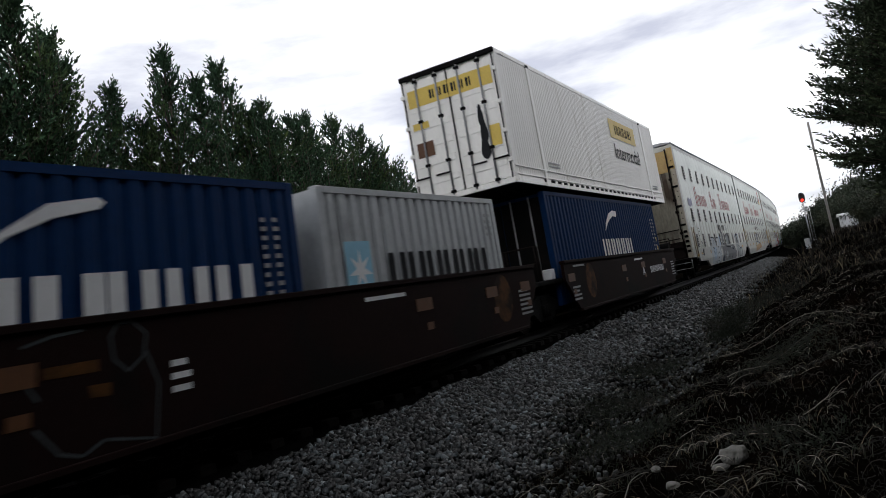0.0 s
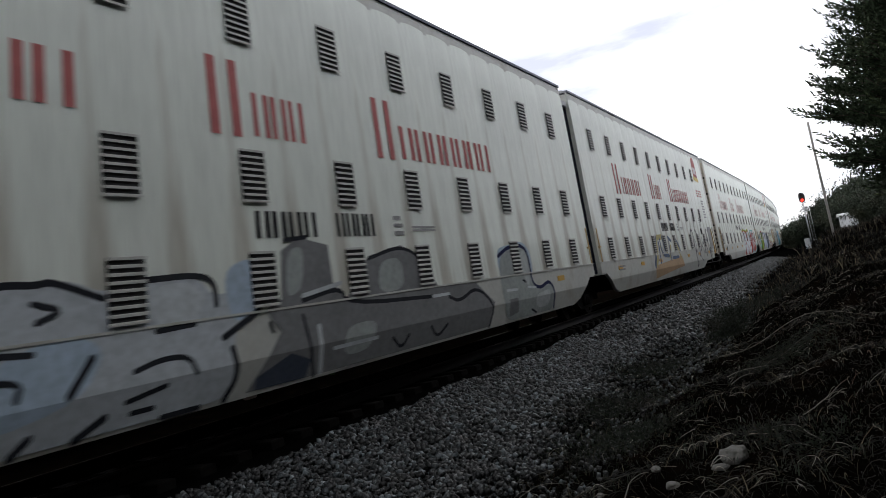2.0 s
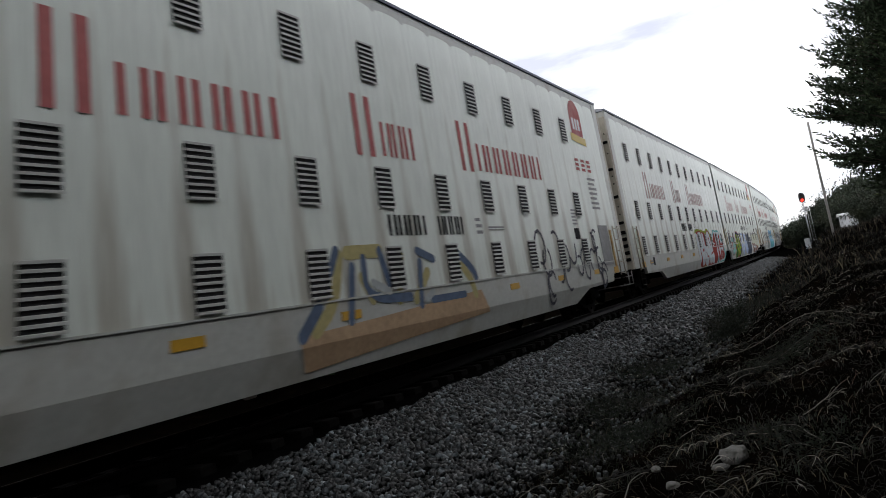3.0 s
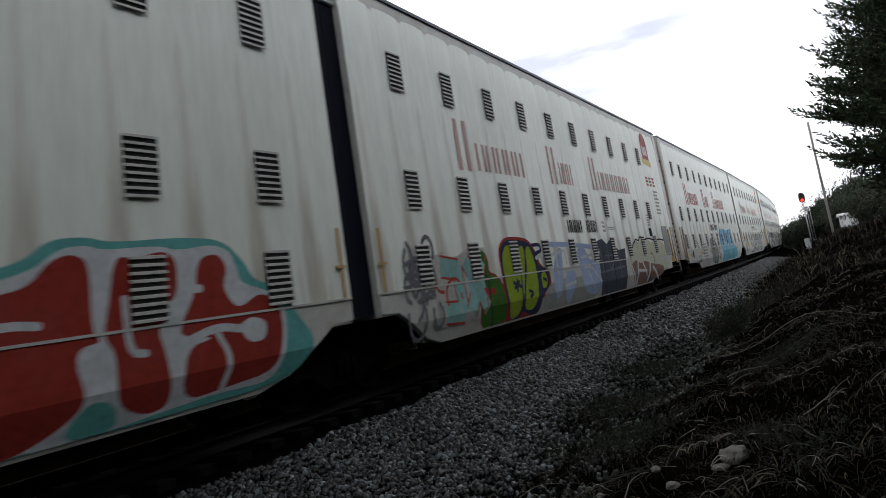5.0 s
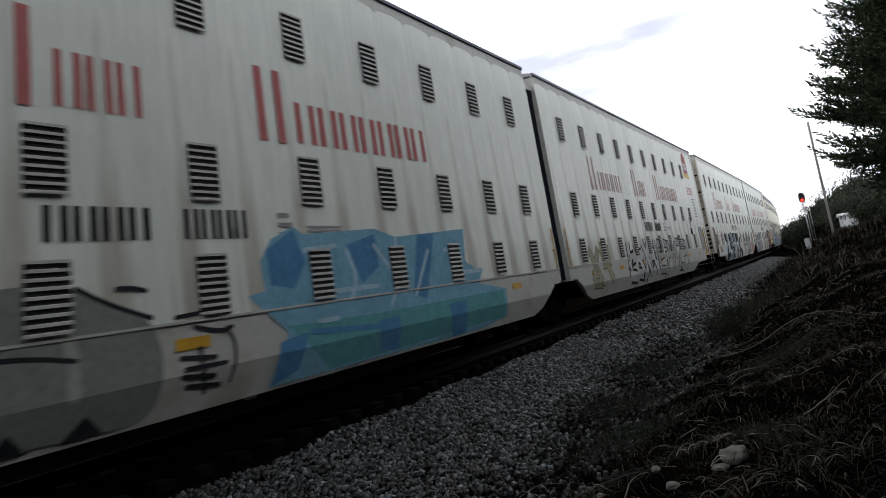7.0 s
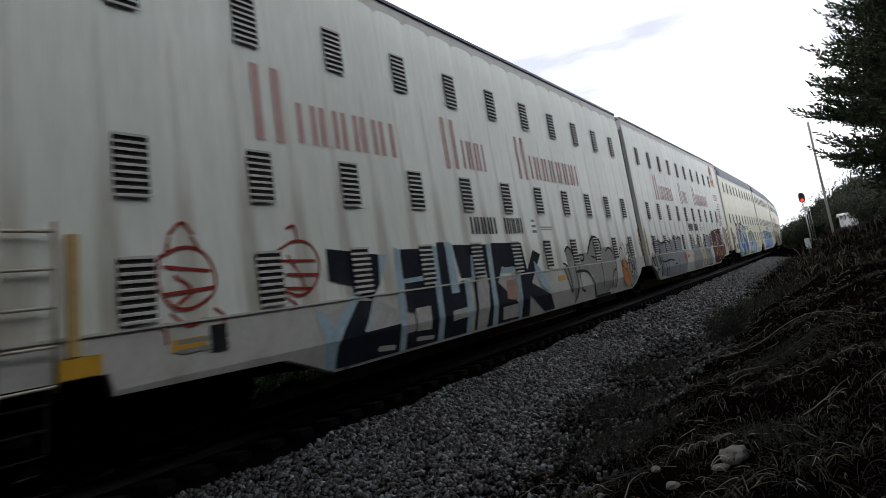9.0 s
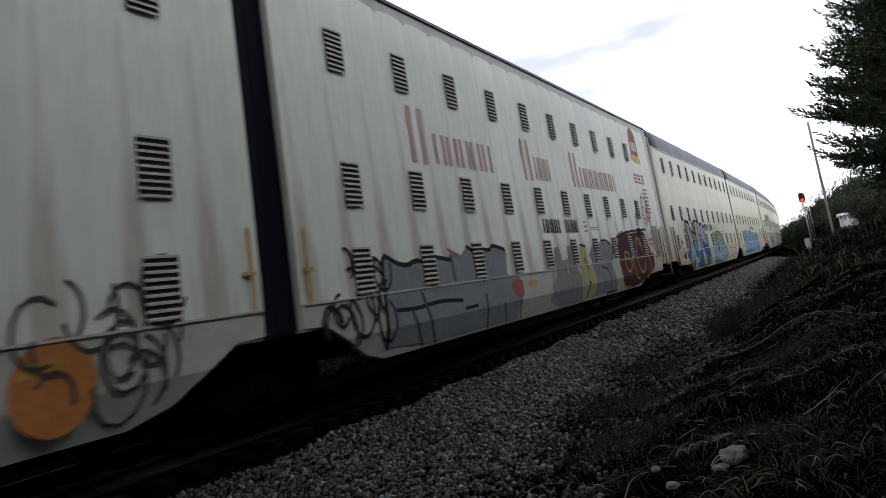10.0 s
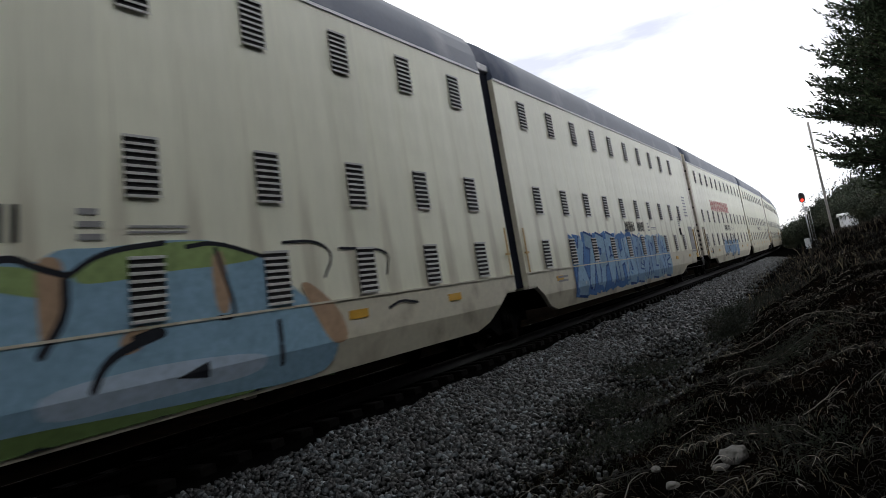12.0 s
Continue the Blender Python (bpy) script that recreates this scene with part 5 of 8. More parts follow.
def paint_block_row(u):
    p = SprayPiece()
    p.patch(BONE_, (-6.59, 1.17), (-5.64, 1.37), (-4.81, 1.05), (-4.83, 0.78), (-6.4, 0.78))
    p.patch(NIGHT_, (-6.43, 2.03), (-5.18, 1.91), (-5.25, 1.48), (-5.49, 1.27), (-5.92, 1.4), (-5.92, 1.5), (-6.44, 1.6))
    p.patch(NIGHT_, (-5.93, 1.29), (-5.49, 1.26), (-5.75, 0.84), (-4.82, 0.86), (-4.83, 0.46), (-5.64, 0.46), (-6.43, 0.46), (-6.38, 0.74))
    p.patch(FROST_, (-6.76, 1.24), (-6.59, 1.17), (-6.45, 0.97), (-5.92, 1.4), (-5.7, 1.4), (-6.4, 0.78), (-6.41, 0.46), (-6.63, 0.47), (-6.63, 0.83), (-6.76, 1.11))
    p.patch(FROST_, (-5.16, 1.91), (-4.97, 1.9), (-5.67, 0.84), (-5.77, 0.86), (-5.25, 1.46))
    p.patch(FROST_, (-4.76, 2.01), (-4.59, 1.97), (-4.67, 0.46), (-4.83, 0.46))
    p.patch(NIGHT_, (-4.57, 1.97), (-3.6, 1.97), (-3.65, 0.46), (-4.65, 0.46), (-4.64, 0.69), (-4.39, 0.7), (-4.39, 0.99), (-4.59, 1.02))
    p.patch(BONE_, (-4.35, 1.04), (-3.88, 1.04), (-3.89, 0.67), (-4.35, 0.69))
    p.patch(FROST_, (-4.61, 1.51), (-3.94, 1.53), (-3.94, 1.45), (-4.6, 1.44))
    p.patch(FROST_, (-3.55, 2), (-3.4, 2), (-3.46, 0.46), (-3.66, 0.46))
    p.line(BONE_, 0.038, (-5.38, 0.57), (-4.99, 0.54))
    p.line(BONE_, 0.032, (-4.32, 0.57), (-3.82, 0.54))
    p.done(u, "black block letters with pale blue edges")
    p = SprayPiece()
    p.patch(NIGHT_, (-3.37, 2.06), (-3.1, 2.06), (-2.97, 1.19), (-2.66, 1.37), (-2.38, 1.35), (-2.44, 0.46), (-3.47, 0.46))
    p.patch(NIGHT_, (-2.82, 2.01), (-2.05, 1.99), (-1.97, 1.76), (-2.18, 1.4), (-2.66, 1.41))
    p.patch(FROST_, (-3.08, 2.06), (-2.85, 2.05), (-2.79, 1.17), (-3.08, 1.17))
    p.patch(BONE_, (-3.14, 0.88), (-2.53, 0.9), (-2.54, 0.73), (-3.14, 0.71))
    p.patch(FROST_, (-2.55, 1.36), (-2.38, 1.35), (-2.44, 0.46), (-2.61, 0.46))
    p.patch(NIGHT_, (-2.05, 1.99), (-1.38, 1.99), (-1.46, 0.46), (-2.28, 0.46), (-2.2, 1.33), (-1.74, 1.64))
    p.patch(BONE_, (-2.07, 1.32), (-1.62, 1.59), (-1.57, 1.2), (-1.77, 0.46), (-2.21, 0.46))
    p.patch(FROST_, (-2.15, 1.81), (-1.77, 1.64), (-2.14, 1.33), (-2.25, 1.37))
    p.patch(FROST_, (-1.42, 1.99), (-1.24, 1.99), (-1.34, 0.46), (-1.52, 0.46))
    p.patch(NIGHT_, (-1.19, 2.01), (-0.21, 2), (-0.18, 1.51), (-0.47, 1.4), (-0.83, 1.54), (-1.14, 1.24), (-0.24, 0.74), (-0.13, 0.46), (-1.28, 0.46))
    p.patch(SALMON_, (-0.75, 1.25), (-0.26, 1.25), (-0.33, 0.83), (-0.81, 0.89))
    p.patch(BONE_, (-1.04, 0.75), (-0.24, 0.76), (-0.26, 0.5), (-1.03, 0.51))
    p.patch(FROST_, (-0.91, 1.51), (-0.27, 1.51), (-0.27, 1.41), (-0.91, 1.4))
    p.patch(FROST_, (-0.16, 2), (0.05, 2), (-0.09, 0.46), (-0.25, 0.46))
    p.patch(NIGHT_, (0.09, 2), (0.34, 1.99), (0.48, 1.15), (1.62, 0.79), (1.91, 0.46), (1.25, 0.46), (0.33, 0.87), (0.37, 0.46), (-0.08, 0.46))
    p.patch(NIGHT_, (0.23, 1.23), (0.94, 1.82), (1.35, 1.71), (0.53, 1.08))
    p.patch(BONE_, (0.55, 0.78), (0.34, 0.46), (0.97, 0.46))
    p.patch(FROST_, (0.9, 1.58), (1.2, 1.4), (1.7, 0.88), (1.24, 0.93), (0.89, 1.33))
    p.done(u, "black block letters with pale blue edges and a salmon notch")
    p = SprayPiece()
    p.patch(MOSS_, (3.04, 1.73), (3.3, 1.86), (3.52, 1.78), (3.48, 1.35), (3.98, 1.61), (4.54, 1.65), (4.82, 1.64), (5.43, 2.12), (6.09, 2.02), (6.18, 1.75), (7.38, 1.75), (7.4, 1.21), (7.16, 0.56), (6.57, 0.63), (6.33, 0.48), (5.27, 0.46), (4.96, 0.73), (4.9, 1.06), (4.28, 1.2), (3.86, 1.09), (3.61, 0.54), (3.36, 0.46), (3.3, 0.73), (3.07, 0.73), (2.76, 1.34), (3.09, 1.41))
    p.line(INK_, 0.028, (3.04, 1.73), (3.3, 1.86), (3.51, 1.74), (3.69, 1.48))
    p.line(INK_, 0.028, (2.78, 1.44), (3.09, 1.38), (3.18, 0.71), (3.08, 0.76), (2.76, 1.34))
    p.line(INK_, 0.028, (3.58, 1.78), (3.66, 0.75), (3.36, 0.46))
    p.line(INK_, 0.025, (3.98, 1.61), (4.53, 1.61), (4.34, 1.43), (4.02, 1.49))
    p.line(INK_, 0.038, (4.82, 1.64), (5.43, 2.12), (6.24, 1.93), (5.95, 1.58))
    p.line(INK_, 0.033, (3.63, 1.19), (4.15, 1.21), (4.69, 1.12), (4.98, 0.81), (5.12, 0.47))
    p.line(INK_, 0.028, (6.52, 1.64), (6.86, 1.77), (7.31, 1.55), (7.36, 1.11))
    p.line(INK_, 0.025, (6.67, 0.62), (6.92, 1.05), (7.36, 1.11), (7.13, 0.61))
    p.line(INK_, 0.025, (5.92, 1.49), (5.83, 0.63))
    p.line(INK_, 0.025, (5.1, 1.54), (5.9, 1.4))
    p.line(INK_, 0.025, (3.91, 1.31), (3.84, 0.73), (4.16, 0.68))
    p.line(INK_, 0.033, (5.26, 0.46), (6.51, 0.46))
    p.line(BONE_, 0.032, (6.86, 0.87), (6.89, 0.68))
    p.line(BONE_, 0.025, (3.33, 1.43), (3.34, 0.93))
    p.done(u, "grey-green graffiti letters with black outline")


def paint_slate_row(u):
    p = SprayPiece()
    p.patch(LEAD_, (-8.93, 1.85), (-8.77, 1.9), (-8.34, 1.7), (-7.91, 1.83), (-7.49, 1.65), (-7.46, 1.84), (-6.87, 1.74), (-6.73, 1.91), (-6.41, 1.79), (-6.08, 1.96), (-5.68, 1.76), (-5.5, 1.94), (-5.1, 1.85), (-4.99, 2.01), (-4.33, 1.86), (-4.47, 1.37), (-3.83, 1.28), (-3.75, 0.96), (-4.17, 0.46), (-5.61, 0.46), (-7.67, 0.46), (-8.96, 0.56), (-8.92, 1.47))
    p.line(INK_, 0.044, (-9.02, 0.57), (-8.96, 1.8), (-8.85, 1.88))
    p.line(INK_, 0.038, (-8.85, 1.88), (-8.34, 1.69), (-7.92, 1.8), (-7.43, 1.68))
    p.line(INK_, 0.038, (-7.5, 1.84), (-6.81, 1.75))
    p.line(RUST_, 0.025, (-6.83, 1.93), (-6.41, 1.8))
    p.line(INK_, 0.038, (-6.08, 1.96), (-5.55, 1.75), (-5.57, 1.94), (-5.1, 1.85), (-5, 1.98), (-4.41, 1.87))
    p.line(INK_, 0.033, (-8.71, 1.06), (-8.1, 1.03), (-7.38, 1.09), (-6.57, 1.03))
    p.line(SLATE_, 0.038, (-7.91, 1.25), (-7.78, 0.93), (-7.58, 0.46))
    p.line(SLATE_, 0.038, (-8.27, 1), (-8.01, 0.48))
    p.line(INK_, 0.028, (-6.48, 0.88), (-6, 0.89))
    p.line(INK_, 0.028, (-5.58, 1.06), (-5.59, 0.46))
    p.line(SLATE_, 0.032, (-4.78, 0.82), (-4.72, 0.48))
    p.line(INK_, 0.025, (-3.97, 0.81), (-3.99, 0.46))
    p.line(SLATE_, 0.032, (-6.75, 1.81), (-6.72, 1.39))
    p.line(SLATE_, 0.032, (-5.41, 1.74), (-5.59, 1.29))
    p.blob(RUST_, (-4.38, 1.23), (-3.74, 1.27), (-3.74, 0.87), (-4.21, 0.86))
    p.done(u, "slate grey graffiti letters with dripping black crown")
    p = SprayPiece()
    p.patch(LEAD_, (-1.63, 1.16), (-1.46, 1.82), (-1.19, 1.86), (-1.08, 1.52), (-0.56, 1.53), (-0.53, 1.85), (-0.19, 1.87), (-0.17, 1.37), (0.14, 1.09), (0.15, 0.47), (-0.54, 0.46), (-1.61, 0.46), (-2.15, 0.63), (-1.92, 0.96))
    p.line(TAN_, 0.032, (-1.46, 1.82), (-1.5, 1.61), (-1.82, 1.29), (-1.98, 0.88), (-2.15, 0.65))
    p.line(TAN_, 0.032, (-0.53, 1.82), (-0.61, 1.48), (-0.42, 0.76), (-0.67, 0.52))
    p.line(TAN_, 0.025, (-1.64, 0.91), (-0.63, 0.96))
    p.line(TAN_, 0.032, (-1.19, 1.86), (-1.08, 1.52), (-1.3, 1.32))
    p.line(TAN_, 0.025, (-0.2, 1.84), (-0.04, 1.12), (-0.29, 0.5))
    p.line(BONE_, 0.041, (-0.79, 1.55), (-0.75, 1.2))
    p.patch(LEAD_, (1.12, 1.59), (1.64, 1.89), (2.42, 1.9), (3.31, 1.91), (3.47, 1.61), (3.12, 1.22), (3.45, 0.69), (3.38, 0.46), (2.21, 0.47), (1.13, 0.49), (1.44, 0.93))
    p.patch(BUTTER_, (0.43, 1.8), (0.9, 1.85), (0.93, 1.47), (1.43, 0.87), (1.15, 0.48), (0.51, 0.48), (0.7, 0.89), (0.5, 1.05), (0.37, 0.49), (0.12, 0.47))
    p.line(INK_, 0.032, (0.49, 1.87), (0.89, 1.82))
    p.line(INK_, 0.038, (0.68, 1.49), (0.83, 1.21))
    p.line(INK_, 0.038, (0.8, 0.88), (0.51, 0.51))
    p.line(INK_, 0.032, (2.43, 1.94), (3.01, 1.96), (3.5, 1.74), (3.24, 1.37))
    p.line(INK_, 0.025, (1.88, 1.84), (1.64, 1.34))
    p.line(INK_, 0.025, (2.12, 1.23), (2.78, 1.09), (2.73, 0.62))
    p.line(INK_, 0.025, (2.35, 0.48), (3.39, 0.49))
    p.line(BONE_, 0.025, (1.79, 0.89), (1.84, 0.56))
    p.done(u, "grey letters with tan edge and a pale yellow letter")
    p = SprayPiece()
    p.blob(PLUM_, (4.04, 1.93), (4.43, 2.18), (5.4, 2.11), (6.57, 2.16), (7.93, 2.21), (8.09, 1.59), (8.64, 1.33), (8.42, 0.88), (7.22, 0.63), (5.9, 0.46), (4.11, 0.46), (3.97, 1.14))
    p.line(GOLD_, 0.038, (4.14, 1.84), (4.4, 2.11), (5.02, 2.2))
    p.line(GOLD_, 0.044, (4.01, 1.14), (4.16, 0.49), (5.03, 0.47))
    p.line(GOLD_, 0.038, (4.79, 1.54), (4.58, 1.18), (4.96, 0.87), (5.47, 1.11), (5.21, 1.56), (4.79, 1.54))
    p.line(GOLD_, 0.038, (5.63, 2.14), (5.58, 1.4), (5.76, 0.7), (6.26, 0.66))
    p.line(GOLD_, 0.038, (6.49, 1.97), (6.13, 1.37), (6.48, 0.72), (7.29, 1.08), (7, 1.96), (6.49, 1.97))
    p.line(GOLD_, 0.038, (7.86, 2.06), (7.89, 1.49), (8.61, 1.39))
    p.line(GOLD_, 0.038, (7.22, 0.63), (8.04, 0.85), (7.82, 1.32))
    p.line(INK_, 0.038, (4.19, 2.02), (5.43, 2.19), (8.1, 2.26))
    p.line(SALMON_, 0.025, (4.84, 1.4), (5.11, 1.28))
    p.line(SALMON_, 0.025, (6.58, 1.86), (7.01, 1.69))
    p.done(u, "purple-black bubble letters with yellow outline")


def paint_cream_row(u):
    p = SprayPiece()
    p.blob(ICE_, (-0.36, 1.92), (0.27, 2.06), (0.74, 1.99), (0.95, 2.13), (1.4, 2.12), (2.12, 2.19), (2.82, 2.18), (3.6, 1.96), (4.14, 1.48), (4.91, 1.12), (4.76, 0.46), (3.65, 0.46), (2.05, 0.46), (0.91, 0.46), (0.3, 0.46), (-0.28, 0.46))
    p.blob(LEAF_, (1.07, 1.9), (1.52, 2.12), (2.12, 2.16), (2.82, 2.18), (3.62, 1.96), (2.95, 1.89), (2.17, 1.87), (1.63, 1.81), (1.15, 1.79))
    p.blob(LEAF_, (-0.36, 1.88), (0.27, 2.01), (0.74, 1.97), (1.07, 1.72), (0.83, 1.69), (0.27, 1.82), (-0.35, 1.68))
    p.blob(GRASS_, (-0.29, 0.55), (0.29, 0.65), (2.06, 0.54), (3.67, 0.47), (3.56, 0.46), (2.05, 0.46), (0.91, 0.46), (0.3, 0.46), (-0.28, 0.46))
    p.blob(MIST_, (0.72, 0.92), (2.09, 0.97), (3.54, 0.87), (3.41, 0.64), (2.07, 0.65), (0.82, 0.63))
    p.blob(AMBER_, (0.74, 2.06), (1, 2.05), (1.02, 1.73), (0.93, 1.35), (0.8, 1.27), (0.76, 1.65))
    p.blob(AMBER_, (1.55, 1.27), (1.79, 1.38), (1.95, 1.3), (1.77, 1.12), (1.57, 1.1))
    p.blob(AMBER_, (2.73, 2.02), (2.93, 2.08), (2.99, 1.37), (2.77, 1.37))
    p.blob(AMBER_, (4.17, 1.62), (4.39, 1.61), (4.93, 1.23), (5.09, 0.8), (4.69, 0.77), (4.33, 1.32))
    p.line(INK_, 0.032, (-0.36, 1.92), (0.27, 2.01), (0.54, 2.07), (0.74, 1.97), (1.05, 1.88))
    p.line(INK_, 0.028, (1.05, 1.88), (1.4, 2.09), (2.12, 2.16))
    p.line(INK_, 0.025, (2.41, 2.11), (2.82, 2.16), (3.6, 1.96))
    p.line(INK_, 0.044, (0.8, 1.22), (1.03, 1.53), (1.02, 1.83))
    p.line(INK_, 0.044, (1.28, 0.85), (1.38, 1.04), (1.59, 1.16), (2.05, 1.26))
    p.line(INK_, 0.038, (1.72, 1.24), (2.01, 1.29))
    p.line(INK_, 0.028, (2.8, 1.33), (3.07, 1.31), (2.95, 1.7), (2.81, 2.08))
    p.patch(INK_, (2.2, 0.79), (2.61, 0.9), (2.62, 0.73))
    p.line(INK_, 0.038, (3.73, 1.18), (3.74, 0.96))
    p.line(INK_, 0.038, (3.75, 0.7), (3.73, 0.9))
    p.patch(INK_, (1.88, 0.46), (2.05, 0.47), (2.21, 0.46))
    p.patch(INK_, (3.24, 0.46), (3.39, 0.49), (3.46, 0.46))
    p.patch(INK_, (0.68, 0.46), (0.82, 0.49), (0.96, 0.46))
    p.line(INK_, 0.018, (3.93, 2.13), (4.6, 2.15), (4.93, 1.95), (4.69, 1.66))
    p.line(INK_, 0.018, (5.07, 2.03), (6.35, 1.99), (6.17, 1.62))
    p.line(INK_, 0.018, (6.12, 1.12), (6.46, 1.21), (6.94, 1.13))
    p.done(u, "pale blue graffiti letters with green crowns and orange drips")


def decorate_racks():
    side = 1.6035
    for name, u in NAMED.items():
        cream = name[0] in "EF"
        red = {"A": M_RED, "B": M_REDPALE, "C": M_RED, "D": M_REDPALE}.get(name[0])
        if name in ("B2", "D2", "C2"):
            red = M_REDPALE
        if not cream:
            for y0, y1, z0, z1, n in ((-7.6, -6.95, 3.42, 4.42, 1), (-6.75, -4.20, 3.46, 4.02, 5), (-2.55, -1.95, 3.42, 4.38, 1), (-1.80, -0.75, 3.46, 4.02, 3), (0.95, 1.55, 3.42, 4.40, 1), (1.70, 5.25, 3.46, 4.02, 7)):
                blocks(u, y0, y1, z0, z1, n, red, side, "lettering", "faded red lettering blocks", 0.15, n)
        blocks(u, -1.95, -0.75, 2.19, 2.52, 4, M_MARK, side, "wagon_mark", "black stencilled wagon mark blocks", 0.18, 4)
        blocks(u, -0.35, 0.62, 2.19, 2.52, 4, M_MARK, side, "wagon_mark", "black stencilled wagon mark blocks", 0.18, 5)
        stencil(u, 1.15, 1.42, 2.2, 2.5, 3, M_GREYMARK, side)
        stencil(u, 1.7, 2.45, 2.26, 2.34, 2, M_GREYMARK, side)
        stencil(u, -9.0, -8.3, 1.02, 1.16, 2, M_GREYMARK, side)
        if name[1] == "1":
            part("placard", boxes(((1.596, -8.55, 0.98), (1.606, -8.33, 1.26))), M_MARK, u, "small black notice plate")
        if name[1] == "2":
            # data panel, notice window and the round-topped anniversary shield as plain shapes
            stencil(u, 8.9, 9.65, 2.85, 3.75, 7, M_GREYMARK, side)
            stencil(u, 6.9, 7.3, 2.4, 2.8, 5, M_GREYMARK, side)
            part("placard", boxes(((1.60, 6.95, 2.02), (1.612, 7.3, 2.3))), M_MARK, u, "small black notice plate")
            part("placard", boxes(((1.60, 9.05, 1.25), (1.608, 9.95, 2.38))), M_GREYMARK, u, "grey stained equipment panel")
            if not cream:
                bm = bmesh.new()
                flat(bm, [(8.35, 4.95), (9.35, 4.95), (9.35, 5.55)] + arc(8.85, 5.55, 0.5, 0.45, 0, 180) + [(8.35, 5.55)], side)
                part("emblem", bm, M_RED, u, "round-topped red emblem")
                bm = bmesh.new()
                flat(bm, ((8.2, 4.78), (9.5, 4.70), (9.5, 4.92), (8.2, 5.0)), side + 0.003)
                part("emblem", bm, M_LOGOYELLOW, u, "yellow ribbon of the emblem")
                bm = bmesh.new()
                for k in range(3):
                    rect(bm, 8.52 + 0.24 * k, 8.68 + 0.24 * k, 5.12, 5.46, side + 0.003)
                part("emblem", bm, M_LETTERWHITE, u, "white bars of the emblem")
                for k in range(3):
                    bm = bmesh.new()
                    for j in range(3):
                        rect(bm, 8.1 + 0.52 * k, 8.42 + 0.52 * k, 3.92 + 0.13 * j, 4.0 + 0.13 * j, side)
                    part("emblem", bm, M_RED, u, "small red emblem bars")
    A1, A2, B1, B2, C1, C2, D1, D2, E1, E2, F1, F2 = (NAMED[k] for k in ("A1", "A2", "B1", "B2", "C1", "C2", "D1", "D2", "E1", "E2", "F1", "F2"))
    W_, K_ = (0.62, 0.64, 0.64), (0.02, 0.02, 0.025)
    # first pair: silver and grey letters, blue tags, yellow patch
    bm = bmesh.new()
    flat(bm, [(-9.9, 3.40), (-9.5, 3.33), (-9.1, 3.42), (-8.85, 3.38), (-8.78, 3.62), (-8.95, 3.78), (-9.3, 3.70), (-9.7, 3.80), (-9.95, 3.66)], 1.604)
    part("graffiti", bm, spray((0.44, 0.45, 0.56)), A1, "buffed violet patch")
    scribble(A2, 4.20, 9.00, 0.9, 2.0, (0.10, 0.10, 0.12), 22, 0.035, 15, "black graffiti scrawl")
    # second pair: white letters with red and green edge, big red letters, then a long mixed row
    scribble(B2, -10.20, -9.20, 0.8, 2.0, (0.16, 0.16, 0.18), 14, 0.035, 23, "grey graffiti scrawl")
    graffiti(B2, -9.10, -7.20, 0.6, 1.9, 2, (0.25, 0.48, 0.46), (0.40, 0.06, 0.04), (0.45, 0.45, 0.42), None, 0.28, 0.04, True, 24, label="pale teal graffiti letters with red edge")
    # third pair: tags, grey bubble, blue throw-up, black and white piece
    stencil(C1, -5.6, -4.2, 0.75, 1.55, 6, M_GREYMARK, 1.604)
    graffiti(C2, -9.2, -7.0, 0.6, 1.95, 2, (0.42, 0.40, 0.30), (0.10, 0.12, 0.04), None, (0.5, 0.45, 0.05), 0.18, 0.03, True, 35, label="yellow-green graffiti scrawl")
    graffiti(C2, -5.2, -1.0, 0.55, 2.05, 4, W_, K_, None, K_, 0.24, 0.09, True, 36, label="white block letters with heavy black outline")
    graffiti(C2, -0.8, 5.0, 0.55, 1.9, 5, (0.45, 0.46, 0.45), K_, None, K_, 0.18, 0.05, True, 37, label="white block letters with black outline")
    # fourth pair: red scrawls, black block letters, grey-green letters, purple and yellow
    p = SprayPiece()
    p.line(INK_, 0.018, (-7.13, 1.87), (-6.93, 1.75), (-7.07, 1.59), (-6.52, 1.4))
    p.line(INK_, 0.018, (-6.95, 1.65), (-6.6, 1.59), (-6.54, 1.33))
    p.line(INK_, 0.018, (-7.19, 0.97), (-6.72, 1.02), (-6.4, 0.81), (-7, 0.81))
    p.line(INK_, 0.018, (-7.23, 0.78), (-6.55, 0.72))
    p.line(INK_, 0.018, (-5.74, 1.34), (-5.33, 1.23), (-5.68, 1.02), (-5.9, 1.24))
    p.line(INK_, 0.018, (-5.53, 1.01), (-5.24, 1.26))
    p.done(C1, "small black tags")
    p = SprayPiece()
    p.line(INK_, 0.02, (-8.74, 2.29), (-8.46, 2.33), (-8.35, 2.05), (-8.67, 1.89), (-8.8, 2.06))
    p.line(INK_, 0.02, (-8.7, 2.18), (-8.39, 2.13))
    p.line(INK_, 0.02, (-8.62, 1.67), (-8.07, 1.56), (-8.57, 1.31), (-8.13, 1.24))
    p.line(INK_, 0.018, (-8.46, 1.74), (-8.41, 1.26))
    p.line(INK_, 0.018, (-8.51, 1.27), (-8.2, 1.17))
    p.line(INK_, 0.02, (-8.22, 1.69), (-8.26, 1.29))
    p.done(A1, "black doodle of looped lines")
    p = SprayPiece()
    p.line(RED_, 0.018, (-9.02, 2.25), (-8.84, 2.4), (-8.71, 2.25))
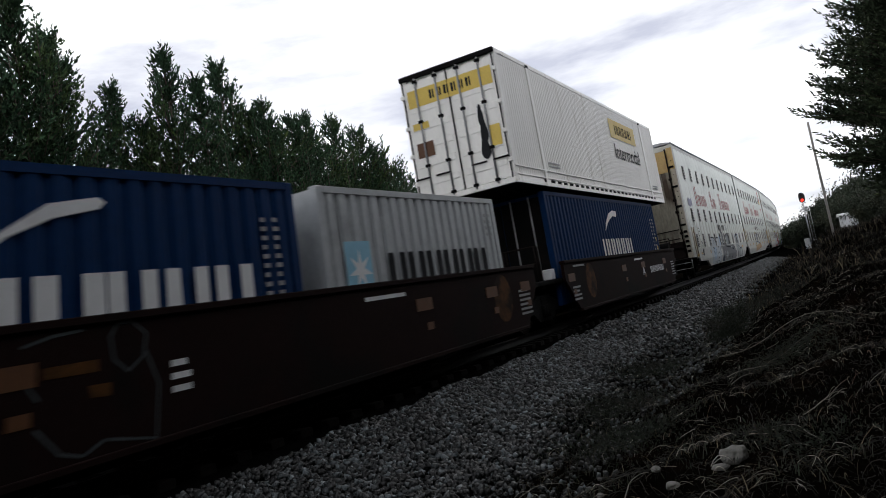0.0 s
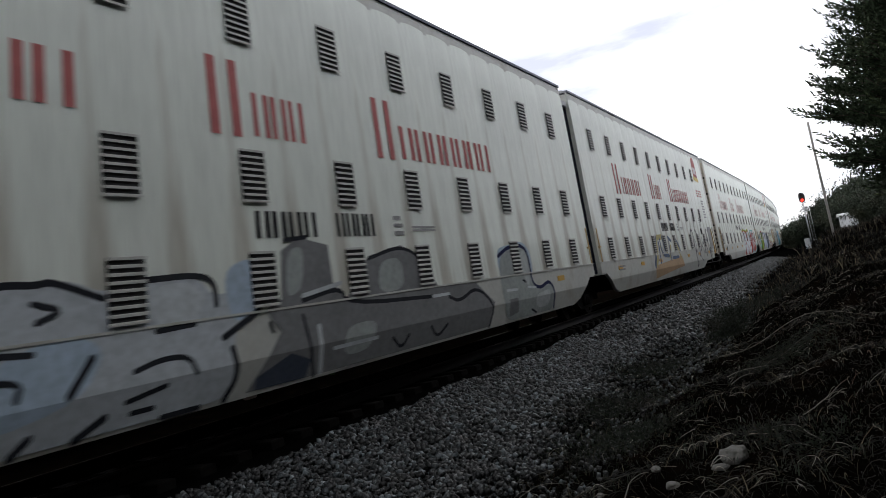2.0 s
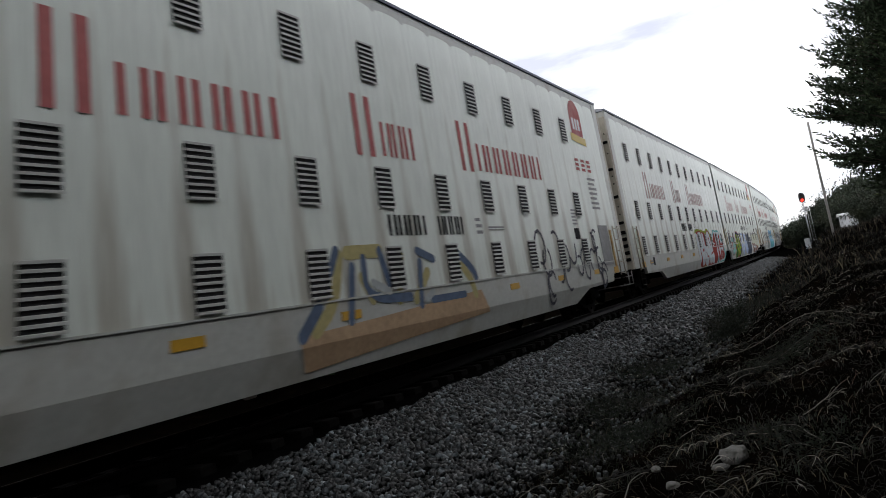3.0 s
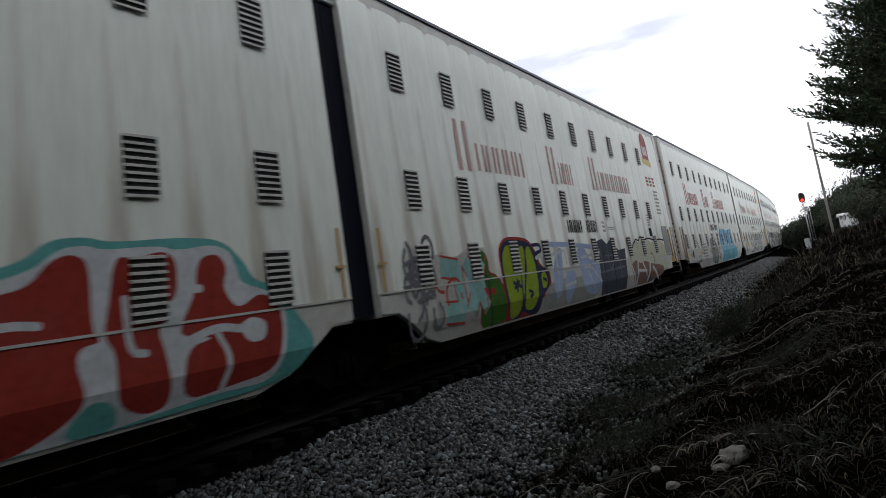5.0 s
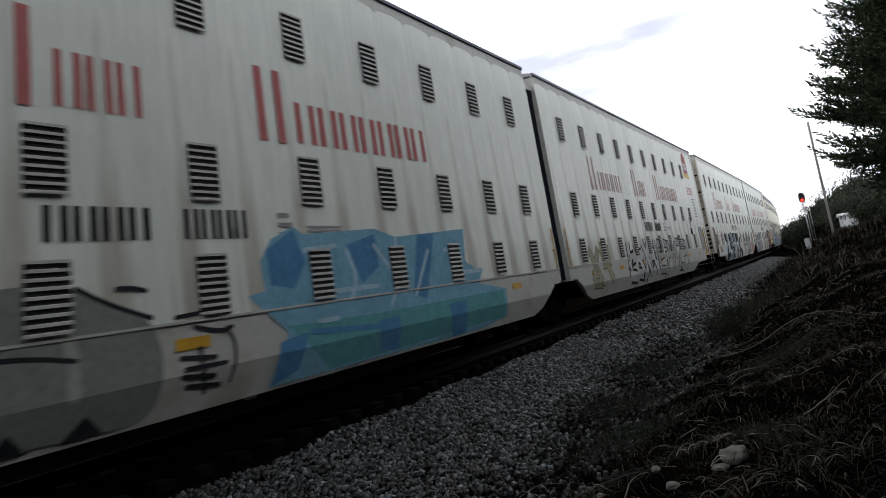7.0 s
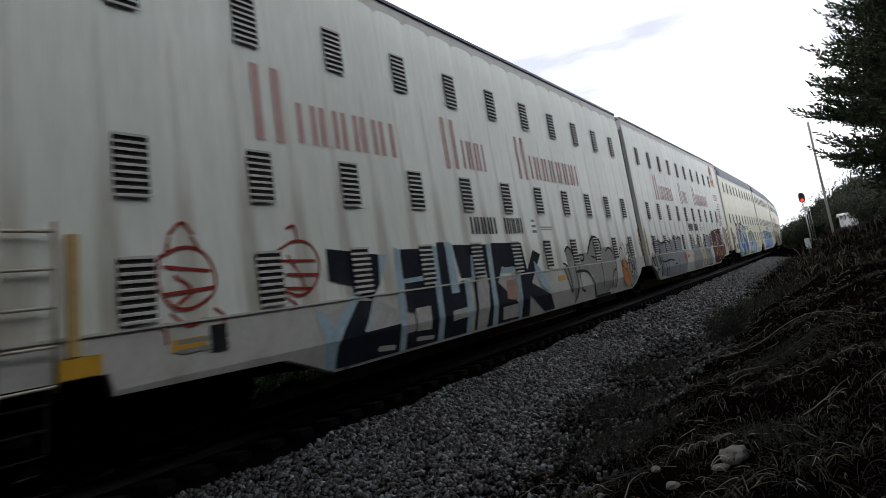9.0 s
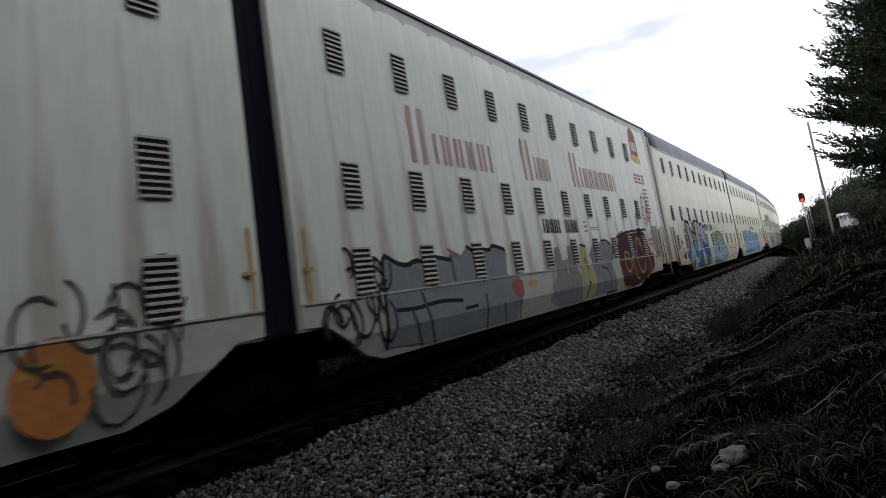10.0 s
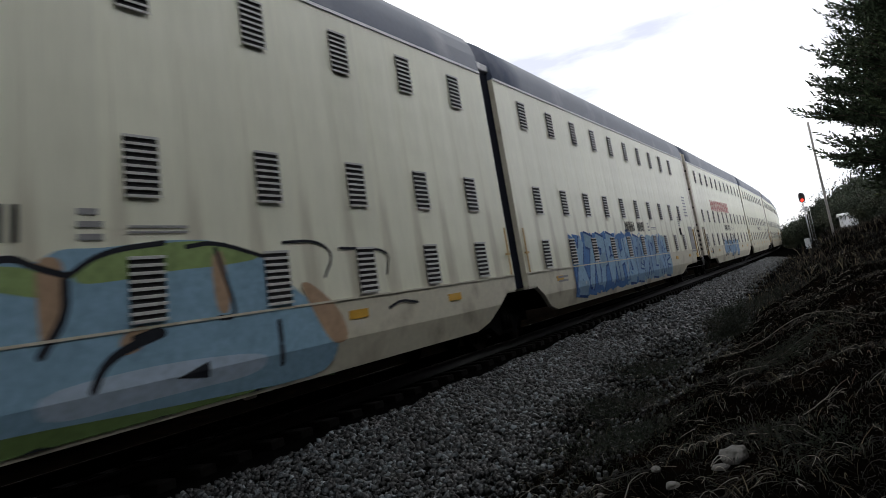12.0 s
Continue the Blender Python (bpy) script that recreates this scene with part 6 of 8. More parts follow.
    p.line(RED_, 0.018, (-9.17, 2.01), (-8.85, 2.13), (-8.51, 2.04), (-8.39, 1.63), (-8.74, 1.45), (-9.04, 1.48), (-9.22, 1.73), (-9.17, 2.01))
    p.line(RED_, 0.018, (-9.11, 1.91), (-8.51, 1.84))
    p.line(RED_, 0.018, (-8.98, 1.81), (-8.71, 1.65), (-8.96, 1.52))
    p.line(RED_, 0.018, (-9.13, 1.63), (-8.47, 1.66))
    p.line(RED_, 0.018, (-9.05, 1.43), (-8.86, 1.27), (-8.61, 1.34))
    p.line(RED_, 0.018, (-9.14, 1.34), (-9.13, 1.15))
    p.line(RED_, 0.018, (-8.47, 1.43), (-8.29, 1.32), (-8.54, 1.09))
    p.line(RED_, 0.018, (-9.03, 2.2), (-9.09, 2.03))
    p.line(RED_, 0.018, (-8.72, 2.2), (-8.63, 2.07))
    p.done(D1, "dark red looped scrawl")
    p = SprayPiece()
    p.line(RED_, 0.018, (-7.4, 2.02), (-7, 2.18), (-6.65, 2.06), (-6.58, 1.7), (-6.93, 1.43), (-7.32, 1.51), (-7.45, 1.8), (-7.4, 2.02))
    p.line(RED_, 0.018, (-7.32, 1.9), (-6.7, 1.88))
    p.line(RED_, 0.018, (-7.27, 1.73), (-6.64, 1.7))
    p.line(RED_, 0.018, (-7.36, 1.57), (-6.79, 1.53))
    p.line(RED_, 0.018, (-7.29, 1.45), (-7.11, 1.33))
    p.line(RED_, 0.018, (-7.18, 2.3), (-7.01, 2.36), (-7, 2.18))
    p.line(RED_, 0.018, (-7.21, 1.96), (-7.01, 1.72), (-6.91, 1.51))
    p.done(D1, "second dark red looped scrawl")
    scribble(D1, 8.10, 9.60, 0.75, 1.7, (0.06, 0.06, 0.06), 16, 0.02, 43)
    bm = bmesh.new()
    flat(bm, arc(8.3, 0.95, 0.4, 0.42, 0, 350, 16), 1.603)
    part("graffiti", bm, spray((0.50, 0.20, 0.07)), D1, "orange painted spot")
    scribble(D2, -10.35, -8.95, 0.9, 2.0, K_, 14, 0.024, 44)
    scribble(D2, 8.25, 9.55, 1.2, 3.6, (0.34, 0.09, 0.12), 16, 0.022, 48, "red graffiti drips")
    # fifth pair: large blue and green piece, blue letters
    BLUE_, ORANGE_, GREEN_ = (0.03, 0.12, 0.36), (0.42, 0.17, 0.07), (0.24, 0.34, 0.09)
    PALE_, ICE_ = (0.30, 0.46, 0.56), (0.46, 0.54, 0.62)
    first = [
        (ORANGE_, [(-8.1, 1.02), (-7.6, 1.02), (-7.5, 1.3), (-8.0, 1.3)]),
        (ORANGE_, [(-7.3, 2.6), (-7.0, 2.65), (-6.8, 1.6), (-7.35, 1.5)]),
        (ORANGE_, [(-5.6, 2.62), (-5.05, 2.6), (-5.0, 1.8), (-5.6, 1.8)]),
        (BLUE_, [(-6.75, 0.48), (-7.9, 1.02), (-7.8, 1.15), (-7.3, 1.5), (-6.7, 1.65), (-5.2, 1.75), (-3.4, 1.75), (-1.6, 1.3), (-1.45, 0.48)]),
        (GREEN_, [(-6.7, 0.5), (-7.35, 0.85), (-7.2, 1.1), (-6.7, 1.35), (-6.3, 0.9), (-6.5, 0.48)]),
        (INK_, [(-6.55, 0.48), (-6.6, 0.9), (-6.0, 1.2), (-5.9, 0.48)]),
        (INK_, [(-7.12, 2.70), (-6.25, 2.64), (-6.15, 1.9), (-6.6, 1.45), (-6.95, 1.5)]),
        (PALE_, [(-7.02, 2.56), (-6.36, 2.50), (-6.1, 1.6), (-5.5, 0.5), (-6.3, 0.5), (-6.72, 1.5)]),
        (ICE_, [(-6.75, 1.6), (-6.5, 1.6), (-6.9, 0.85), (-7.05, 0.85)])]
    first += rim(INK_, [(-6.25, 2.32), (-5.5, 2.08), (-4.95, 2.06), (-4.72, 2.55)], 0.06)
    artwork(E1, first, "large blue graffiti letter with orange haze and dark edge")
    second = [
        (GREEN_, [(-6.25, 2.25), (-5.5, 2.02), (-4.9, 2.0), (-4.6, 2.4), (-4.7, 1.75), (-5.5, 1.7), (-6.1, 1.9)]),
        (BLUE_, [(-5.9, 0.5), (-6.0, 1.75), (-5.35, 1.75), (-4.95, 0.5)]),
        (PALE_, [(-5.7, 0.5), (-5.8, 1.8), (-5.45, 1.78), (-5.2, 0.5)]),
        (GREEN_, [(-5.2, 0.5), (-5.3, 1.6), (-4.9, 1.75), (-4.75, 0.5)]),
        (ICE_, [(-4.85, 2.62), (-4.25, 2.62), (-4.15, 1.95), (-4.35, 1.25), (-5.0, 1.2), (-4.6, 1.95)]),
        (PALE_, [(-4.5, 1.9), (-4.1, 2.0), (-3.9, 1.3), (-4.6, 1.25)]),
        (ICE_, [(-4.05, 2.58), (-3.45, 2.58), (-3.35, 1.6), (-4.05, 1.5)])]
    second += rim(INK_, [(-4.98, 2.2), (-4.85, 2.66), (-4.25, 2.66)], 0.06) + rim(INK_, [(-4.15, 2.0), (-4.05, 2.62), (-3.45, 2.62)], 0.06)
    artwork(E1, second, "white and blue graffiti letters with green arm")
    third = [
        (ICE_, [(-3.3, 2.48), (-2.68, 2.48), (-2.55, 1.5), (-2.25, 0.6), (-3.0, 0.6), (-3.2, 1.6)]),
        (GREEN_, [(-3.15, 1.7), (-2.9, 1.8), (-2.5, 1.0), (-2.6, 0.6), (-2.9, 0.9)]),
        (PALE_, [(-2.5, 2.4), (-2.0, 2.32), (-1.7, 1.35), (-1.45, 1.0), (-2.3, 0.85)]),
        (GREEN_, [(-4.1, 0.48), (-4.05, 0.95), (-3.5, 1.1), (-3.35, 0.48)]),
        (ORANGE_, [(-3.35, 0.48), (-3.25, 1.0), (-2.85, 1.05), (-2.8, 0.48)]),
        (GREEN_, [(-2.2, 0.48), (-2.15, 0.85), (-1.5, 0.95), (-1.3, 0.48)])]
    third += rim(INK_, [(-3.4, 1.6), (-3.32, 2.52), (-2.68, 2.52)], 0.06) + rim(INK_, [(-2.62, 1.4), (-2.55, 2.42), (-2.0, 2.38)], 0.05)
    artwork(E1, third, "pale graffiti letters over blue with orange and green patches")
    p = SprayPiece()
    p.line(NAVY_, 0.023, (-8.87, 1.73), (-8.45, 1.74))
    p.line(NAVY_, 0.023, (-8.85, 1.64), (-8.48, 1.65))
    p.line(NAVY_, 0.023, (-8.77, 1.8), (-8.72, 1.6))
    p.line(NAVY_, 0.023, (-8.61, 1.78), (-8.56, 1.61))
    p.line(NAVY_, 0.023, (-8.6, 1.42), (-8.38, 1.42))
    p.line(NAVY_, 0.023, (-8.54, 1.49), (-8.49, 1.31))
    p.line(NAVY_, 0.023, (-8.71, 1.16), (-8.34, 1.12))
    p.line(NAVY_, 0.023, (-8.68, 1.06), (-8.37, 1.03))
    p.line(NAVY_, 0.023, (-8.63, 1.19), (-8.61, 1))
    p.line(NAVY_, 0.023, (-8.47, 1.17), (-8.42, 0.97))
    p.line(NAVY_, 0.023, (-7.78, 2.2), (-7.35, 2.25))
    p.line(NAVY_, 0.023, (-7.75, 2.11), (-7.4, 2.14))
    p.line(NAVY_, 0.023, (-7.6, 2.27), (-7.58, 2.08))
    p.done(E1, "small dark blue tags")
    stencil(E1, -6.2, -5.5, 0.7, 0.95, 4, M_LETTERWHITE, 1.63, label="white service stencil")
    stencil(E1, -4.05, -3.4, 0.6, 1.3, 7, M_LETTERWHITE, 1.63, label="white service stencil")
    graffiti(E2, -7.70, -1.50, 0.5, 2.2, 6, (0.28, 0.44, 0.60), (0.04, 0.09, 0.25), (0.10, 0.22, 0.48), (0.5, 0.55, 0.6), 0.28, 0.06, True, 54, label="blue block graffiti letters")
    graffiti(E2, -1.50, 4.00, 0.5, 2.1, 5, (0.24, 0.38, 0.56), (0.05, 0.10, 0.26), (0.30, 0.44, 0.55), None, 0.26, 0.06, True, 55, label="blue block graffiti letters")
    graffiti(F1, -4, 3, 0.6, 1.9, 5, (0.2, 0.3, 0.42), K_, None, None, 0.3, 0.05, True, 56, label="dark blue graffiti letters")
    blocks(F1, -6, 1.5, 3.3, 3.9, 9, M_RED, side, "lettering", "red lettering blocks", 0.2, 57)
    paint_silver_row(A1)
    paint_yellow_row(A2)
    paint_red_row(B1)
    paint_green_row(B2)
    paint_blue_row(C1)
    paint_block_row(D1)
    paint_slate_row(D2)
    paint_cream_row(E1)
    # ochre primer across the top of the leading end
    y = -E_END - 0.102
    for x0, x1, z0 in ((-1.34, -0.03, 4.75), (0.03, 1.34, 4.95)):
        part("primer_patch", boxes(((x0, y - 0.004, z0), (x1, y + 0.05, 5.93))), M_TAN, A1, "ochre primer patch on the door")
    part("primer_patch", boxes(((1.37, -E_END - 0.168, 5.05), (1.597, -E_END - 0.03, 6.02))), M_TAN, A1, "ochre primer patch on the corner post")


decorate_racks()


def decorate_boxes():
    s = 1.2245
    # short blue container
    blocks(BOX_BLUE, -2.55, 0.10, 1.15, 1.62, 3, M_LETTERWHITE, s, label="large white lettering blocks", thick=0.19, seed=2)
    blocks(BOX_BLUE, -0.0, 2.15, 1.15, 1.62, 3, M_LETTERWHITE, s, label="large white lettering blocks", thick=0.19, seed=3)
    bm = bmesh.new()
    flat(bm, [(-1.25, 1.78), (-1.02, 2.02), (-0.55, 2.30), (0.0, 2.38), (0.07, 2.33), (0.0, 2.26), (-0.5, 2.16), (-0.95, 1.98)], s)
    part("swoosh", bm, M_LETTERWHITE, BOX_BLUE, "white swoosh")
    for y in (2.32, 2.55):
        stencil(BOX_BLUE, y, y + 0.11, 1.2, 2.2, 9, M_GREYMARK, s)
    # short grey container
    bm = bmesh.new()
    rect(bm, -2.55, -1.88, 1.10, 1.86, s)
    part("logo_square", bm, M_SKYBLUE, BOX_GREY, "pale blue square")
    bm = bmesh.new()
    star = []
    for k in range(14):
        r = 0.31 if k % 2 == 0 else 0.11
        star.append((-2.2 + r * math.sin(math.pi * k / 7), 1.42 + r * 1.05 * math.cos(math.pi * k / 7)))
    flat(bm, star, s + 0.003)
    part("star", bm, M_LETTERWHITE, BOX_GREY, "white star")
    blocks(BOX_GREY, -1.45, 2.30, 1.16, 1.66, 6, M_MARK, s, label="dark lettering blocks", thick=0.18, seed=4)
    for y in (2.42, 2.62):
        stencil(BOX_GREY, y, y + 0.1, 1.9, 2.35, 4, M_GREYMARK, s)
    # long blue container
    blocks(BOX_LONG, -1.7, 1.85, 1.06, 1.60, 6, M_LETTERWHITE, s, label="large white lettering blocks", thick=0.19, seed=5)
    bm = bmesh.new()
    flat(bm, [(-1.15, 1.82), (-0.85, 2.15), (-0.45, 2.40), (0.05, 2.52), (0.50, 2.50), (0.46, 2.31), (0.0, 2.33), (-0.4, 2.22), (-0.8, 2.05)], s)
    part("swoosh", bm, M_LETTERWHITE, BOX_LONG, "white swoosh")
    for y in (5.2, 5.55):
        stencil(BOX_LONG, y, y + 0.14, 1.1, 2.3, 9, M_GREYMARK, s)
    for z in (1.45, 1.1):
        bm = bmesh.new()
        rect(bm, 5.62, 5.74, z, z + 0.14, s + 0.002)
        part("sticker", bm, M_LOGOYELLOW, BOX_LONG, "yellow sticker")
    # blue end's doors are black: the shade of the recess is coloured in
    for sx in (-1, 1):
        d = part("end_door", boxes(((min(sx * 0.01, sx * 1.07), -6.085, 0.16), (max(sx * 0.01, sx * 1.07), -6.03, 2.78)), bevel=0.01), M_BLACK, BOX_LONG, "container door coloured black for its recess shade")
        for x in (0.3, 0.8):
            bm = bmesh.new()
            tube(bm, ((sx * x, -6.11, 0.1), (sx * x, -6.11, 2.82)), 0.024, 8)
            part("lock_rod", bm, M_GREYMARK, d, "worn lock rod")
    # top white container: band, word, pocketed base rail, braces and the doors at its near end
    s = 1.30
    bm = bmesh.new()
    rect(bm, 1.3, 4.9, 2.12, 2.80, s)
    part("logo_band", bm, M_LOGOYELLOW, BOX_TOP, "yellow band")
    blocks(BOX_TOP, 1.95, 4.3, 2.28, 2.62, 6, M_MARK, s + 0.003, label="dark lettering blocks on the band", seed=6)
    cu = bpy.data.curves.new("word", "FONT")
    cu.body, cu.size, cu.extrude = "Intermodal", 0.78, 0.001
    tmp = bpy.data.objects.new("word", cu)
    scene.collection.objects.link(tmp)
    bpy.context.view_layer.update()
    me = bpy.data.meshes.new_from_object(tmp.evaluated_get(bpy.context.evaluated_depsgraph_get()))
    bpy.data.objects.remove(tmp)
    width = max(v.co.x for v in me.vertices)
    me.transform(Matrix.Diagonal((3.55 / width, 1, 1, 1)))
    me.transform(Matrix(((0, 0, 1, s + 0.002), (1, 0, 0, 1.45), (0, 1, 0, 1.38), (0, 0, 0, 1))))
    me.materials.append(M_MARK)
    w = new("lettering", me)
    w.parent = BOX_TOP
    w["label"] = "dark word Intermodal"
    for k in range(26):
        part("base_pocket", boxes(((1.288, -6.3 + k * 0.5, 0.10), (1.302, -6.02 + k * 0.5, 0.17))), M_BLACK, BOX_TOP)
    part("base_rail", boxes(((1.25, -8.15, 0.20), (1.306, 8.15, 0.235)), ((1.25, -8.15, 0.40), (1.308, 8.15, 0.425))), M_BOXWHITE, BOX_TOP, "white base rail with dark pockets")
    for y in (-6.1, 6.1):
        part("stacking_post", boxes(((1.24, y - 0.09, 0.0), (1.307, y + 0.09, 3.19)), bevel=0.01), M_BOXWHITE, BOX_TOP, "stained stacking post")
        part("top_casting", boxes(((1.16, y - 0.1, 3.13), (1.31, y + 0.1, 3.22)), bevel=0.01), M_BLACK, BOX_TOP)
        stencil(BOX_TOP, y + 0.3, y + 1.2, 0.52, 0.66, 2, M_GREYMARK, s)
    e = -8.20
    for sx in (-1, 1):
        x0, x1 = sorted((sx * 0.03, sx * 1.22))
        d = part("door", boxes(((x0, e - 0.03, 0.14), (x1, e + 0.02, 3.08)), bevel=0.008), M_BOXWHITE, BOX_TOP, "white container door with lock rods")
        for k in range(6):
            z = 0.45 + 0.46 * k
            part("door_rib", boxes(((x0 + 0.06, e - 0.045, z), (x1 - 0.06, e - 0.03, z + 0.16)), bevel=0.006), M_BOXWHITE, d)
        for x in (0.30, 0.86):
            bm = bmesh.new()
            tube(bm, ((sx * x, e - 0.065, 0.08), (sx * x, e - 0.065, 3.14)), 0.026, 8)
            part("lock_rod", bm, M_GREYMARK, d, "worn lock rod")
            for z in (0.12, 0.9, 2.0, 3.02):
                part("rod_bracket", boxes(((sx * x - 0.06, e - 0.10, z), (sx * x + 0.06, e - 0.03, z + 0.07)), bevel=0.01), M_BLACK, d)
            part("lock_handle", boxes(((sx * x - 0.02, e - 0.09, 0.62), (sx * x + sx * 0.38, e - 0.066, 0.66)) if sx > 0 else ((sx * x - 0.38, e - 0.09, 0.62), (sx * x + 0.02, e - 0.066, 0.66))), M_BLACK, d)
    part("logo_band", boxes(((-1.12, e - 0.052, 2.42), (1.16, e - 0.047, 2.86))), M_LOGOYELLOW, BOX_TOP, "yellow band across the doors")
    bm = bmesh.new()
    for k in range(6):
        x = -0.52 + 0.2 * k
        box(bm, (x, e - 0.056, 2.53), (x + 0.06, e - 0.053, 2.75))
        box(bm, (x + 0.085, e - 0.056, 2.53), (x + 0.125, e - 0.053, 2.75))
    part("lettering", bm, M_MARK, BOX_TOP, "dark lettering blocks on the band")
    part("sticker", boxes(((0.88, e - 0.05, 0.95), (1.14, e - 0.047, 1.45))), M_LOGOYELLOW, BOX_TOP, "yellow sticker")
    part("sticker", boxes(((-1.08, e - 0.05, 1.15), (-0.62, e - 0.047, 1.52))), M_ORANGE, BOX_TOP, "brown worn sticker")
    part("sticker", boxes(((-1.1, e - 0.05, 1.85), (-0.66, e - 0.047, 2.02))), M_LOGOYELLOW, BOX_TOP, "faded yellow sticker")
    bm = bmesh.new()
    for q, (cx, cz, rx, rz) in enumerate(((0.70, 1.75, 0.07, 0.28), (0.73, 1.35, 0.10, 0.30), (0.70, 0.95, 0.12, 0.26))):
        f = bm.faces.new([bm.verts.new((cx + rx * math.cos(k * 0.4488) * (1 + 0.2 * math.sin(5 * k)), e - 0.049 - 0.0008 * q, cz + rz * math.sin(k * 0.4488))) for k in range(14)])
    part("soot_stain", bm, M_MARK, BOX_TOP, "sooty stain")
    for x in (-1.235, -0.012, 1.215):
        part("door_gasket", boxes(((x, e - 0.052, 0.12), (x + 0.024, e - 0.031, 3.12))), M_BLACK, BOX_TOP)
    for sx in (-1, 1):
        for z in (0.5, 1.2, 1.9, 2.7):
            x0, x1 = sorted((sx * 1.20, sx * 1.31))
            part("door_hinge", boxes(((x0, e - 0.07, z), (x1, e - 0.02, z + 0.10)), bevel=0.012), M_BOXWHITE, BOX_TOP)
    part("door_header", boxes(((-1.29, e - 0.07, 3.15), (1.29, e + 0.05, 3.27)), bevel=0.01), M_BLACK, BOX_TOP)
    part("door_sill", boxes(((-1.29, e - 0.05, 0.0), (1.29, e + 0.05, 0.13)), bevel=0.01), M_BOXWHITE, BOX_TOP)


decorate_boxes()


def decorate_wells():
    s = 1.466
    for w, mid in [(u, m) for u, m in UNITS if u.name.startswith("well_wagon")]:
        o = 24.3 if mid > 20 else 9.05
        bm = bmesh.new()
        cy = (19.5 - 24.3) if mid > 20 else (14.0 - 9.05)
        flat(bm, arc(cy, 0.92, 0.42, 0.47, 0, 350, 18), s)
        part("faded_emblem", bm, M_OCHRE, w, "faded ochre round emblem")
        for y in ((-6.6, -1.5, 1.0, 4.4) if mid > 20 else (-5.2, 1.6, 4.2, 5.9)):
            part("reflector", boxes(((1.462, y, 0.98), (1.470, y + 0.5, 1.18))), M_ORANGE, w, "dull orange reflector plate")
            part("reflector", boxes(((1.462, y + 0.25, 0.66), (1.470, y + 0.45, 0.78))), M_ORANGE, w)
        stencil(w, -6.2, -5.3, 1.33, 1.38, 1, M_GREYMARK, s + 0.036, label="worn white stencil line")
        stencil(w, 0.2, 1.3, 1.26, 1.32, 1, M_LETTERWHITE, s, label="white stencil line")
        stencil(w, 5.75, 6.35, 0.5, 1.02, 6, M_GREYMARK, s, label="white data stencil")
        stencil(w, -6.4, -5.8, 0.5, 0.85, 4, M_GREYMARK, s, label="white data stencil")
        if 0 < mid < 20:
            for pts, q in ((((-4.82, 1.32), (-4.55, 1.38), (-4.27, 1.4)), 0),
                           (((-3.98, 1.31), (-3.9, 1.42), (-3.73, 1.42), (-3.58, 1.29), (-3.62, 1.08), (-3.8, 0.96), (-3.95, 1.09), (-3.98, 1.31)), 1),
                           (((-3.59, 1.11), (-3.46, 0.79), (-3.52, 0.28), (-4.03, 0.39)), 2),
                           (((-4.71, 0.62), (-4.5, 0.38), (-4.29, 0.31), (-4.07, 0.4)), 3),
                           (((-5.01, 1.13), (-4.82, 1.04), (-4.69, 0.86)), 4)):
                bm = bmesh.new()
                stroke(bm, pts, 0.014, s + 0.0005 * q)
                part("graffiti", bm, spray((0.055, 0.065, 0.07)), w, "faint grey outline scrawl")
            for pts in (((-4.66, 1.12), (-4.11, 1.12), (-4.11, 1.01), (-4.64, 1.02)), ((-4.22, 0.9), (-3.99, 0.89), (-3.99, 0.77), (-4.2, 0.79))):
                bm = bmesh.new()
                flat(bm, pts, s)
                part("faded_emblem", bm, M_OCHRE, w, "faded ochre patch")
            stencil(w, -3.3, -3.05, 0.66, 0.98, 3, M_LETTERWHITE, s, label="white stencil bars")
        if mid > 20:
            blocks(w, 2.2, 4.35, 0.76, 0.98, 9, M_LETTERWHITE, s, "wagon_mark", "white stencilled wagon mark blocks", 0.2, 9)
            bm = bmesh.new()
            flat(bm, ((1.05, 0.74), (1.12, 0.74), (1.24, 0.98), (1.18, 1.0)), s)
            flat(bm, ((1.39, 0.74), (1.32, 0.74), (1.18, 1.0), (1.26, 1.0)), s + 0.0006)
            flat(bm, ((1.13, 0.80), (1.31, 0.80), (1.29, 0.84), (1.15, 0.84)), s + 0.0012)
            part("lettering", bm, M_LETTERWHITE, w, "white letter A")
            # brake cylinder on the trailing platform
            bm = bmesh.new()
            tube(bm, ((0.2, 7.75, 1.55), (1.15, 7.75, 1.55)), 0.24, 14)
            part("brake_cylinder", bm, M_BLACK, w, "black air reservoir")


decorate_wells()


# ---- plants ----
def sprigs(points, dirs, rng, length, width, spread, per):
    """Small leaf blades round points of limbs: each a bent four-cornered blade."""
    n = len(points)
    P = np.repeat(points, per, 0)
    D = np.repeat(dirs, per, 0)
    k = len(P)
    D = D + rng.normal(0, spread, (k, 3))
    D /= np.linalg.norm(D, axis=1, keepdims=True) + 1e-9
    P = P + rng.normal(0, 0.7 * length, (k, 3))
    side = np.cross(D, rng.normal(0, 1, (k, 3)))
    side /= np.linalg.norm(side, axis=1, keepdims=True) + 1e-9
    L = (length * rng.uniform(0.5, 1.4, k))[:, None]
    Wd = (width * rng.uniform(0.6, 1.3, k))[:, None]
    V = np.stack([P, P + D * L * 0.55 + side * Wd, P + D * L, P + D * L * 0.55 - side * Wd], 1).reshape(-1, 3)
    base = np.arange(k)[:, None] * 4
    tri = np.concatenate([base + np.array([[0, 1, 2]]), base + np.array([[0, 2, 3]])])
    return V, tri


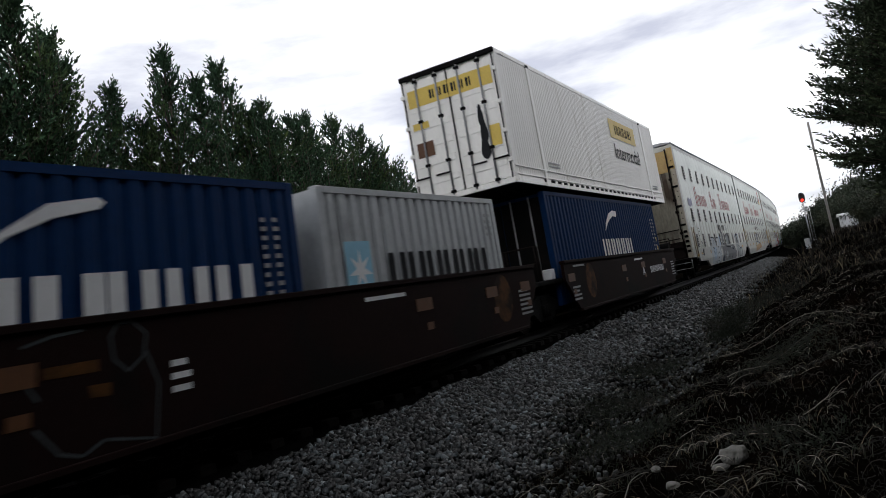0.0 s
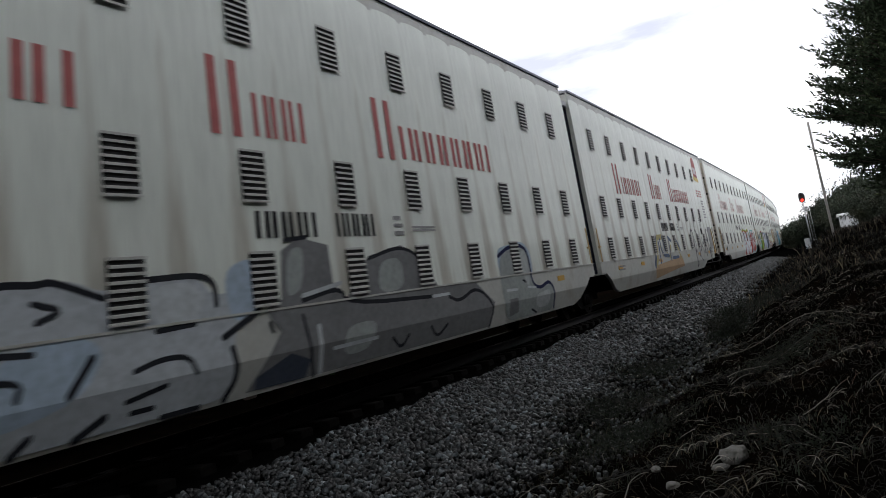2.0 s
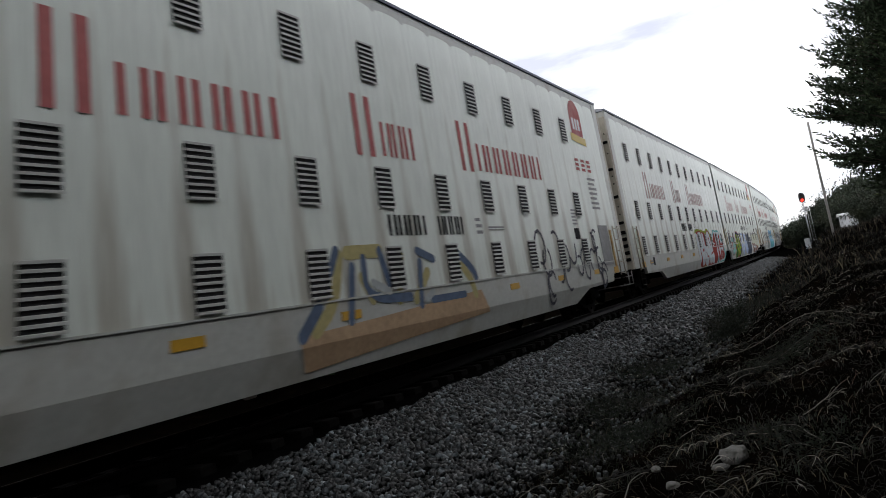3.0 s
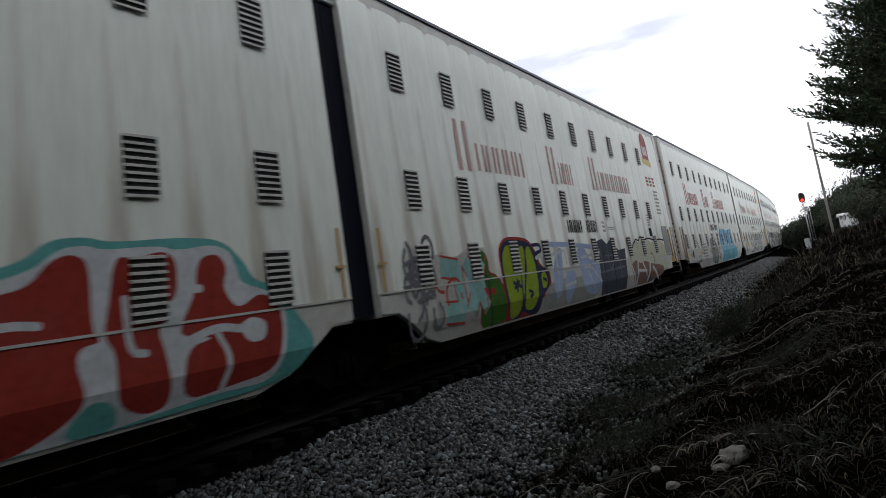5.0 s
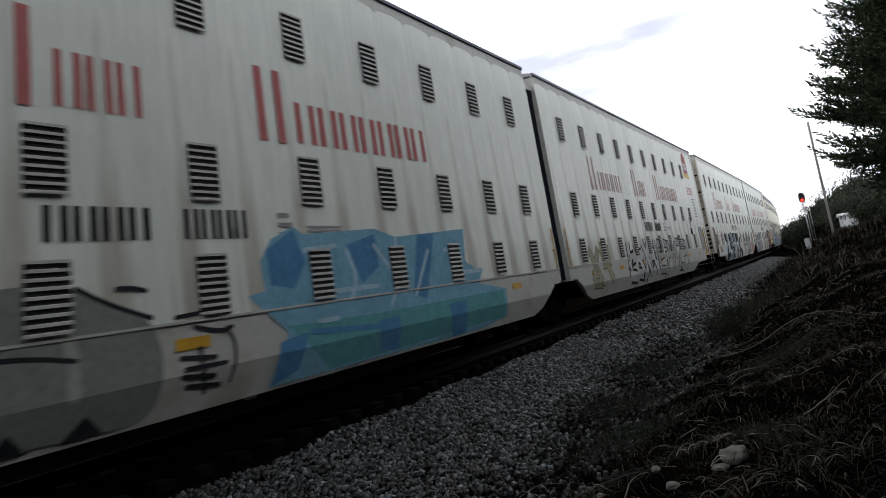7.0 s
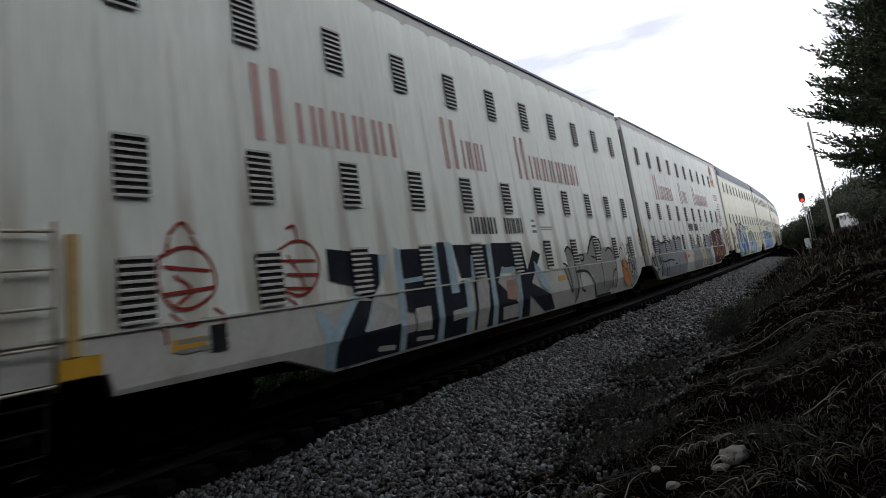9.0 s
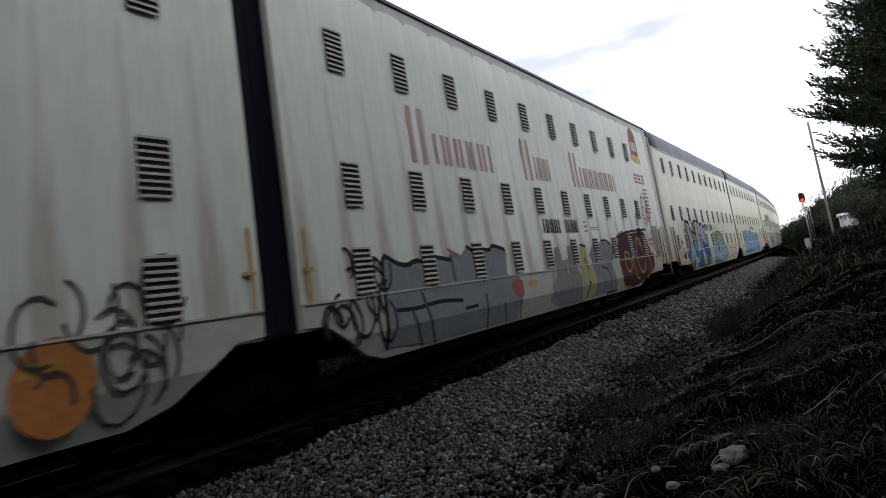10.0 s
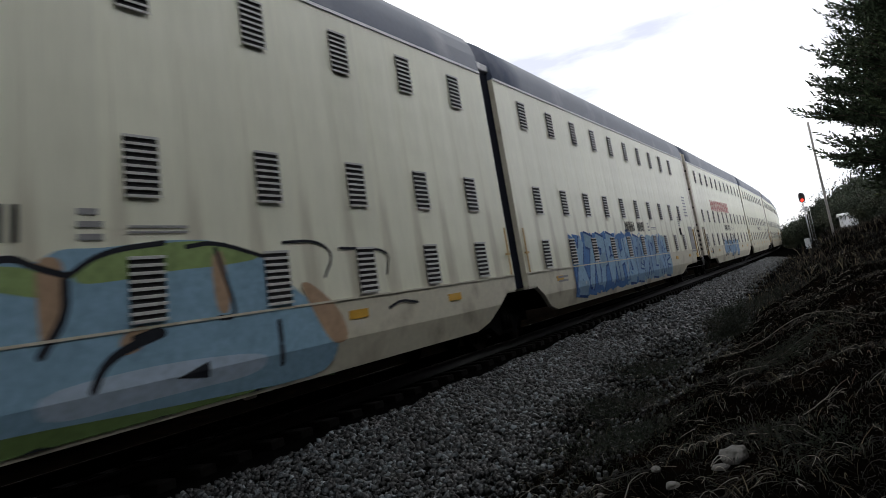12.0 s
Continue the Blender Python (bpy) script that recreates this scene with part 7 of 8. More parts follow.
def fingers(bases, dirs, lengths, rng, per, width, flare=0.42):
    """Tapering twig tips: narrow blades laid close along each twig, thinning to its point."""
    B, D, L = (np.repeat(np.asarray(q, float), per, 0) for q in (bases, dirs, lengths))
    k = len(B)
    D = D / (np.linalg.norm(D, axis=1, keepdims=True) + 1e-9)
    f = rng.uniform(0, 0.86, k)
    P = B + D * (L * f)[:, None]
    P[:, 2] += 0.18 * L * f * f
    d = D + rng.normal(0, flare, (k, 3)) * (1.1 - 0.6 * f)[:, None]
    d[:, 2] += 0.25 * f
    d /= np.linalg.norm(d, axis=1, keepdims=True) + 1e-9
    side = np.cross(d, rng.normal(0, 1, (k, 3)))
    side /= np.linalg.norm(side, axis=1, keepdims=True) + 1e-9
    n = (L * rng.uniform(0.22, 0.42, k))[:, None]
    w = (width * rng.uniform(0.6, 1.3, k) * (1.15 - 0.5 * f))[:, None]
    V = np.stack([P, P + d * n * 0.5 + side * w, P + d * n, P + d * n * 0.5 - side * w], 1).reshape(-1, 3)
    base = np.arange(k)[:, None] * 4
    return V, np.concatenate([base + np.array([[0, 1, 2]]), base + np.array([[0, 2, 3]])])


def build_conifer(name, label, height, profile, seed, foliage, limbs, rise, twig, per, width, leaders=0, bare=0.05, flare=0.42):
    """Tapered trunk, limbs that follow a radius profile over the height, each set with pointed twigs."""
    rng = np.random.default_rng(seed)
    t = thing(name, label, "tree", "conifers beside the track")
    hs, rs = zip(*profile)
    bm = bmesh.new()
    tube(bm, [(0.02 * math.sin(z), 0, z) for z in np.linspace(-0.3, height * 0.98, 7)], list(np.linspace(0.022 * height, 0.012, 7)), 7)
    base, dirs, lens = [], [], []
    for i in range(limbs):
        f = bare + (1 - bare) * (i + rng.uniform(0, 1)) / limbs
        z = f * height
        r = float(np.interp(z, hs, rs)) * rng.choice([rng.uniform(0.80, 1.02), rng.uniform(0.35, 0.85)], p=[0.6, 0.4])
        a = rng.uniform(0, 2 * math.pi)
        up = rise[0] + (rise[1] - rise[0]) * f + rng.normal(0, 0.10)
        out = np.array([math.cos(a), math.sin(a), 0.0])
        across = np.array([-math.sin(a), math.cos(a), 0.0])
        start = np.array([0, 0, z - up * r])
        line = [start + out * r * q + np.array([0, 0, up * r * (0.55 * q + 0.45 * q * q)]) for q in (0, 0.35, 0.7, 1.0)]
        tube(bm, line, [0.02 + 0.012 * r, 0.015 + 0.006 * r, 0.012, 0.004], 4)
        m = max(4, int(r / 0.13))
        for q in np.linspace(0.16, 0.97, m):
            p = start + out * r * q + np.array([0, 0, up * r * (0.55 * q + 0.45 * q * q)])
            for side in (-1, 1):
                base.append(p + rng.normal(0, 0.03, 3))
                dirs.append(out * rng.uniform(0.5, 1.1) + across * side * rng.uniform(0.15, 0.85) + np.array([0, 0, up + rng.normal(0.12, 0.28)]))
                lens.append(twig * rng.uniform(0.55, 1.25) * (1.15 - 0.45 * q))
        base.append(line[-1]), dirs.append(out + np.array([0, 0, up + 0.2])), lens.append(twig)
    for k in range(leaders):
        a, f = rng.uniform(0, 2 * math.pi), rng.uniform(0.45, 0.86)
        r = float(np.interp(f * height, hs, rs)) * rng.uniform(0.4, 0.95)
        foot = np.array([math.cos(a) * r, math.sin(a) * r, f * height])
        tall = twig * rng.uniform(2.0, 3.6)
        tube(bm, (foot - np.array([0.3 * foot[0], 0.3 * foot[1], 0.3]), foot, foot + np.array([0, 0, tall])), [0.02, 0.014, 0.004], 4)
        for q in np.linspace(0, 1, 11):
            base.append(foot + np.array([0, 0, tall * q]))
            dirs.append(np.array([rng.normal(0, 0.6), rng.normal(0, 0.6), 1.0]))
            lens.append(twig * (1.05 - 0.6 * q))
    for q in np.linspace(0.80, 1.0, 14):
        for _k in range(3):
            base.append(np.array([0, 0, height * q]))
            dirs.append(np.array([rng.normal(0, 0.75), rng.normal(0, 0.75), 0.9]))
            lens.append(twig * rng.uniform(0.6, 1.0) * (1.9 - 1.5 * q))
    part("trunk", bm, M_BARK, t, "grey-brown tapering trunk with limbs")
    V, T = fingers(base, dirs, lens, rng, per, width, flare)
    from_arrays("crown", V, T, foliage, "", "", "", parent=t)
    return t


def build_plants():
    a = build_conifer("cedar_tree", "dark green cedar with ragged pointed top", 10.0, ((0, 2.0), (4, 2.2), (6.5, 1.7), (8.5, 0.85), (10, 0.1)), 5, M_CEDAR, 250, (0.35, 0.9), 0.40, 9, 0.030, 26)
    b = build_conifer("cedar_tree", "slim dark green cedar with thin spiky leader", 10.0, ((0, 1.8), (4, 1.9), (6.5, 1.3), (8.5, 0.6), (10, 0.06)), 6, M_CEDAR, 230, (0.35, 1.0), 0.38, 9, 0.030, 18)
    c = build_conifer("cedar_tree", "bushy dark green cedar with a broad crown", 9.0, ((0, 2.3), (4, 2.6), (6, 2.2), (7.8, 1.3), (9, 0.15)), 7, M_CEDAR, 270, (0.3, 0.8), 0.40, 9, 0.030, 30)
    row = ((9.0, 10.4, c), (10.4, 10.7, a), (11.4, 10.7, a), (12.3, 9.9, b), (13.9, 8.8, b), (14.8, 8.0, c), (15.97, 10.2, b), (17.2, 9.6, b), (18.2, 10.25, b), (19.2, 8.9, c), (20.1, 9.3, b),
           (21.4, 8.9, c), (22.3, 9.1, b), (23.9, 9.2, a), (25.5, 8.95, c), (26.9, 8.2, a), (28.1, 7.5, c), (30.2, 6.8, c), (33.0, 6.6, a), (7.4, 10.2, c))
    base = {a: 10.0, b: 10.0, c: 9.0}
    first = set()
    rng = random.Random(4)
    for y, h, src in row:
        # nearer or further along the line of sight, the crown keeps its bearing
        f = rng.uniform(0.96, 1.08)
        x, y, h = -16.6 * f, y * f, 1 + (h - 1) * f
        z = float(ground_z(y, x - TRACK_X))
        k = (h - 0.35 - z) / base[src]
        m = pose(x, y, z, 0, 0, rng.uniform(0, 360))
        if src in first:
            o = copy_thing(src, m)
        else:
            o = src
            first.add(src)
            o.matrix_basis = m
        o.scale = (k, k, k)
    # undergrowth behind the track
    r2 = np.random.default_rng(8)
    P = np.stack([r2.uniform(-19, -15, 4200), r2.uniform(0, 44, 4200), r2.uniform(0.3, 3.6, 4200)], -1)
    D = np.tile([0.0, 0.0, 0.5], (len(P), 1)) + r2.normal(0, 0.6, (len(P), 3))
    V, T = fingers(P, D, r2.uniform(0.25, 0.5, len(P)), r2, 7, 0.03)
    from_arrays("undergrowth", V, T, M_CEDAR, "stuff", "tangled dark green undergrowth below the cedars", "undergrowth")
    # the tall conifer on the bank, half out of view
    t = build_conifer("conifer_tree", "tall dark conifer with spiky upturned branches", 9.3, ((0, 1.5), (1.0, 1.7), (1.9, 2.3), (2.35, 2.8), (2.95, 2.25), (3.5, 2.85), (4.3, 2.4), (5.4, 1.95), (6.2, 1.3), (7.6, 0.6), (9.3, 0.05)), 21, M_SPRUCE, 620, (0.05, 0.75), 0.46, 12, 0.024, 10, 0.08, 0.5)
    x, y = 2.30, 22.0
    t.matrix_basis = pose(x, y, float(ground_z(y, x - TRACK_X)) - 0.1, 0, 0, 40)
    copy_thing(t, pose(3.6, 25.6, float(ground_z(25.6, 3.6 - TRACK_X)) - 0.1, 0, 0, 200))

    # far bushes round the signal
    def bush(label, size, seed):
        r3 = np.random.default_rng(seed)
        u = thing("bush", label, "bush", "bushes by the signal")
        bm = bmesh.new()
        pts = []
        for k in range(9):
            ang, rad, top = r3.uniform(0, 6.28), r3.uniform(0.2, 0.8), r3.uniform(0.6, 1.0)
            p1 = Vector((math.cos(ang) * rad * size * 0.5, math.sin(ang) * rad * size * 0.5, size * 0.5 * top))
            p2 = p1 * 1.5 + Vector((0, 0, size * 0.25 * top))
            tube(bm, ((0, 0, -0.2), p1, p2), [0.06 * size / 3, 0.04 * size / 3, 0.01], 5)
            pts.append(r3.normal(0, 1, (170, 3)) * np.array([0.20, 0.20, 0.17]) * size + np.array(p1) * 1.1)
        part("trunk", bm, M_BARK, u)
        P = np.concatenate(pts)
        P[:, 2] = np.abs(P[:, 2])
        V, T = sprigs(P, np.tile([0, 0, 0.5], (len(P), 1)), r3, 0.055 * size, 0.018 * size, 1.0, 7)
        from_arrays("crown", V, T, M_HEDGE, "", "", "", parent=u)
        return u
    g = bush("olive green scrub bush by the line", 3.0, 3)
    # place and height of the top
    spots = ((-6.6, 122, 3.6), (-5.6, 118, 4.1), (-4.6, 112, 4.2), (-3.4, 108, 4.9), (-2.3, 106, 5.4), (-1.2, 104, 5.9), (0.0, 102, 6.4), (1.2, 100, 7.0), (2.4, 96, 7.2), (0.3, 78, 4.4), (1.5, 66, 4.4), (1.3, 52, 3.2), (2.4, 46, 3.4), (2.1, 38, 2.4), (2.9, 33, 2.5), (-8.6, 150, 4.0), (-9.8, 175, 4.5))
    r4 = random.Random(9)
    for i, (x, y, top) in enumerate(spots):
        tx, _, _ = on_track(y)
        z = float(ground_z(y, x - tx))
        m = pose(x, y, z - 0.1, 0, 0, r4.uniform(0, 360))
        o = g if i == 0 else copy_thing(g, m)
        o.matrix_basis = m
        k = (top - z) / 3.15
        o.scale = (k, k, k)


build_plants()


# ---- lineside things ----
def build_signal():
    s = thing("railway_signal", "slim railway signal mast with black head showing red", "railway signal")
    x, y = -4.35, 100.0
    tx, _, _ = on_track(y)
    z = float(ground_z(y, x - tx))
    s.matrix_basis = pose(x, y, z, 0, 0, 2)
    h = 5.15 - z
    bm = bmesh.new()
    tube(bm, ((0, 0, 0), (0, 0, h + 0.3)), 0.075, 8)
    part("mast", bm, M_ALU, s, "aluminium-painted mast")
    bm = bmesh.new()
    outline = arc(0, h + 0.62, 0.34, 0.34, 0, 180, 8) + arc(0, h + 0.1, 0.34, 0.34, 180, 360, 8)
    a = [bm.verts.new((p, -0.10, q)) for p, q in outline]
    b = [bm.verts.new((p, 0.02, q)) for p, q in outline]
    bm.faces.new(a), bm.faces.new(b[::-1])
    for i in range(len(a)):
        bm.faces.new((a[i], a[(i + 1) % len(a)], b[(i + 1) % len(a)], b[i]))
    bmesh.ops.recalc_face_normals(bm, faces=bm.faces)
    head = part("signal_head", bm, M_DARK, s, "black oval signal head")
    for dz, m in ((0.55, M_DARK), (0.05, M_SIGNALRED)):
        bm = bmesh.new()
        tube(bm, ((0, -0.11, h + dz), (0, -0.15, h + dz)), 0.17, 14)
        part("lens", bm, m, head)
        bm = bmesh.new()
        rim = arc(0, h + dz, 0.20, 0.20, 20, 160, 8)
        for p, q in zip(rim, rim[1:]):
            bm.faces.new([bm.verts.new(c) for c in ((p[0], -0.11, p[1]), (q[0], -0.11, q[1]), (q[0], -0.36, q[1]), (p[0], -0.36, p[1]))])
        part("hood", bm, M_DARK, head)
    part("cross_plate", boxes(((-0.35, -0.12, h - 1.15), (0.35, -0.07, h - 0.95))), M_ALU, s)
    part("cabinet", boxes(((-0.75, -0.35, 0.0), (-0.15, 0.15, 1.25)), bevel=0.03), M_ALU, s, "aluminium relay case")
    part("base", boxes(((-0.3, -0.3, -0.4), (0.3, 0.3, 0.12)), bevel=0.03), M_ROCK, s)
    bm = bmesh.new()
    for dx in (0.25, 0.55):
        tube(bm, ((dx, 0.1, 0.0), (dx, 0.1, h - 0.9)), 0.02, 5)
    for k in range(12):
        tube(bm, ((0.25, 0.1, 0.3 + 0.32 * k), (0.55, 0.1, 0.3 + 0.32 * k)), 0.015, 5)
    part("ladder", bm, M_ALU, s)


build_signal()


def build_pole():
    p = thing("utility_pole", "slender weathered grey utility pole beside the line", "utility pole")
    x, y = -0.76, 40.0
    z = float(ground_z(y, x - TRACK_X))
    p.matrix_basis = pose(x, y, z - 0.2)
    bm = bmesh.new()
    tube(bm, [(0.0, 0, 1.0 * k) for k in range(7)], [0.06, 0.06, 0.058, 0.055, 0.052, 0.05, 0.05], 10)
    part("pole", bm, M_POLE, p, "grey timber pole")
    c = thing("equipment_cabinet", "small white-painted lineside cabinet in the brush", "cabinet")
    c.matrix_basis = pose(-0.05, 62.0, float(ground_z(62.0, 7.4)) - 0.05, 0, 0, 20)
    part("case", boxes(((-0.5, -0.35, 0), (0.5, 0.35, 1.05)), bevel=0.02), M_LETTERWHITE, c)
    bm = bmesh.new()
    prism(bm, [(-0.45, 1.05), (0.45, 1.05), (0.3, 1.28), (-0.3, 1.20)], -0.6, 0.6)
    part("lid", bm, M_LETTERWHITE, c, "sloping white lid")


build_pole()


def build_rock(name, label, x, y, size, seed, material, squash=0.6):
    rng = np.random.default_rng(seed)
    bm = bmesh.new()
    bmesh.ops.create_icosphere(bm, subdivisions=3, radius=size)
    for v in bm.verts:
        q = v.co.normalized()
        k = 1 + 0.28 * noise.noise(q * 1.6 + Vector((seed, 0, 0))) + 0.12 * noise.noise(q * 4.5 + Vector((0, seed, 0)))
        v.co = Vector((q.x, q.y * 0.8, q.z * squash)) * size * k
    ob = obj(name, bm, material)
    z = float(ground_z(y, x - TRACK_X))
    ob.matrix_basis = pose(x, y, z + size * 0.25, 0, 0, seed * 40)
    return tagged(ob, label, "rock", "", "")


build_rock("rock", "pale limestone rock in dead grass", -1.03, 5.62, 0.115, 2, M_ROCK)
build_rock("rock", "flat pale stone beside the larger rock", -1.10, 5.42, 0.06, 5, M_ROCK, 0.4)
build_rock("rock", "small pale stone in the weeds", -2.00, 5.45, 0.035, 7, M_ROCK)
build_rock("rock", "bluish white stone among dead stems", -1.40, 5.25, 0.05, 9, M_ROCK)
build_rock("rock", "small white stone among dead stems", -1.62, 5.70, 0.04, 13, M_ROCK)
build_rock("rock", "tiny white stone at the ballast's edge", -2.62, 8.55, 0.04, 11, M_ROCK)


# ---- ballast, grass and canes ----
EDGE = 99.0          # as an outer limit: up to the ragged line where the weeds begin


def ballast_edge(s):
    return np.interp(s, (-20, 0, 6, 10, 14, 17, 20, 38, 60, 100), (4.8, 4.6, 4.35, 3.8, 3.35, 4.0, 4.3, 3.4, 3.0, 3.0)) + 0.16 * np.sin(s * 1.9) + 0.10 * np.sin(s * 4.7 + 1)


def stones(n, rng, s0, s1, u0, u1, lo, hi, sink):
    """Angular stones: each a jittered eight-cornered block."""
    S = rng.uniform(s0, s1, n)
    U = rng.uniform(u0, u1, n)
    if u1 == EDGE:
        U = u0 + 0.06 * np.sin(S * 2.3) + (ballast_edge(S) + rng.normal(0, 0.22, n) - u0) * rng.uniform(0, 1, n)
    X, Y, _ = on_track(S, U)
    size = rng.uniform(lo, hi, n)
    Z = ground_z(S, U) + size * rng.uniform(-0.35, 0.45, n)
    corner = np.array([(x, y, z) for z in (-1, 1) for y in (-1, 1) for x in (-1, 1)], float)
    V = corner[None] * (rng.uniform(0.55, 1.0, (n, 8, 3)))
    V = V * rng.uniform(0.55, 1.0, (n, 1, 3)) * size[:, None, None] * 0.62
    q = rng.normal(0, 1, (n, 4))
    q /= np.linalg.norm(q, axis=1, keepdims=True)
    w, x, y, z = q.T
    R = np.stack([1 - 2 * (y * y + z * z), 2 * (x * y - w * z), 2 * (x * z + w * y), 2 * (x * y + w * z), 1 - 2 * (x * x + z * z), 2 * (y * z - w * x), 2 * (x * z - w * y), 2 * (y * z + w * x), 1 - 2 * (x * x + y * y)], -1).reshape(n, 3, 3)
    V = np.einsum("nij,nkj->nki", R, V) + np.stack([X, Y, Z + size * sink], -1)[:, None]
    F = np.array([(0, 2, 3, 1), (4, 5, 7, 6), (0, 1, 5, 4), (1, 3, 7, 5), (3, 2, 6, 7), (2, 0, 4, 6)])
    faces = (np.arange(n)[:, None, None] * 8 + F[None]).reshape(-1, 4)
    return V.reshape(-1, 3), faces


def build_ballast():
    rng = np.random.default_rng(31)
    # stones begin at 1.84; the black bed inside stands for the train's shade
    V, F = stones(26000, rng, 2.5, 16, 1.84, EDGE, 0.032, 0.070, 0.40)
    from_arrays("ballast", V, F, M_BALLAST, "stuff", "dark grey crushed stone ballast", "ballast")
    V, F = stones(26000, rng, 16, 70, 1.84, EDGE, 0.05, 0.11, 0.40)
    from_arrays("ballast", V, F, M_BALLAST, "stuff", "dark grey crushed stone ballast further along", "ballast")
    V, F = stones(3500, rng, 2, 24, 3.6, 5.4, 0.025, 0.055, 0.25)
    from_arrays("ballast", V, F, M_BALLAST, "stuff", "stray ballast stones in the weeds", "ballast")
    V, F = stones(11000, rng, -16, 2.5, 1.84, EDGE, 0.05, 0.09, 0.40)
    from_arrays("ballast", V, F, M_BALLAST, "stuff", "dark grey crushed stone ballast behind the viewpoint", "ballast")
    V, F = stones(22000, rng, -16, 34, -4.6, -1.5, 0.05, 0.09, 0.40)
    from_arrays("ballast", V, F, M_BALLAST, "stuff", "dark grey crushed stone ballast on the far side of the track", "ballast")
    # the nearest stones one by one
    bag = thing("ballast_stones", "loose crushed stones on the ballast's toe", "ballast", kind="structure")
    shapes = []
    r = random.Random(5)
    for k in range(6):
        bm = bmesh.new()
        box(bm, (-1, -0.8, -0.6), (1, 0.8, 0.6))
        for v in bm.verts:
            v.co = Vector((v.co.x * r.uniform(0.6, 1), v.co.y * r.uniform(0.6, 1), v.co.z * r.uniform(0.6, 1)))
        shapes.append(part("stone", bm, M_BALLAST, bag))
    for k in range(290):
        s, u = r.uniform(3.4, 7.5), r.uniform(2.4, 4.4)
        x, y, _ = on_track(s, u)
        z = float(ground_z(s, u)) + 0.025
        size = r.uniform(0.018, 0.034)
        m = pose(float(x), float(y), z, r.uniform(0, 360), r.uniform(0, 360), r.uniform(0, 360)) @ Matrix.Diagonal((size, size, size, 1))
        if k < 6:
            shapes[k].matrix_basis = m
        else:
            shared("stone", shapes[k % 6], bag, m)


build_ballast()


def blades(n, rng, s0, s1, u0, u1, h0, h1, width, curl, power=1.0):
    """Bent grass blades of three joints."""
    S = s0 + (s1 - s0) * rng.uniform(0, 1, n) ** power
    lo = ballast_edge(S) + u0
    U = lo + (u1 - lo) * rng.uniform(0, 1, n)
    X, Y, _ = on_track(S, U)
    Z = ground_z(S, U) - 0.01
    a, h = rng.uniform(0, 2 * math.pi, n), rng.uniform(h0, h1, n)
    c = h * curl * rng.uniform(0.3, 1.6, n)
    w = width * rng.uniform(0.6, 1.5, n)
    d = np.stack([np.cos(a), np.sin(a), 0 * a], -1)
    sd = np.stack([-np.sin(a), np.cos(a), 0 * a], -1)
    base = np.stack([X, Y, Z], -1)
    rows = []
    for f, up, out, k in ((0, 0, 0, 1), (1, 0.5, 0.25, 0.8), (2, 0.85, 0.65, 0.6), (3, 0.9, 1.1, 0.15)):
        p = base + d * (c * out)[:, None] + np.array([0, 0, 1.0]) * (h * up)[:, None]
        rows += [p - sd * (w * k)[:, None], p + sd * (w * k)[:, None]]
    V = np.stack(rows, 1).reshape(-1, 3)
    F = np.array([(0, 1, 3, 2), (2, 3, 5, 4), (4, 5, 7, 6)])
    return V, (np.arange(n)[:, None, None] * 8 + F[None]).reshape(-1, 4)


def stem(bm, x, y, reach, head, bend, lift, w, rng, n=9):
    """One dry stem that trails over the ground, kinked and thinning."""
    pts, a = [], head
    for i in range(n):
        q = i / (n - 1)
        tx, _, _ = on_track(y)
        z = float(ground_z(y, x - tx)) + 0.02 + lift * 4 * q * (1 - q)
        pts.append((x, y, z))
        a += bend / n + rng.uniform(-0.28, 0.28)
        x += math.cos(a) * reach / n
        y += math.sin(a) * reach / n
    tube(bm, pts, [w * (1.05 - 0.65 * i / (n - 1)) for i in range(n)], 4)


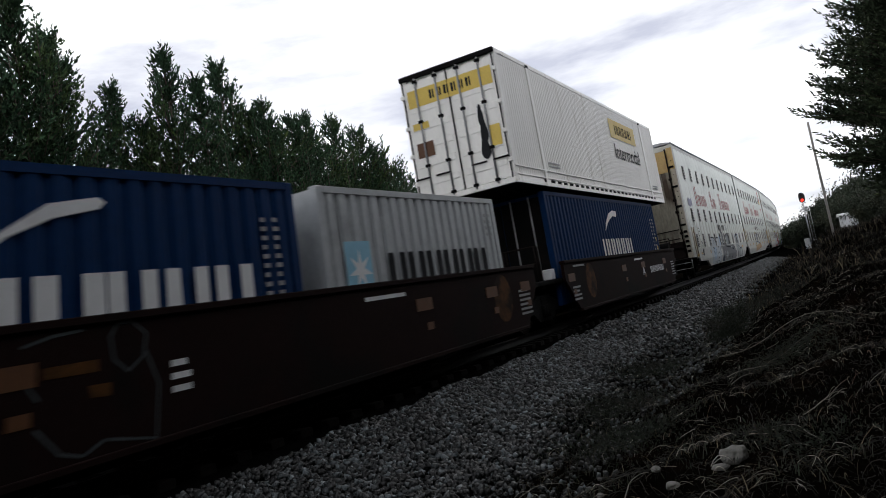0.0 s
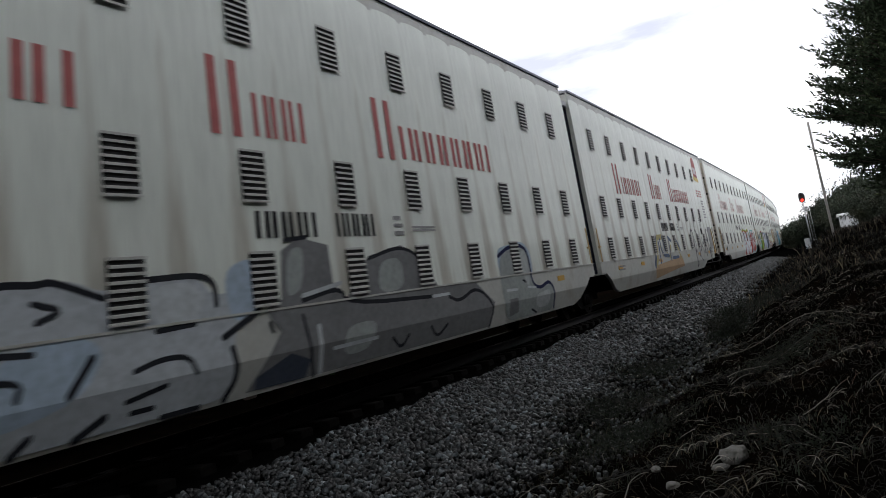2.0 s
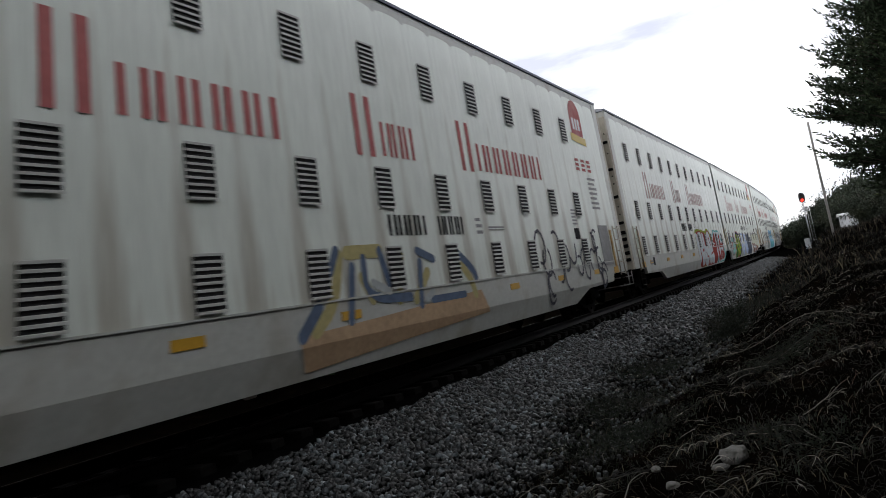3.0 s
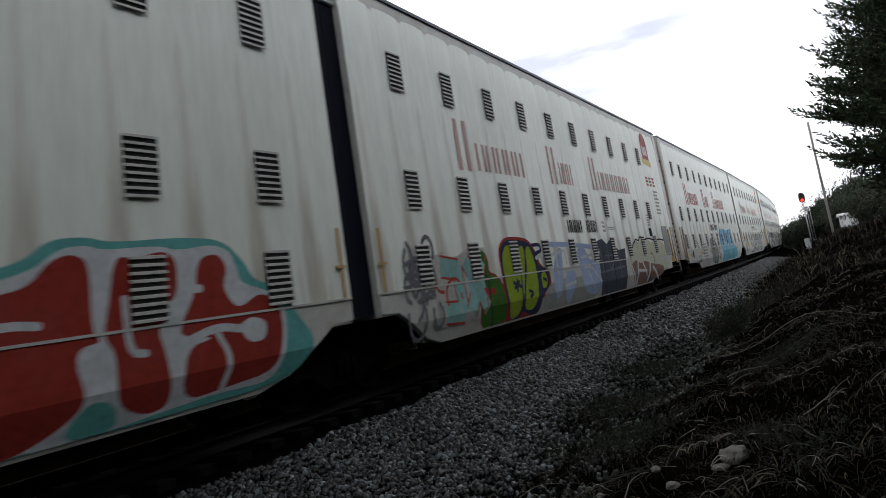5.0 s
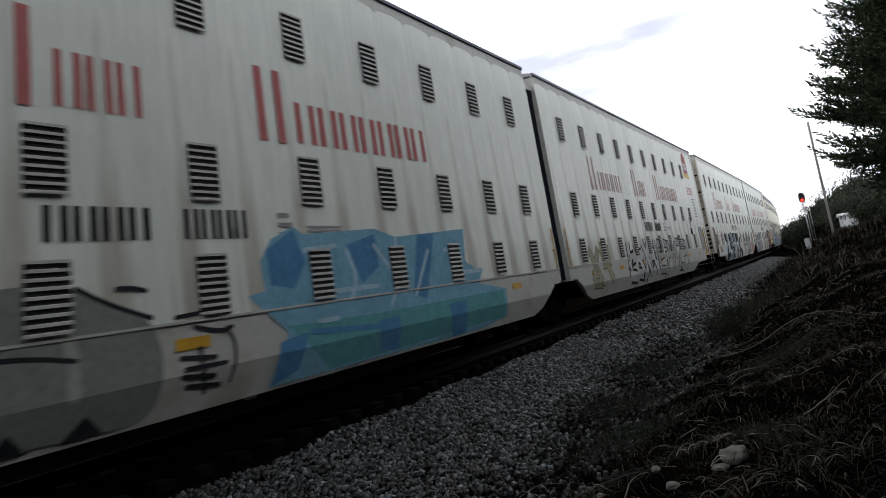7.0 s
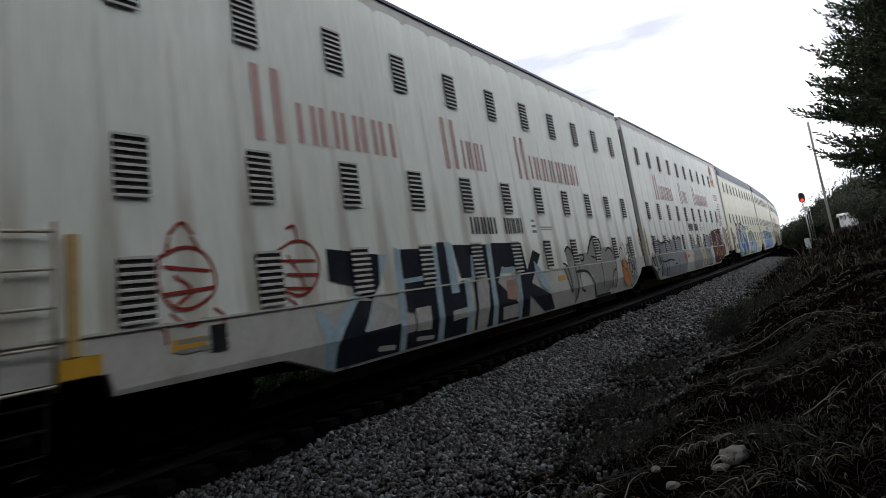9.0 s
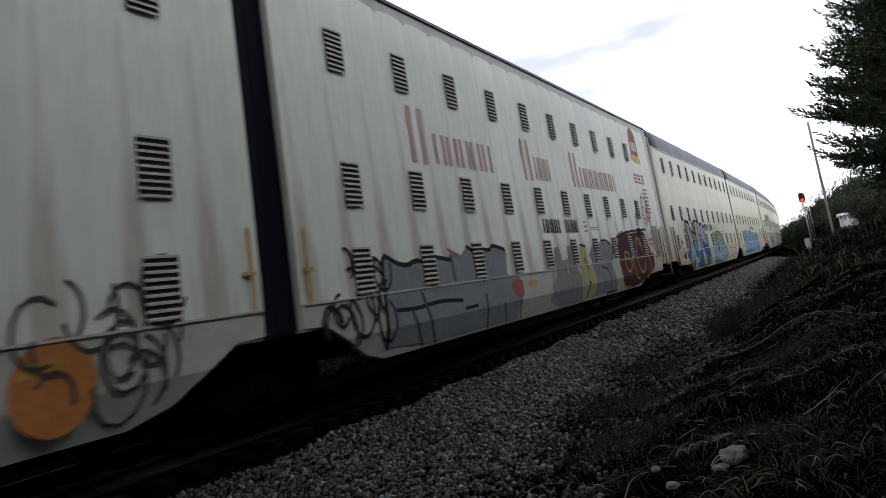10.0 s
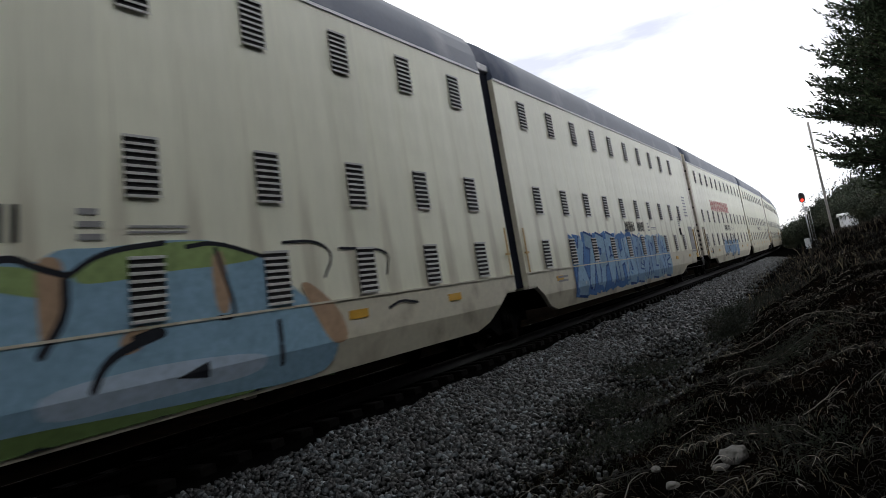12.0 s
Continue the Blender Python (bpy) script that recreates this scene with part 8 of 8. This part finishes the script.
def build_grass():
    rng = np.random.default_rng(41)
    V, F = blades(17000, rng, 1.5, 26, 0.1, 10.5, 0.03, 0.13, 0.0022, 1.9, 1.5)
    from_arrays("dead_grass", V, F, M_STRAW, "stuff", "matted dead brown grass on the bank", "grass")
    V, F = blades(9000, np.random.default_rng(43), -14, 3, 0.1, 12, 0.06, 0.25, 0.004, 1.2)
    from_arrays("dead_grass", V, F, M_STRAW, "stuff", "matted dead brown grass behind the viewpoint", "grass")
    V, F = blades(9000, rng, 18, 75, 0.2, 11, 0.08, 0.32, 0.008, 1.0, 1.3)
    from_arrays("dead_grass", V, F, M_STRAW, "stuff", "rough dead grass along the bank", "grass")
    V, F = blades(6000, rng, 3, 26, -0.15, 9, 0.03, 0.10, 0.004, 0.9, 1.3)
    from_arrays("weeds", V, F, M_WEED, "stuff", "low dark green weeds at the ballast's edge", "weeds")
    V, F = blades(900, rng, 75, 170, 0.6, 12, 0.4, 1.0, 0.06, 0.8)
    from_arrays("weeds", V, F, M_STRAW, "stuff", "tall brush along the far bank", "weeds")
    # weed clumps: middle along and beside the track, spread, height, blades
    for cs, cu, r, h, n in ((15.4, 5.25, 0.36, 0.55, 2200), (7.6, 5.2, 0.6, 0.14, 1000), (9.6, 4.5, 0.6, 0.12, 1000), (12.6, 4.3, 0.6, 0.12, 800), (19.5, 5.6, 0.7, 0.3, 1100), (10.5, 6.6, 0.6, 0.16, 600), (6.2, 6.9, 0.4, 0.10, 350)):
        S, U = rng.normal(cs, r * 0.7, n), rng.normal(cu, r * 0.6, n)
        X, Y, _ = on_track(S, U)
        P = np.stack([X, Y, ground_z(S, U) + rng.uniform(0, 1, n) ** 1.5 * h], -1)
        V, T = sprigs(P, np.tile([0, 0, 0.5], (n, 1)), rng, 0.05, 0.007, 0.9, 3)
        from_arrays("weed_clump", V, T, M_WEED, "stuff", "dark leafy weed clump", "weeds")
    # trailing canes and curled stems
    bm = bmesh.new()
    r = random.Random(12)
    for k in range(4200):
        s = 3.2 + 19 * r.random() ** 1.35
        u = float(ballast_edge(s)) + 0.15 + 4.6 * r.random()
        x, y, _ = on_track(s, u)
        stem(bm, float(x), float(y), r.uniform(0.06, 0.30), r.uniform(0, 6.28), r.uniform(-3.4, 3.4), r.uniform(0.0, 0.06), r.uniform(0.0010, 0.0028), r, 6)
    # long runners
    for x, y, reach, head, bend, w in ((-2.2, 12.6, 2.4, -0.15, 0.1, 0.005), (-1.2, 10.9, 1.4, 0.0, -0.2, 0.004), (-2.25, 5.4, 0.75, 0.75, -0.6, 0.006), (-1.75, 5.2, 0.45, 1.2, 0.4, 0.005), (-2.3, 6.35, 1.0, -0.1, 0.5, 0.005), (-2.0, 8.0, 0.5, -0.6, -0.8, 0.005),
                                       (-1.55, 9.2, 0.7, 1.2, 1.2, 0.005), (-1.3, 8.6, 0.6, 1.7, -1.4, 0.005), (-1.7, 10.0, 0.7, 1.4, -1.0, 0.006), (-2.9, 5.9, 0.5, 0.2, 0.5, 0.004), (-0.7, 7.4, 0.8, 0.4, 0.9, 0.004), (-0.5, 6.2, 0.7, 2.4, -0.9, 0.004), (-1.1, 7.2, 0.6, 1.9, 0.7, 0.004), (-0.9, 13.6, 1.6, 0.9, 0.8, 0.006)):
        stem(bm, x, y, reach, head, bend, 0.05, w, r, 14)
    tagged(obj("bramble_canes", bm, M_CANE), "pale dry trailing bramble canes", "bramble", "", "stuff")


build_grass()

# ---- things that move ----
def motions():
    times = [0.5 * k for k in range(25)]
    for u, mid in UNITS:
        walk(u, [(t, train_pose(mid, t, 8.0 if abs(mid) > 33 else 7.4)) for t in times])
    for c, mid, z, wagon in CARGO:
        walk(c, [(t, train_pose(wagon, t, 7.4) @ pose(0, mid - wagon, z)) for t in times])
    # wheels roll
    turn = math.degrees(SPEED / FPS / 0.457)
    src = {}
    wheelsets = [o for o in scene.objects if o.name.split(".")[0] == "wheelset"]
    for o in wheelsets:
        dy = round(o.matrix_basis.translation.y, 2)
        if dy not in src:
            walk(o, [(k / FPS, pose(0, dy, 0.457, turn * k)) for k in range(0, 361)])
            src[dy] = o
        else:
            first = src[dy].animation_data
            o.rotation_mode = "QUATERNION"
            o.animation_data_create()
            o.animation_data.action = first.action
            o.animation_data.action_slot = first.action_slot


motions()
